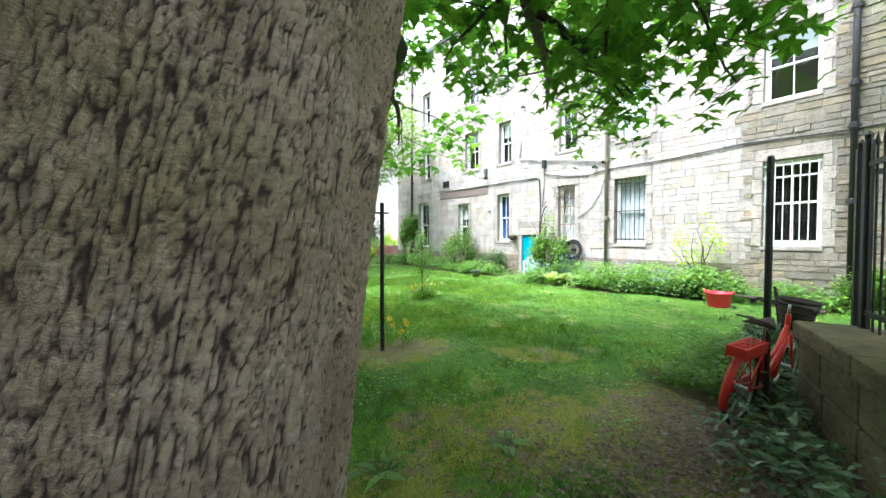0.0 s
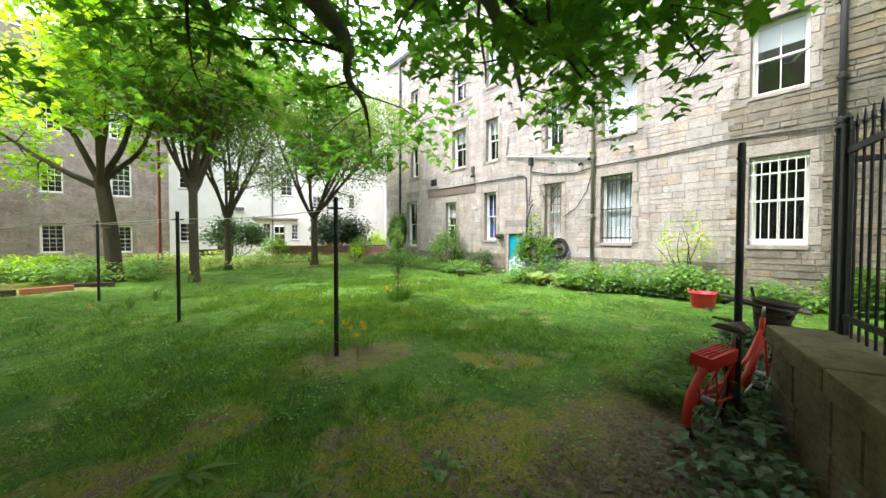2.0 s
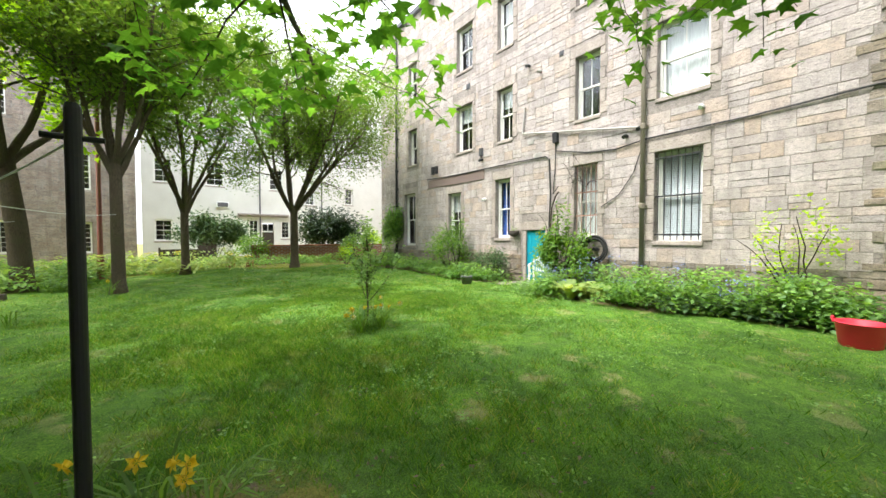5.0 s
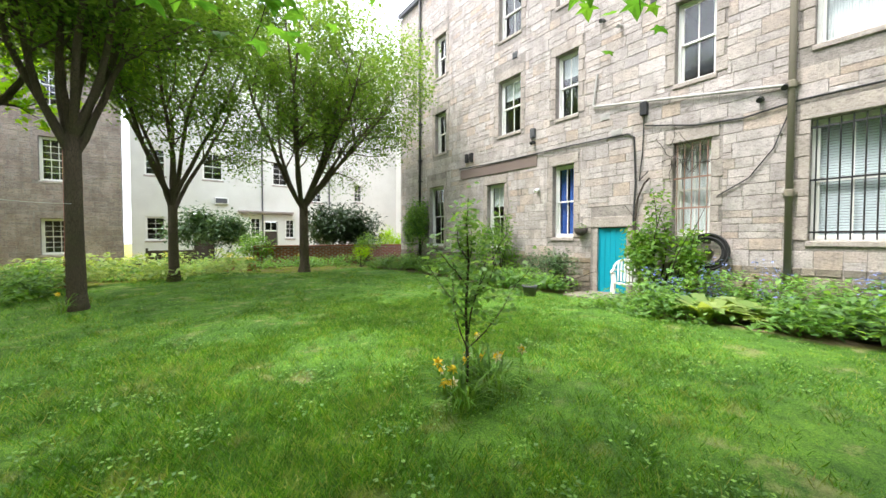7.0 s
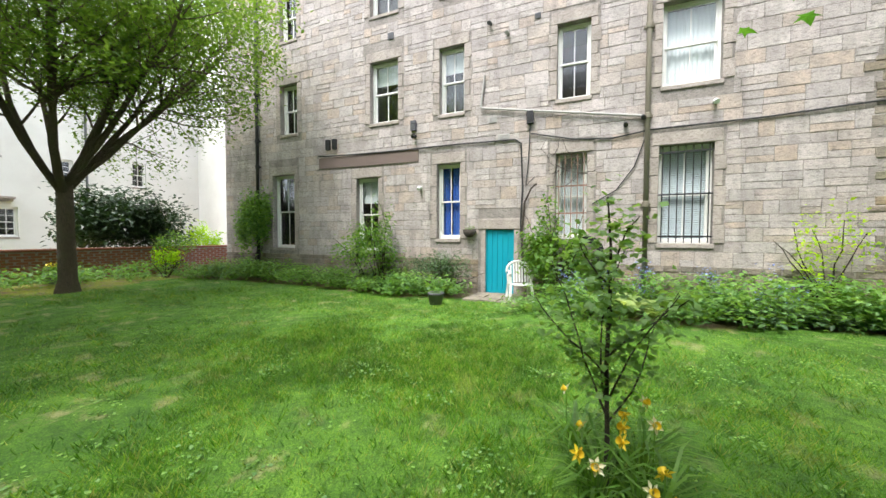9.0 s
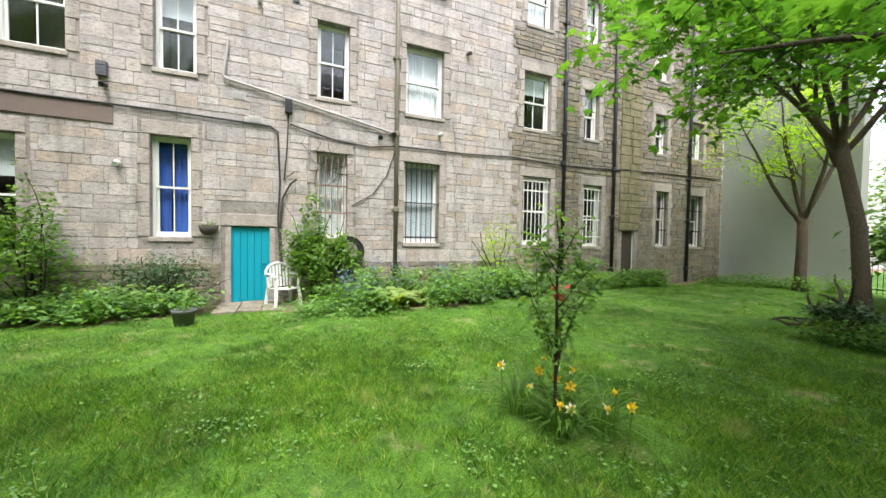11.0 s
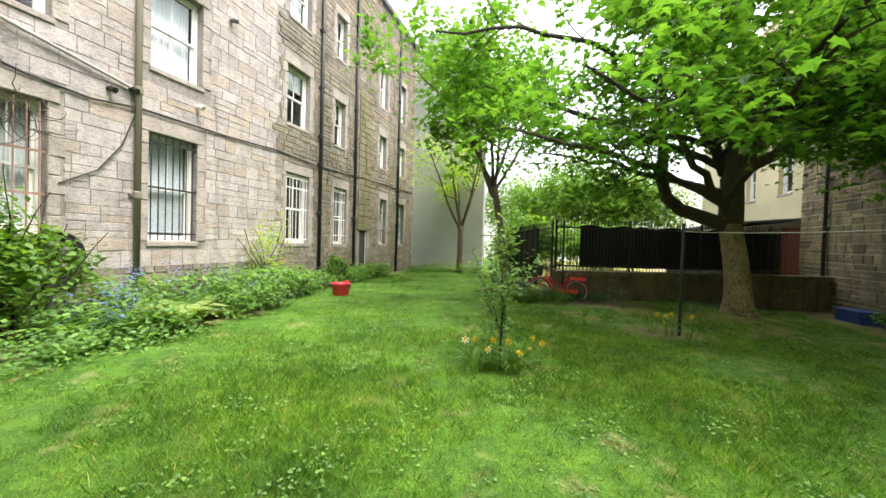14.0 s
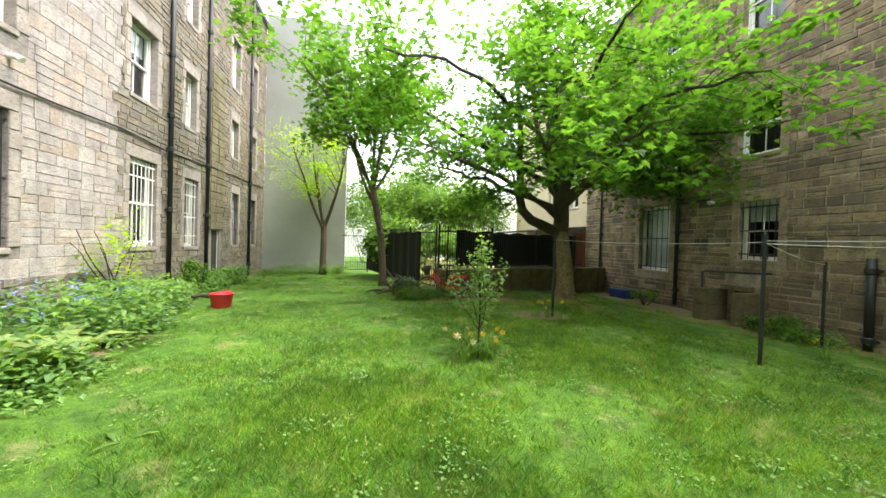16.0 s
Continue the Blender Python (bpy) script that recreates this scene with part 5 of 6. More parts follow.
tagged(scatter("plant", np.random.default_rng(2).normal(0, 0.06, (60, 3)) + np.array([0, 0, 0.22]), 0.06, shrub_leaf, parent=bowl), kind="stuff")
tw = bmesh.new()
r = np.random.default_rng(77)
for k in range(26):
    p, q = limb(r, (r.uniform(-0.1, 0.75), -0.06, r.uniform(1.5, 2.0)), (r.normal(0, 0.8), -0.25, r.normal(-0.1, 0.7)), r.uniform(0.3, 0.9), 0.009, 0.003, 6, 0.35)
    tube(tw, p, q, 4, False)
ob = new("dead_climber", mesh_of("dead_climber", tw, wicker))
ob.matrix_basis = on_a(8.42, 1.4)
tagged(ob, "tangle of dead climber stems over the barred window", "climber", kind="stuff")


# ---- fittings of the west house ----
MB0 = pose(XB, 0, 0, 0, 0, 90)


def on_b(y, z):
    return pose(XB, y, z, 0, 0, 90)


downpipe(on_b(1.55, -0.2), 11.2, 0.06, iron, "black downpipe on the rubble wall", (0.5, 2.4, 3.6, 5.4, 7.2))
downpipe(on_b(6.35, -0.3), 1.85, 0.075, iron, "short thick black pipe with a capped end", (0.2, 1.6))
downpipe(on_b(-2.6, -0.2), 9.0, 0.05, iron, "black downpipe near the house corner", (0.5, 2.4))
for y, z, ln in ((0.45, 3.42, 1.0), (1.6, 3.1, 1.1)):
    ob = thing("waste_pipe", "black waste pipe running level along the rubble wall", "pipe", on_b(y, z))
    bm = bmesh.new()
    tube(bm, [(0, -0.08, 0), (ln, -0.08, 0.05)], 0.035, 10)
    part("pipe", bm, iron, ob)
ob = thing("security_light", "small white security lamp on the wall", "lamp", on_b(2.75, 3.05))
bm = bmesh.new()
tube(bm, [(0, 0, 0), (0, -0.12, 0)], 0.05, 12)
part("body", bm, plastic_white, ob)
bm = bmesh.new()
tube(bm, [(0, -0.12, 0), (0, -0.17, -0.02)], [0.05, 0.07], 12)
part("shade", bm, plastic_white, ob)
ob = thing("vent_box", "cream air vent in the rubble wall", "vent", on_b(2.65, 3.35))
bm = bmesh.new()
box(bm, 0, 0.3, -0.04, 0, 0, 0.14)
part("body", bm, pale_pipe, ob)
for k in range(4):
    bm = bmesh.new()
    box(bm, 0.03, 0.27, -0.052, -0.04, 0.02 + 0.03 * k, 0.035 + 0.03 * k)
    part("louvre", bm, zinc, ob)
cellar = thing("cellar_entrance", "stone cellar entrance with low wing walls", "entrance", on_b(2.9, gz(-2.9, 3.5)))
for nm, x0, x1 in (("wing_wall", 0.0, 0.42), ("wing_wall", 1.15, 1.5)):
    for z0, z1 in ((-0.1, 0.4), (0.405, 0.86)):
        bm = bmesh.new()
        box(bm, x0, x1, -0.75, -0.005, z0, z1)
        part(nm, bevelled(bm, 0.02), garden_stone, cellar)
# black sheet in the opening, standing for the shade inside; no door there
bm = bmesh.new()
box(bm, 0.43, 1.14, 0.1, 0.14, -0.1, 0.9)
part("door_panel", bm, screen_black, cellar)
bm = bmesh.new()
box(bm, 0.42, 1.16, -0.3, -0.02, 0.87, 1.0)
part("lintel", bevelled(bm, 0.015), garden_stone, cellar)
rail = thing("iron_rail", "bent black handrail above the cellar entrance", "rail", on_b(2.75, gz(-2.9, 3.5)))
bm = bmesh.new()
tube(bm, [(0, -0.3, 0.85), (0, -0.3, 1.3), (0.1, -0.3, 1.34), (1.6, -0.3, 1.38), (1.7, -0.02, 1.38)], 0.03, 8)
part("handrail", bm, iron, rail)
crate = thing("storage_box", "dark blue plastic box beside the wall", "box", pose(-2.55, -0.6, gz(-2.5, -0.6)))
bm = bmesh.new()
box(bm, -0.25, 0.25, -0.4, 0.4, 0, 0.3)
part("body", bevelled(bm, 0.02), blue_plastic, crate)
bm = bmesh.new()
box(bm, -0.27, 0.27, -0.42, 0.42, 0.302, 0.35)
part("lid", bevelled(bm, 0.015), blue_plastic, crate)


# ---- bushes and borders ----
def bush(name, x, y, rx, ry, h, n, leaf, mat, label, seed, stems=7, base=0.1, kind="oval", hollow=0.45):
    """A shrub: stems from the ground and a ragged mass of leaves."""
    r = np.random.default_rng(seed)
    ob = thing(name, label, "shrub", pose(x, y, gz(x, y)))
    for k in range(stems):
        a = r.uniform(0, 2 * np.pi)
        p, q = limb(r, (0.12 * math.cos(a) * rx, 0.12 * math.sin(a) * ry, -0.05), (0.6 * math.cos(a) * rx, 0.6 * math.sin(a) * ry, h * 0.8), h * r.uniform(0.7, 0.95), 0.02, 0.005, 7, 0.12)
        bm = bmesh.new()
        tube(bm, p, q, 5, False)
        part("stem", bm, twig_bark, ob)
    lumps = max(8, int(10 * (rx + ry)))
    c = r.normal(0, 1, (lumps, 3))
    c /= np.linalg.norm(c, axis=1)[:, None]
    c[:, 2] = np.abs(c[:, 2]) * 0.9 - 0.12
    c *= r.uniform(hollow, 0.95, (lumps, 1))
    p = c[r.integers(0, lumps, n)] + r.normal(0, 0.17, (n, 3))
    p = p * np.array([rx, ry, h * 0.55]) + np.array([0, 0, h * 0.48])
    p = p[p[:, 2] > base * 0.3]
    scatter("foliage", p, leaf, mat, kind, 0.2, 0.8, ob, r=r)
    return ob


bush("shrub", 11.65, 8.35, 0.75, 0.72, 1.9, 2600, 0.12, shrub_leaf, "leafy buddleia shrub beside the teal door", 51)
bush("shrub", 11.85, 8.5, 0.35, 0.35, 2.75, 500, 0.11, shrub_leaf, "tall shoots of the shrub under the barred window", 59, 5)
bush("shrub", 11.5, 13.1, 0.8, 1.0, 1.95, 2600, 0.1, shrub_leaf, "loose green rose bush below the window", 52)
bush("shrub", 11.8, 13.0, 0.3, 0.4, 2.75, 450, 0.09, shrub_leaf, "tall rose shoots against the wall", 60, 4)
bush("climbing_plant", 11.9, 11.2, 0.4, 0.95, 1.35, 2200, 0.07, ivy_leaf, "dense climber beside the cellar door", 53)
bush("ivy", 11.95, 18.15, 0.45, 0.75, 3.2, 4600, 0.13, border_leaf, "ivy column on the house corner", 54, 2)
bush("shrub", 11.85, 3.75, 0.55, 0.6, 2.2, 420, 0.09, yellow_leaf, "sparse yellow-green shrub trained on the wall", 55, 6, 0.9, hollow=0.6)
bush("shrub", 11.7, 0.85, 0.5, 0.55, 1.15, 1500, 0.09, shrub_leaf, "leafy green shrub under the downpipe", 56)
bush("shrub", 6.0, 1.15, 0.5, 0.55, 0.62, 1700, 0.08, ivy_leaf, "dusty dark evergreen shrub at the wall end", 57)
bush("shrub", -2.35, 0.9, 0.35, 0.5, 0.6, 500, 0.1, shrub_leaf, "small green shrub against the rubble wall", 58)
bush("shrub", -2.3, 5.2, 0.4, 0.7, 0.55, 800, 0.1, shrub_leaf, "fern clump beside the cellar entrance", 61)
bush("rhododendron", 10.7, 23.7, 2.1, 1.5, 3.3, 11000, 0.18, dark_leaf, "large rounded rhododendron behind the brick wall", 62, 9, kind="lozenge")
bush("shrub", 13.3, 23.4, 0.8, 0.7, 2.1, 1400, 0.13, yellow_leaf, "bright yellow-green shrub behind the brick wall", 63)
bush("laurel", 4.9, 26.3, 2.0, 1.2, 2.7, 7000, 0.18, ivy_leaf, "wide laurel bush before the white house", 64, 9, kind="lozenge")
bush("shrub", 10.4, 20.6, 0.55, 0.55, 1.0, 900, 0.08, yellow_leaf, "small golden conifer bush in the border", 65)
bush("shrub", 6.4, 22.2, 0.9, 0.8, 1.5, 1600, 0.12, shrub_leaf, "green shrub in the north border", 66)
bush("shrub", 11.2, 21.6, 0.7, 0.9, 1.6, 1300, 0.1, shrub_leaf, "loose green shrub near the house corner", 67)
bush("shrub", -2.2, 18.6, 1.2, 0.9, 0.9, 1800, 0.13, yellow_leaf, "low yellow-green border plants", 68)
for k, (x, y, rx, h, mat) in enumerate(((1.5, -10.5, 2.8, 6.2, shrub_leaf), (5.0, -11.5, 3.0, 6.2, shrub_leaf), (-0.5, -15, 3.0, 7.5, shrub_leaf), (3.2, -17, 3.5, 9.0, shrub_leaf), (7.5, -16, 3.2, 7.0, shrub_leaf), (6.0, -5.0, 1.4, 3.0, shrub_leaf), (3.5, -5.0, 1.8, 2.6, shrub_leaf))):
    bush("hedge_bush", x, y, rx, 1.8, h, int(2100 * rx), 0.25, mat, "tall spring-green thicket behind the railing", 80 + k, 9, kind="lozenge")


def border(name, xy, n, height, leaf, mat, label, seed, kind="oval", clump=0.19, droop=0.1, spare=None):
    """Low border plants over an outline given by the function xy(r, n)."""
    r = np.random.default_rng(seed)
    cx, cy = xy(r, max(12, n // 70))
    k = r.integers(0, len(cx), n)
    tall = r.uniform(0.2, 1.25, len(cx)) * height
    px, py = cx[k] + r.normal(0, clump, n), cy[k] + r.normal(0, clump, n)
    pz = ground_z(px, py) + tall[k] * r.uniform(0.15, 1.0, n) ** 0.6
    if spare:
        free = np.hypot(px - spare[0], py - spare[1]) > spare[2]
        px, py, pz = px[free], py[free], pz[free]
    ob = scatter(name, np.stack([px, py, pz], 1), leaf, mat, kind, droop, 0.6, r=r)
    return tagged(ob, label, "border plants", kind="stuff")


def east_strip(lo, hi, inner=0.1):
    def f(r, n):
        y = r.uniform(lo, hi, n)
        e = bed_edge(y)
        return e + (12.2 - e) * r.uniform(inner * 0.3, 1, n), y
    return f


border("border_plants", east_strip(-3, 3.5), 8000, 0.5, 0.115, border_leaf, "mixed green border along the east house", 71)
border("border_plants", east_strip(3.0, 8.6), 13000, 0.7, 0.115, border_leaf, "dense border of bluebells and greenery", 72, spare=(10.5, 6.95, 0.62))
border("border_plants", east_strip(10.6, 19.5), 12000, 0.55, 0.115, border_leaf, "rough green border below the windows", 73)
border("dark_border_plants", east_strip(3.2, 5.4), 2600, 0.3, 0.13, ivy_leaf, "dark strawberry leaves at the lawn edge", 74)
border("bluebells", east_strip(3.8, 8.0, 0.5), 1700, 0.9, 0.055, petal_blue, "pale blue bluebell flowers in the border", 75, clump=0.1, spare=(10.5, 6.95, 0.62))
border("pale_border_plants", lambda r, n: (r.uniform(9.75, 10.9, n), r.uniform(7.2, 9.0, n)), 2400, 0.24, 0.075, border_leaf, "pale green low leaves at the border edge", 76)
border("border_plants", lambda r, n: (r.uniform(-4, 11.5, n), 19.6 + r.uniform(0, 3.2, n)), 12000, 0.45, 0.12, border_leaf, "green flower border at the north end", 77, clump=0.25)
border("tall_border_plants", lambda r, n: (r.uniform(-3.5, 1.2, n), r.uniform(15.6, 20.5, n)), 7000, 0.62, 0.14, border_leaf, "fresh green border plants under the trees", 78, clump=0.25)
border("pale_border_plants", lambda r, n: (r.uniform(-3.5, 5.5, n), r.uniform(18.3, 21.2, n)), 6000, 0.7, 0.16, hosta_leaf, "pale green leafy plants in the north border", 87, clump=0.25)
border("periwinkle", lambda r, n: (r.uniform(4.6, 6.1, n), r.uniform(1.35, 1.65, n) + 0.15 * r.normal(0, 1, n)), 3600, 0.36, 0.06, shrub_leaf, "periwinkle and ivy round the bicycle", 79, clump=0.14)
border("periwinkle", lambda r, n: (r.uniform(4.65, 5.9, n), r.uniform(0.8, 1.15, n)), 1000, 0.24, 0.07, ivy_leaf, "low periwinkle under the bicycle", 86, clump=0.1)
border("ivy_leaves", lambda r, n: (4.6 - np.linspace(0, 1.3, n), 0.72 - 0.4 * np.linspace(0, 1.3, n) + r.uniform(0.05, 0.4, n)), 800, 0.3, 0.08, ivy_leaf, "ivy creeping along the garden wall", 80)
border("border_plants", lambda r, n: (r.uniform(-2.8, -1.8, n), r.uniform(4.6, 9, n)), 2200, 0.3, 0.1, shrub_leaf, "weeds along the foot of the rubble wall", 81)
border("border_plants", lambda r, n: (r.uniform(8.2, 12, n), r.uniform(-6.9, -5.2, n)), 2500, 0.4, 0.1, shrub_leaf, "weeds at the foot of the grey gable", 82)
border("weeds", lambda r, n: (r.uniform(-0.5, 2.4, n), r.uniform(0.2, 1.0, n) - 0.9), 900, 0.12, 0.08, ivy_leaf, "low weeds at the foot of the garden wall", 83)
lit = np.random.default_rng(84)
px, py = lit.normal(3.75, 0.75, 8000), lit.normal(1.2, 0.5, 8000)
ok = py > 0.4 * (px - 4.85) + 0.95
litter = scatter("leaf_litter", np.stack([px[ok], py[ok], ground_z(px[ok], py[ok]) + lit.uniform(0.0, 0.025, ok.sum())], 1), 0.042, dead_leaf, droop=0.0, spread=0.25, r=lit)
tagged(litter, "brown dead leaves lying under the shrubs", "leaf litter", kind="stuff")


def rosette(name, x, y, n, leaf, width, mat, label, seed, rise=0.6, category="plant"):
    """Long leaves fanning from one root, each a bent strip."""
    r = np.random.default_rng(seed)
    ob = thing(name, label, category, pose(x, y, gz(x, y) - 0.01))
    v, f = [], []
    for k in range(n):
        a, ln, up = r.uniform(0, 2 * np.pi), leaf * r.uniform(0.7, 1.15), rise * r.uniform(0.6, 1.4)
        d, s = np.array([math.cos(a), math.sin(a), 0]), np.array([-math.sin(a), math.cos(a), 0])
        root = d * r.uniform(0, 0.05) + s * r.normal(0, 0.03)
        base = len(v)
        for j, (u, w) in enumerate(((0.0, 0.25), (0.35, 0.95), (0.7, 1.0), (1.0, 0.06))):
            c = root + d * ln * u * (0.35 + 0.65 * u) + np.array([0, 0, ln * up * (u - 0.62 * u * u)])
            for e in (-1, 1):
                v.append(c + s * e * width * w / 2 + np.array([0, 0, 0.12 * width * w]))
        for j in range(3):
            q = base + 2 * j
            f += [(q, q + 1, q + 3), (q, q + 3, q + 2)]
    part_ob = new("leaves", np_mesh("leaves", v, f, mat))
    part_ob.parent = ob
    return ob


for k, (x, y) in enumerate(((10.55, 6.9), (10.3, 7.15), (10.75, 6.55), (10.9, 7.0))):
    rosette("hosta", x, y, 26, 0.6, 0.2, hosta_leaf, "pale green hosta with broad ribbed leaves", 90 + k, 1.1)
for k, (x, y, s) in enumerate(((1.75, 2.25, 0.2), (1.35, 2.9, 0.22), (5.6, 4.9, 0.14), (6.9, 8.4, 0.16), (4.4, 8.9, 0.16), (7.9, 7.2, 0.15), (3.0, 8.0, 0.12), (5.8, 9.3, 0.16), (2.6, 1.95, 0.15), (8.6, 8.9, 0.2))):
    rosette("dandelion", x, y, 12, s, 0.045, shrub_leaf, "flat rosette of broad weed leaves in the lawn", 100 + k, 0.35)


def flower(ob, r, x, y, h, mat, size):
    bm = bmesh.new()
    tube(bm, [(x, y, 0), (x * 1.04, y * 1.04, h * 0.6), (x * 1.1, y * 1.1, h)], 0.004, 4, False)
    stalk = part("stalk", bm, shrub_leaf, ob)
    bm = bmesh.new()
    a0 = r.uniform(0, 6)
    tilt = Matrix.Translation((x * 1.1, y * 1.1, h)) @ Matrix.Rotation(a0, 4, "Z") @ Matrix.Rotation(1.1, 4, "Y")
    for k in range(6):
        a = k * math.pi / 3
        q = [tilt @ Vector(p) for p in ((0, 0, 0), (size * math.cos(a - 0.4) * 0.6, size * math.sin(a - 0.4) * 0.6, 0.006), (size * math.cos(a), size * math.sin(a), 0.0), (size * math.cos(a + 0.4) * 0.6, size * math.sin(a + 0.4) * 0.6, 0.006))]
        bm.faces.new([bm.verts.new(p) for p in q])
    part("petal_ring", bm, mat, stalk)
    bm = bmesh.new()
    lathe(bm, [(size * 0.28, 0.0), (size * 0.34, size * 0.4), (size * 0.42, size * 0.6)], 10, tilt)
    part("trumpet", bm, petal_yellow, stalk)


def daffodils(x, y, leaves, blooms, seed, label, spread=0.11, ln=0.34):
    r = np.random.default_rng(seed)
    ob = rosette("daffodil_clump", x, y, leaves, ln, 0.016, shrub_leaf, label, seed, 1.9, "flowers")
    for mat in blooms:
        flower(ob, r, r.normal(0, spread), r.normal(0, spread), r.uniform(0.24, 0.4), mat, 0.05)
    return ob


Y, W = petal_yellow, petal_white
for k, (x, y, n, b) in enumerate(((5.32, 7.29, 60, (Y, Y, W, Y)), (5.57, 7.09, 50, (W, Y, W)), (5.22, 7.04, 45, (Y, Y, W)), (5.67, 7.44, 50, (W, W)), (3.05, 4.5, 20, (Y, Y)), (3.3, 4.4, 18, (Y, Y, Y)), (2.75, 4.55, 12, (Y,)), (0.4, 9.4, 18, (Y,)), (-0.6, 7.2, 16, (Y, Y)), (1.9, 14.1, 24, (Y,)), (0.7, 9.9, 20, ()), (1.1, 10.8, 22, ()))):
    daffodils(x, y, n, b, 120 + k, "clump of yellow and cream daffodils in the grass" if b else "clump of daffodil leaves in the grass")
for k, (x, y) in enumerate(((1.85, 1.25), (2.05, 1.15), (1.65, 1.3))):
    rosette("iris_clump", x, y, 16, 0.3, 0.02, ivy_leaf, "grey-green strap leaves at the edge of the lawn", 140 + k, 1.0)


def sapling():
    r = np.random.default_rng(150)
    x, y = 5.43, 7.26
    ob = thing("apple_sapling", "young apple sapling with twiggy leafy shoots", "tree", pose(x, y, gz(x, y)))
    bm = bmesh.new()
    stem = [Vector(p) for p in ((0, 0, -0.05), (0.01, 0, 0.3), (0.0, 0.01, 0.7), (0.02, 0, 1.1), (0.0, 0.0, 1.35), (0.03, 0.02, 1.62))]
    tube(bm, stem, [0.015, 0.013, 0.011, 0.009, 0.007, 0.004], 8, False)
    part("stem", bm, twig_bark, ob)
    places = []
    for k, (z, a, ln, up) in enumerate(((0.4, 2.4, 0.95, 2.4), (0.38, -0.9, 0.9, 1.3), (0.44, 0.7, 1.0, 2.6), (0.5, 4.6, 0.7, 1.8), (0.62, 1.9, 0.6, 1.3), (0.75, 5.3, 0.55, 1.4), (0.9, 3.3, 0.5, 1.2), (1.0, 0.4, 0.45, 1.5), (1.12, 1.7, 0.35, 1.4), (1.2, 4.4, 0.35, 1.6))):
        p, q = limb(r, (0, 0, z), (math.cos(a), math.sin(a), up), ln, 0.0065, 0.0025, 8, 0.12, 0.02)
        bm = bmesh.new()
        tube(bm, p, q, 5, False)
        part("branch", bm, twig_bark, ob)
        places += [s.lerp(e, f) for s, e in zip(p[1:], p[2:]) for f in (0.2, 0.7)]
    places += [stem[-2].lerp(stem[-1], f) for f in np.linspace(0, 1, 10)]
    t = np.array([tuple(p) for p in places])
    t = np.repeat(t, 7, 0) + r.normal(0, 0.05, (len(t) * 7, 3))
    scatter("foliage", t, 0.052, apple_leaf, "oval", 0.1, 0.8, ob, width=1.5, r=r)


sapling()


# ---- bicycle ----
def bicycle():
    ob = thing("bicycle", "red bicycle with wicker basket leaning on a post", "bicycle", pose(4.3, 1.08, gz(4.5, 1.1) - 0.02, 7, 0, -6) @ Matrix.Scale(0.91, 4))
    R = 0.33

    def ring(cx, name, rad, thick, mat, parent, seg=36):
        bm = bmesh.new()
        pts = [(cx + rad * math.cos(2 * math.pi * i / seg), 0, R + rad * math.sin(2 * math.pi * i / seg)) for i in range(seg + 1)]
        tube(bm, pts, thick, 8, False)
        return part(name, bm, mat, parent, smooth=True)

    def bar(name, pts, rad, mat, parent=None, label="", seg=10):
        bm = bmesh.new()
        tube(bm, pts, rad, seg)
        return part(name, bm, mat, parent or ob, label, True)

    for cx in (0.0, 1.06):
        w = new("wheel")
        w.parent = ob
        ring(cx, "tyre", R - 0.018, 0.02, rubber, w)
        ring(cx, "rim", R - 0.045, 0.01, chrome, w)
        bm = bmesh.new()
        tube(bm, [(cx, -0.045, R), (cx, 0.045, R)], 0.025, 10)
        part("hub", bm, chrome, w)
        for k in range(18):
            a = 2 * math.pi * k / 18
            bar("spoke", [(cx + 0.02 * math.cos(a + 1.2), 0.02 * (-1) ** k, R + 0.02 * math.sin(a + 1.2)), (cx + 0.285 * math.cos(a), 0, R + 0.285 * math.sin(a))], 0.0016, chrome, w, seg=4)
        bm = bmesh.new()
        n, lo, hi = 18, (0.2, 3.5) if cx == 0 else (0.5, 3.3), None
        prof = []
        for i in range(n + 1):
            a = lo[0] + (lo[1] - lo[0]) * i / n
            prof.append([bm.verts.new((cx + q * math.cos(a), s, R + q * math.sin(a))) for s, q in ((-0.032, R + 0.005), (-0.02, R + 0.022), (0.02, R + 0.022), (0.032, R + 0.005))])
        for a, b in zip(prof, prof[1:]):
            for i in range(3):
                bm.faces.new((a[i], a[i + 1], b[i + 1], b[i]))
        part("mudguard", bm, bike_red, ob, "worn red mudguard", True)
    bar("seat_tube", [(0.42, 0, 0.28), (0.3, 0, 0.72)], 0.017, bike_red)
    bar("down_tube", [(0.42, 0, 0.28), (0.7, 0, 0.42), (0.87, 0, 0.74)], 0.02, bike_red)
    bar("top_tube", [(0.37, 0, 0.45), (0.66, 0, 0.56), (0.86, 0, 0.8)], 0.017, bike_red)
    bar("head_tube", [(0.88, 0, 0.7), (0.84, 0, 0.9)], 0.022, bike_red)
    for s in (-0.05, 0.05):
        bar("chain_stay", [(0.42, s * 0.5, 0.28), (0, s, R)], 0.01, bike_red)
        bar("seat_stay", [(0.31, s * 0.4, 0.68), (0, s, R)], 0.009, bike_red)
        bar("fork_blade", [(0.88, s * 0.7, 0.7), (0.95, s, 0.5), (1.06, s, R)], 0.011, bike_red)
    bar("seat_post", [(0.3, 0, 0.7), (0.265, 0, 0.86)], 0.013, chrome)
    bm = bmesh.new()
    lo, hi = [], []
    for i in range(13):
        u = i / 12
        wd = 0.1 * (1 - u) ** 0.8 + 0.022
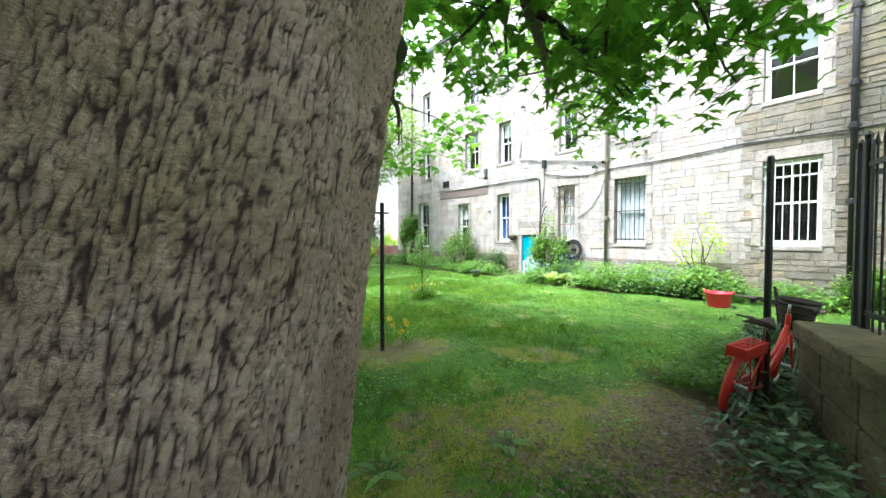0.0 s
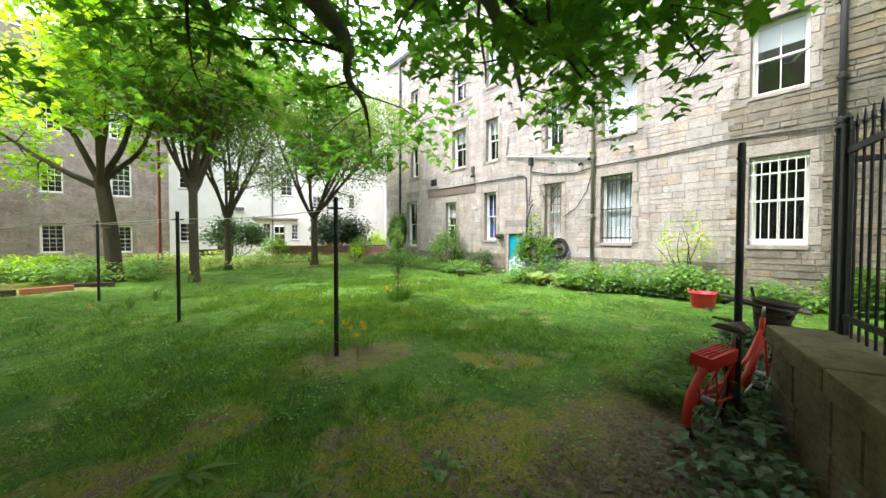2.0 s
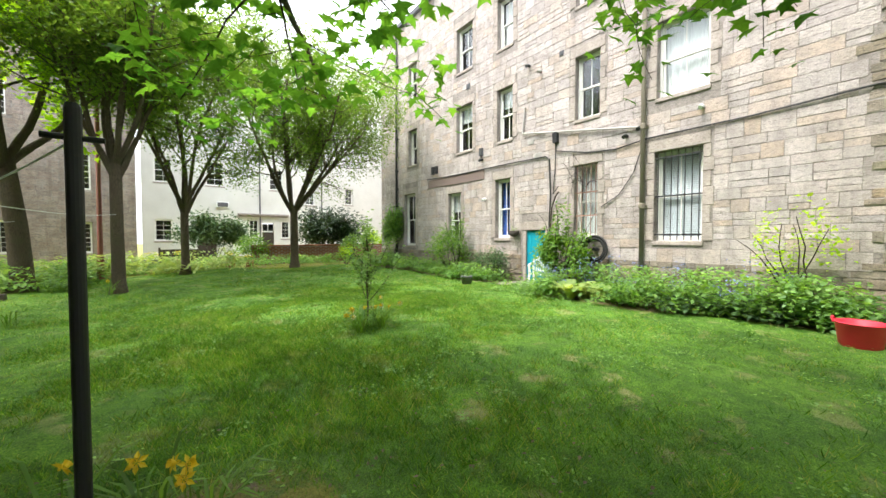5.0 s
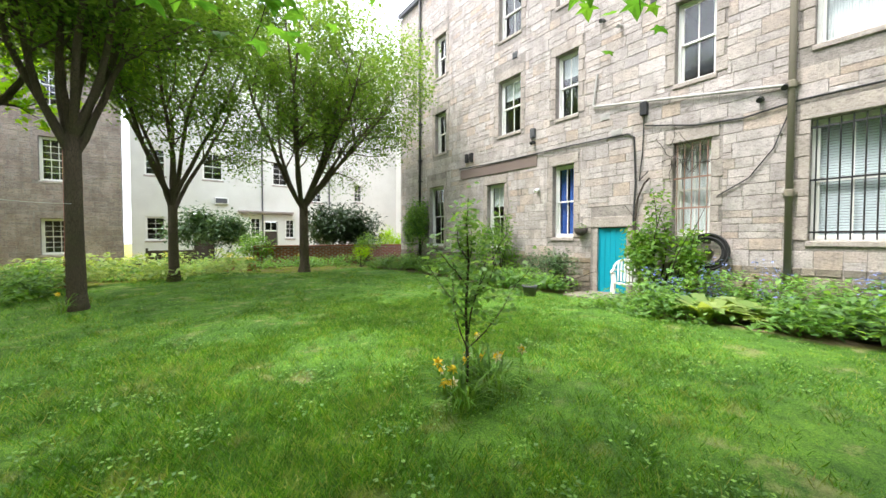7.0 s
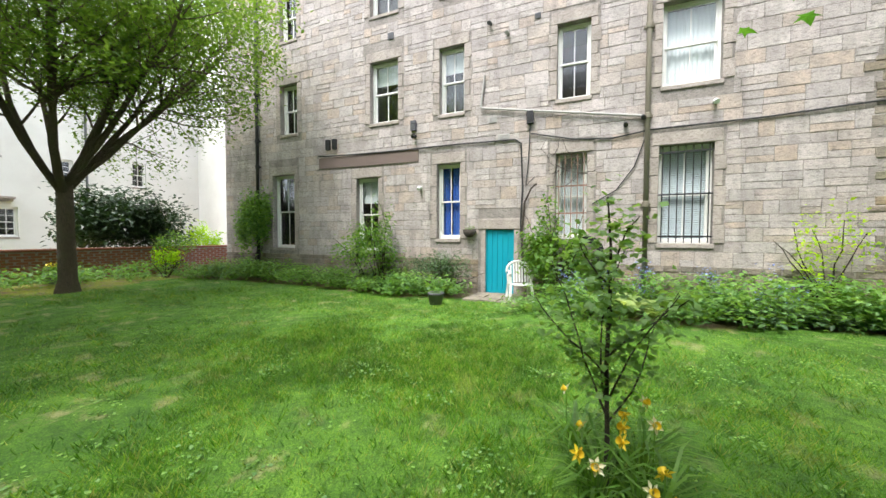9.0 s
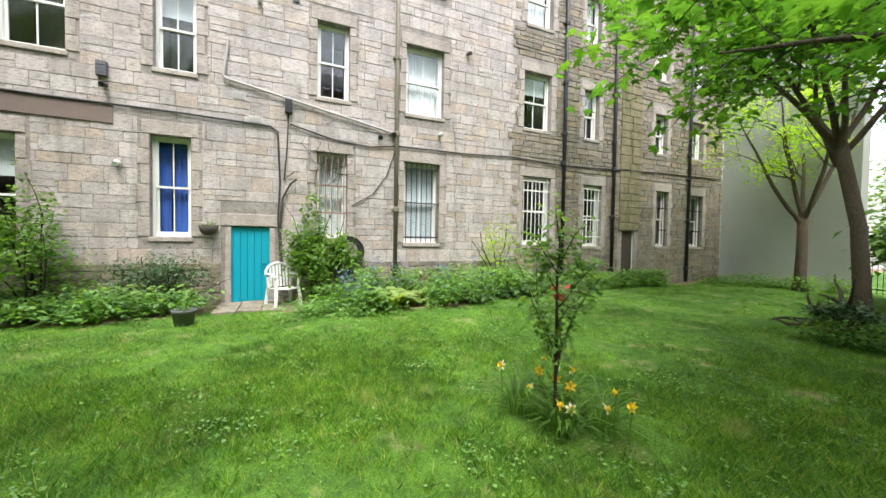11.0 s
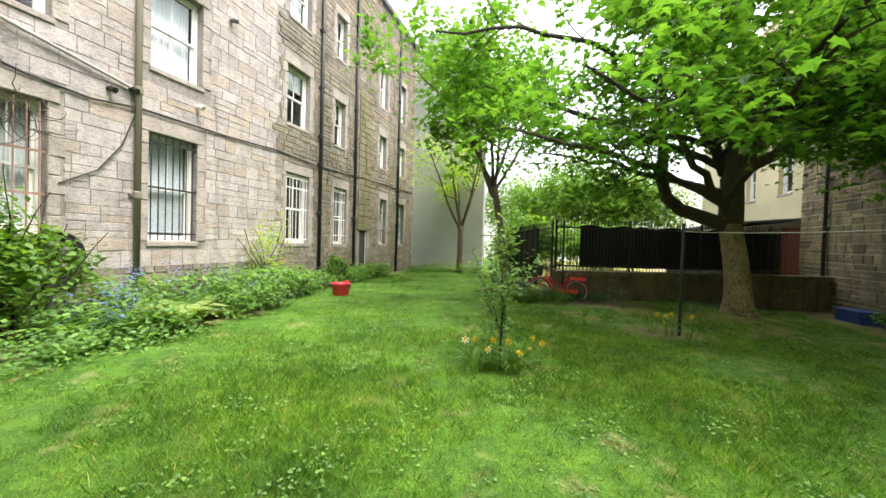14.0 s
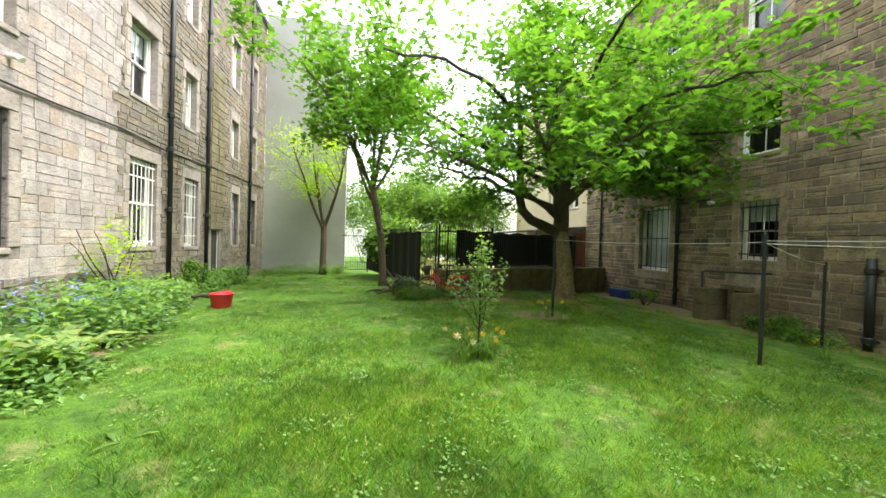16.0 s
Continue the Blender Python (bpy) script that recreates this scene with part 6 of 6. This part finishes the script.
        lo.append([bm.verts.new((0.13 + 0.28 * u, s * wd, 0.865 + 0.03 * (1 - u) * 0 + (0.0 if abs(s) > 0.9 else 0.045) + 0.012 * (2 * u - 1) ** 2)) for s in (-1, -0.55, 0, 0.55, 1)])
    for a, b in zip(lo, lo[1:]):
        for i in range(4):
            bm.faces.new((a[i], a[i + 1], b[i + 1], b[i]))
        bm.faces.new((a[0], b[0], b[4], a[4]))
    bm.faces.new(lo[0])
    bm.faces.new(lo[-1])
    part("saddle", bm, leather, ob, "dark brown padded saddle", True)
    for s in (-0.05, 0.05):
        bar("saddle_spring", [(0.17, s, 0.86), (0.22, s, 0.82), (0.27, s * 0.3, 0.84)], 0.006, chrome)
    bar("stem", [(0.84, 0, 0.88), (0.82, 0, 1.0)], 0.012, chrome)
    bar("handlebar", [(0.62, -0.22, 1.0), (0.74, -0.21, 1.02), (0.83, -0.1, 1.0), (0.85, 0, 0.99), (0.83, 0.1, 1.0), (0.74, 0.21, 1.02), (0.62, 0.22, 1.0)], 0.011, iron)
    for s in (-0.22, 0.22):
        bar("grip", [(0.6, s, 1.0), (0.72, s * 0.97, 1.015)], 0.017, rubber)
    rack = new("rear_rack")
    rack.parent = ob
    for s in (-0.045, -0.015, 0.015, 0.045):
        bar("rack_rod", [(-0.24, s, 0.73), (0.2, s, 0.73)], 0.006, bike_red, rack)
    for x0 in (-0.24, -0.02, 0.2):
        bar("rack_rod", [(x0, -0.065, 0.73), (x0, 0.065, 0.73)], 0.007, bike_red, rack)
    bm = bmesh.new()
    for a in ((-0.25, 0.2, -0.07, -0.058), (-0.25, 0.2, 0.058, 0.07)):
        box(bm, a[0], a[1], a[2], a[3], 0.64, 0.74)
    box(bm, -0.26, -0.245, -0.07, 0.07, 0.66, 0.74)
    part("rack_side", bm, bike_red, rack)
    for s in (-0.07, 0.07):
        bar("rack_stay", [(-0.16, s, 0.66), (0.0, s * 0.9, R)], 0.006, bike_red, rack)
    bm = bmesh.new()
    lathe(bm, [(0.0, 0.0), (0.085, 0.0), (0.11, 0.12), (0.145, 0.3), (0.135, 0.3), (0.1, 0.12), (0.075, 0.015), (0.0, 0.015)], 26, Matrix.Translation((1.08, 0, 0.72)) @ Matrix.Diagonal((0.95, 1.15, 1.0, 1)))
    basket = part("basket", bm, wicker, ob, "weathered dark wicker basket", True)
    for z, q in ((0.04, 0.095), (0.09, 0.106), (0.14, 0.116), (0.19, 0.126), (0.24, 0.135), (0.3, 0.146)):
        bm = bmesh.new()
        tube(bm, [(1.08 + q * 0.95 * math.cos(2 * math.pi * i / 26), q * 1.15 * math.sin(2 * math.pi * i / 26), 0.72 + z) for i in range(27)], 0.006, 6, False)
        part("woven_band", bm, wicker, basket)
    bar("crank", [(0.42, -0.06, 0.28), (0.42, 0.06, 0.28)], 0.03, chrome)
    bm = bmesh.new()
    tube(bm, [(0.42, 0.045, 0.28), (0.42, 0.055, 0.28)], 0.085, 20)
    part("chainring", bm, chrome, ob)
    bm = bmesh.new()
    for v in box(bm, -0.04, 0.5, 0.058, 0.075, 0.24, 0.37):
        v.co.z = 0.3 + (v.co.z - 0.3) * (1.0 if v.co.x > 0.2 else 0.7)
    part("chain_guard", bm, bike_red, ob)
    for s, a in ((-0.09, 0.7), (0.09, 0.7 + math.pi)):
        p = (0.42 + 0.16 * math.cos(a), s, 0.28 + 0.16 * math.sin(a))
        bar("crank_arm", [(0.42, s * 0.8, 0.28), p], 0.009, chrome)
        bm = bmesh.new()
        box(bm, p[0] - 0.045, p[0] + 0.045, s - 0.03 + s * 0.5, s + 0.03 + s * 0.5, p[2] - 0.012, p[2] + 0.012)
        part("pedal", bm, rubber, ob)


bicycle()


# ---- white garden chair ----
def garden_chair():
    ob = thing("garden_chair", "white moulded plastic garden chair by the door", "chair", pose(11.72, 9.12, gz(11.7, 9.1), 0, 0, -68))
    for sx in (-1, 1):
        for y0, y1, h in ((-0.25, -0.2, 0.66), (0.26, 0.2, 0.62)):
            bm = bmesh.new()
            pts = [(sx * 0.27, y0, 0.0), (sx * 0.25, y0 * 0.95 + y1 * 0.05, 0.22), (sx * 0.235, y1, 0.42), (sx * 0.25, y1, h)]
            for a, b in zip(pts, pts[1:]):
                lo = [bm.verts.new((a[0] + dx, a[1] + dy, a[2])) for dx, dy in ((-0.028, -0.022), (0.028, -0.022), (0.028, 0.022), (-0.028, 0.022))]
                hi = [bm.verts.new((b[0] + dx, b[1] + dy, b[2])) for dx, dy in ((-0.028, -0.022), (0.028, -0.022), (0.028, 0.022), (-0.028, 0.022))]
                for i in range(4):
                    bm.faces.new((lo[i], lo[(i + 1) % 4], hi[(i + 1) % 4], hi[i]))
                bm.faces.new(lo[::-1])
                bm.faces.new(hi)
            part("leg", bm, plastic_white, ob)
        bm = bmesh.new()
        n = 10
        top = [(sx * (0.26 - 0.03 * (i / n) ** 2), -0.24 + 0.5 * i / n, 0.64 + 0.035 * math.sin(math.pi * i / n) + 0.03 * i / n) for i in range(n + 1)]
        tube(bm, top, [0.03] * (n + 1), 8)
        part("armrest", bm, plastic_white, ob, smooth=True)
    bm = bmesh.new()
    g = [[bm.verts.new((-0.24 + 0.48 * i / 10, -0.24 + 0.46 * j / 8, 0.42 - 0.022 * math.sin(math.pi * i / 10) - 0.02 * (j / 8))) for i in range(11)] for j in range(9)]
    g2 = [[bm.verts.new((v.co.x, v.co.y, v.co.z - 0.02)) for v in row] for row in g]
    for s in (g, g2):
        for a, b in zip(s, s[1:]):
            for i in range(10):
                bm.faces.new((a[i], a[i + 1], b[i + 1], b[i]))
    for i in range(10):
        for j in (0, 8):
            bm.faces.new((g[j][i], g[j][i + 1], g2[j][i + 1], g2[j][i]))
    for j in range(8):
        for i in (0, 10):
            bm.faces.new((g[j][i], g[j + 1][i], g2[j + 1][i], g2[j][i]))
    part("seat", bm, plastic_white, ob, smooth=False)
    bm = bmesh.new()
    arch = [(0.27 * math.cos(a), 0.22 + 0.09 * (0.45 + 0.5 * math.sin(a)), 0.64 + 0.27 * max(0, math.sin(a)) ** 0.8) for a in np.linspace(0, math.pi, 17)]
    tube(bm, arch, 0.028, 8)
    part("back_rim", bm, plastic_white, ob, smooth=True)
    for k in range(6):
        x = -0.17 + 0.068 * k
        top = 0.64 + 0.27 * math.sqrt(max(0, 1 - (x / 0.27) ** 2)) ** 0.8
        bm = bmesh.new()
        for v in box(bm, x - 0.02, x + 0.02, 0.215, 0.23, 0.41, top - 0.01):
            v.co.y += 0.085 * (v.co.z - 0.41) / 0.5
        part("back_slat", bm, plastic_white, ob)


garden_chair()
tub = thing("plastic_tub", "pinkish red plastic trug standing on the grass", "tub", pose(10.28, 2.85, gz(10.28, 2.85)))
bm = bmesh.new()
lathe(bm, [(0.0, 0.0), (0.185, 0.0), (0.2, 0.02), (0.24, 0.3), (0.255, 0.31), (0.25, 0.325), (0.23, 0.31), (0.185, 0.025), (0.0, 0.02)], 32)
part("bowl", bm, plastic_red, tub, smooth=True)
for s in (-1, 1):
    bm = bmesh.new()
    tube(bm, [(-0.08, s * 0.235, 0.3), (-0.05, s * 0.26, 0.36), (0.05, s * 0.26, 0.36), (0.08, s * 0.235, 0.3)], 0.013, 8)
    part("handle", bm, plastic_red, tub)
pot = thing("flower_pot", "grey-green glazed pot at the border edge", "pot", pose(10.15, 10.55, gz(10.1, 10.5)))
bm = bmesh.new()
lathe(bm, [(0.0, 0), (0.13, 0), (0.16, 0.2), (0.175, 0.21), (0.175, 0.25), (0.155, 0.25), (0.14, 0.2), (0.0, 0.19)], 24)
part("pot", bm, zinc, pot, smooth=True)
tagged(scatter("plant", np.random.default_rng(5).normal(0, 0.07, (70, 3)) * np.array([1, 1, 0.5]) + np.array([0, 0, 0.28]), 0.06, shrub_leaf, parent=pot), kind="stuff")
log = thing("fallen_branch", "dead weathered branch lying by the border", "branch", pose(10.95, 2.1, gz(11, 2.1) + 0.12))
for pts, rad in (([(0, 0.6, 0.12), (0, 0.2, 0.1), (0.05, -0.3, 0.0), (0.0, -0.8, -0.05)], [0.03, 0.05, 0.055, 0.045]), ([(0.03, -0.2, 0.05), (-0.15, -0.35, 0.08), (-0.3, -0.4, -0.1)], [0.03, 0.025, 0.015])):
    bm = bmesh.new()
    tube(bm, pts, rad, 8)
    part("branch", bm, dark_wood, log)
stump = thing("dead_stump", "uprooted dead stump with bare curling roots", "stump", pose(6.35, 0.55, gz(6.3, 0.5)))
r = np.random.default_rng(160)
for k in range(9):
    p, q = limb(r, (r.normal(0, 0.12), r.normal(0, 0.12), 0.1), (r.normal(0.1, 0.7), r.normal(0.2, 0.6), r.uniform(0.1, 0.8)), r.uniform(0.6, 1.3), 0.06, 0.012, 8, 0.25, 0.02)
    bm = bmesh.new()
    tube(bm, p, q, 7)
    part("root", bm, twig_bark if k % 2 else smooth_bark, stump)
trough = thing("planter", "rust-red planter half hidden by the shrub", "planter", pose(6.1, 0.85, gz(6.1, 0.85)))
bm = bmesh.new()
lathe(bm, [(0.0, 0), (0.2, 0), (0.26, 0.3), (0.28, 0.32), (0.25, 0.32), (0.2, 0.25), (0.0, 0.25)], 24)
part("pot", bm, terracotta, trough, smooth=True)

# ---- north end ----
bw = thing("brick_wall", "low red-brown brick retaining wall in the border", "wall", pose(6.2, 21.9, gz(9, 22) - 0.05), kind="structure")
bm = bmesh.new()
box(bm, 0, 7.5, 0.02, 0.22, -0.2, 0.92)
part("wall_core", bm, mortar_a, bw)
bm = bmesh.new()
box(bm, -0.02, 7.52, -0.03, 0.26, 0.925, 1.0)
part("coping", bevelled(bm, 0.01), red_brick, bw)
bm = bmesh.new()
box(bm, 0, 0.215, 0.0, 0.03, 0, 0.065)
brick_mesh = mesh_of("brick", bm, red_brick)
for j in range(11):
    for i in range(27 if j % 2 else 26):
        if len(bw.children) < 298:
            b = new("brick", brick_mesh)
            b.parent = bw
            b.matrix_basis = pose(min(7.28, max(0.0, 0.28 * i - (0.14 if j % 2 else 0))), 0, 0.02 + 0.08 * j)
pole = thing("metal_pole", "tall red-brown painted metal pole by the border", "pole", pose(1.16, 19.25, gz(1.2, 19.2)))
bm = bmesh.new()
tube(bm, [(0, 0, -0.1), (0, 0, 0.8), (0, 0, 0.85), (0, 0, 7.5)], [0.1, 0.1, 0.075, 0.06], 14)
part("shaft", bm, rust_paint, pole, smooth=True)
bm = bmesh.new()
lathe(bm, [(0.06, 7.4), (0.12, 7.5), (0.0, 7.62)], 12)
part("cap", bm, rust_paint, pole)
for k, (x, y, s, mat) in enumerate(((5.2, 21.0, 0.22, terracotta), (3.4, 21.4, 0.26, terracotta), (5.9, 20.6, 0.18, terracotta), (2.4, 22.5, 0.25, zinc), (7.9, 21.0, 0.2, zinc))):
    ob = thing("flower_pot", "garden pot with flowers in the north border", "pot", pose(x, y, gz(x, y)), group="north border pots")
    bm = bmesh.new()
    lathe(bm, [(0, 0), (s * 0.75, 0), (s, s * 1.4), (s * 1.08, s * 1.42), (s * 1.08, s * 1.65), (s * 0.95, s * 1.65), (s * 0.85, s * 1.4), (0, s * 1.35)], 20)
    part("pot", bm, mat, ob, smooth=True)
    q = np.random.default_rng(170 + k)
    tagged(scatter("plant", q.normal(0, s * 0.5, (160, 3)) * np.array([1, 1, 0.7]) + np.array([0, 0, s * 2.1]), 0.09, shrub_leaf, parent=ob, r=q), kind="stuff")
    tagged(scatter("blossom", q.normal(0, s * 0.5, (50, 3)) * np.array([1, 1, 0.4]) + np.array([0, 0, s * 2.7]), 0.07, petal_yellow, parent=ob, r=q), kind="stuff")
bench = thing("raised_planter", "weathered timber raised planter box", "planter", pose(2.6, 23.6, gz(2.6, 23.6)))
for k in range(4):
    bm = bmesh.new()
    box(bm, 0, 1.7, 0, 0.04, 0.03 + 0.2 * k, 0.21 + 0.2 * k)
    part("plank", bevelled(bm, 0.006), wicker, bench)
for x in (0.0, 1.62):
    bm = bmesh.new()
    box(bm, x, x + 0.08, 0.045, 0.125, -0.05, 0.9)
    part("post", bm, wicker, bench)
bm = bmesh.new()
box(bm, 0.02, 1.68, 0.045, 0.8, 0.0, 0.7)
part("soil_fill", bm, dark_wood, bench)
for k, (x, y, a) in enumerate(((-1.2, 14.3, 20), (-0.4, 14.9, -8), (-2.2, 14.0, 5))):
    ob = thing("timber_edging", "old timber edging at the border", "timber", pose(x, y, gz(x, y), 0, 0, a))
    bm = bmesh.new()
    box(bm, -0.5, 0.5, -0.06, 0.06, -0.02, 0.14)
    part("beam", bevelled(bm, 0.015), (terracotta, dark_wood, wicker)[k], ob)
ac = thing("wall_unit", "small white ventilation unit on the white wall", "vent", pose(5.6, 32.0, 3.5))
bm = bmesh.new()
box(bm, 0, 0.75, -0.22, 0.0, 0, 0.42)
part("case", bevelled(bm, 0.02), plastic_white, ac)
bm = bmesh.new()
box(bm, 0.06, 0.69, -0.235, -0.22, 0.06, 0.36)
part("grille", bm, zinc, ac)
canopy = thing("door_canopy", "moulded canopy above the white house door", "canopy", pose(6.9, 32.0, 3.0))
bm = bmesh.new()
box(bm, 0, 3.4, -0.4, 0, 0.05, 0.16)
box(bm, 0.05, 3.35, -0.3, 0, -0.05, 0.05)
part("slab", bevelled(bm, 0.01), dressed, canopy)
for k in range(2):
    downp = thing("downpipe", "grey downpipe on the white house", "pipe", pose((8.35, 12.9)[k], 32.0, 0))
    bm = bmesh.new()
    tube(bm, [(0, -0.08, 0), (0, -0.08, 11)], 0.05, 10)
    part("pipe", bm, zinc, downp)


# ---- clothes lines ----
def line(a, b, sag=0.05):
    a, b = Vector(a), Vector(b)
    bm = bmesh.new()
    n = 12
    tube(bm, [(b - a) * (i / n) - Vector((0, 0, sag * 4 * (i / n) * (1 - i / n))) for i in range(n + 1)], 0.005, 5)
    ob = new("clothes_line", mesh_of("clothes_line", bm, rope))
    ob.location = a
    tagged(ob, "pale clothes line strung between posts", "clothes line", "clothes lines")


line((1.45, 7.72, 1.74), (-2.05, 6.15, 1.4))
line((1.45, 7.72, 1.76), (2.05, 14.2, 1.95), 0.08)
line((0.08, 11.55, 1.72), (-0.1, 16.4, 1.8))
line((0.08, 11.55, 1.75), (1.45, 7.72, 1.72))
line((2.86, 4.33, 1.75), (1.45, 7.72, 1.74))

# ---- grass ----
gr = np.random.default_rng(200)
n = 460000
pick = gr.random(n)
spots = np.array([(2.4, 2.3), (4.0, 4.2), (4.6, 6.6), (5.4, 8.3), (6.2, 9.0), (4.0, 7.6), (6.8, 9.6), (5.2, 9.4)])
c = spots[gr.integers(0, len(spots), n)]
px = np.where(pick < 0.42, gr.uniform(-2.5, 12, n), c[:, 0] + gr.normal(0, 1.9, n))
py = np.where(pick < 0.42, gr.uniform(-5.5, 19.5, n), c[:, 1] + gr.normal(0, 1.6, n))


def in_lawn(x, y):
    return (x < bed_edge(y) + 0.15) & (y > 0.4 * (x - 4.85) + 0.85) & (x > -2.6) & (y < 19.6) | (x > 6.6) & (y > -6.5) & (y < 19.6) & (x < bed_edge(y))


keep = in_lawn(px, py) & (gr.random(n) > 0.95 * bare_at(px, py)) & (gr.random(n) > 1.3 * earth_at(px, py)) & (np.hypot(px - 0.62, py - 0.92) > 0.36)
px, py = px[keep], py[keep]
swell = 0.5 + 0.5 * np.sin(0.9 * px + 1.3 * np.sin(0.8 * py)) + 0.35 * np.sin(2.3 * py + px) + 0.3 * np.sin(3.7 * px - 2.9 * py)
tall = (0.028 + 0.024 * np.clip(swell, 0, 1.4)) * np.where(py < 4, 0.75, 1.0)
tufts = 5200
tuft = gr.integers(0, len(px), tufts)
ex = np.repeat(px[tuft], 16) + gr.normal(0, 0.05, tufts * 16)
ey = np.repeat(py[tuft], 16) + gr.normal(0, 0.05, tufts * 16)
px, py = np.concatenate([px, ex]), np.concatenate([py, ey])
tall = np.concatenate([tall, np.repeat(gr.uniform(0.05, 0.1, tufts), 16)])
wide = np.where(np.arange(len(px)) % 2, 0.0055, 0.004) / tall
lawn = scatter("grass", np.stack([px, py, ground_z(px, py) - 0.006], 1), tall, grass_leaf, "blade", spread=1.25, width=wide[:, None, None], upright=True, r=gr)
tagged(lawn, "short lush lawn grass with straw-coloured patches", "grass", kind="stuff")
cx, cy = gr.uniform(-1.5, 10.5, 420), gr.uniform(1.5, 14, 420)
ok = in_lawn(cx, cy)
cx, cy = np.repeat(cx[ok], 26), np.repeat(cy[ok], 26)
wx, wy = cx + gr.normal(0, 0.09, len(cx)), cy + gr.normal(0, 0.09, len(cx))
clover = scatter("lawn_weeds", np.stack([wx, wy, ground_z(wx, wy) + gr.uniform(0.015, 0.05, len(wx))], 1), 0.03, border_leaf, "oval", 0.0, 0.4, width=1.5, r=gr)
tagged(clover, "small round weed leaves growing among the grass", "weeds", kind="stuff")
fx, fy = gr.uniform(-1.5, 6.5, 900), gr.uniform(0.8, 5.5, 900)
ok = in_lawn(fx, fy)
fallen = scatter("fallen_leaves", np.stack([fx[ok], fy[ok], ground_z(fx[ok], fy[ok]) + 0.025], 1), 0.035, dead_leaf, droop=0.0, spread=0.25, r=gr)
tagged(fallen, "dry brown leaf scraps lying on the lawn", "leaf litter", kind="stuff")


# ---- stones of the house walls ----
masonry(a_wall, A_BLOCKS, 0.009, stone_a, stone_a1, lambda b: 6.5 < b[0] < 15.5 and b[2] < 3.6, np.random.default_rng(41), 0.005, 0.006)
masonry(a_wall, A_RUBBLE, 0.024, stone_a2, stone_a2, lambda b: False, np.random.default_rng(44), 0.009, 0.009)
masonry(b_wall, B_BLOCKS, 0.018, stone_b, stone_b1, lambda b: 3.0 < b[0] < 11.0 and b[2] < 2.6, np.random.default_rng(42), 0.01, 0.012)
masonry(c_wall, C_BLOCKS, 0.012, stone_c, stone_c, lambda b: False, np.random.default_rng(43), 0.003, 0.01)
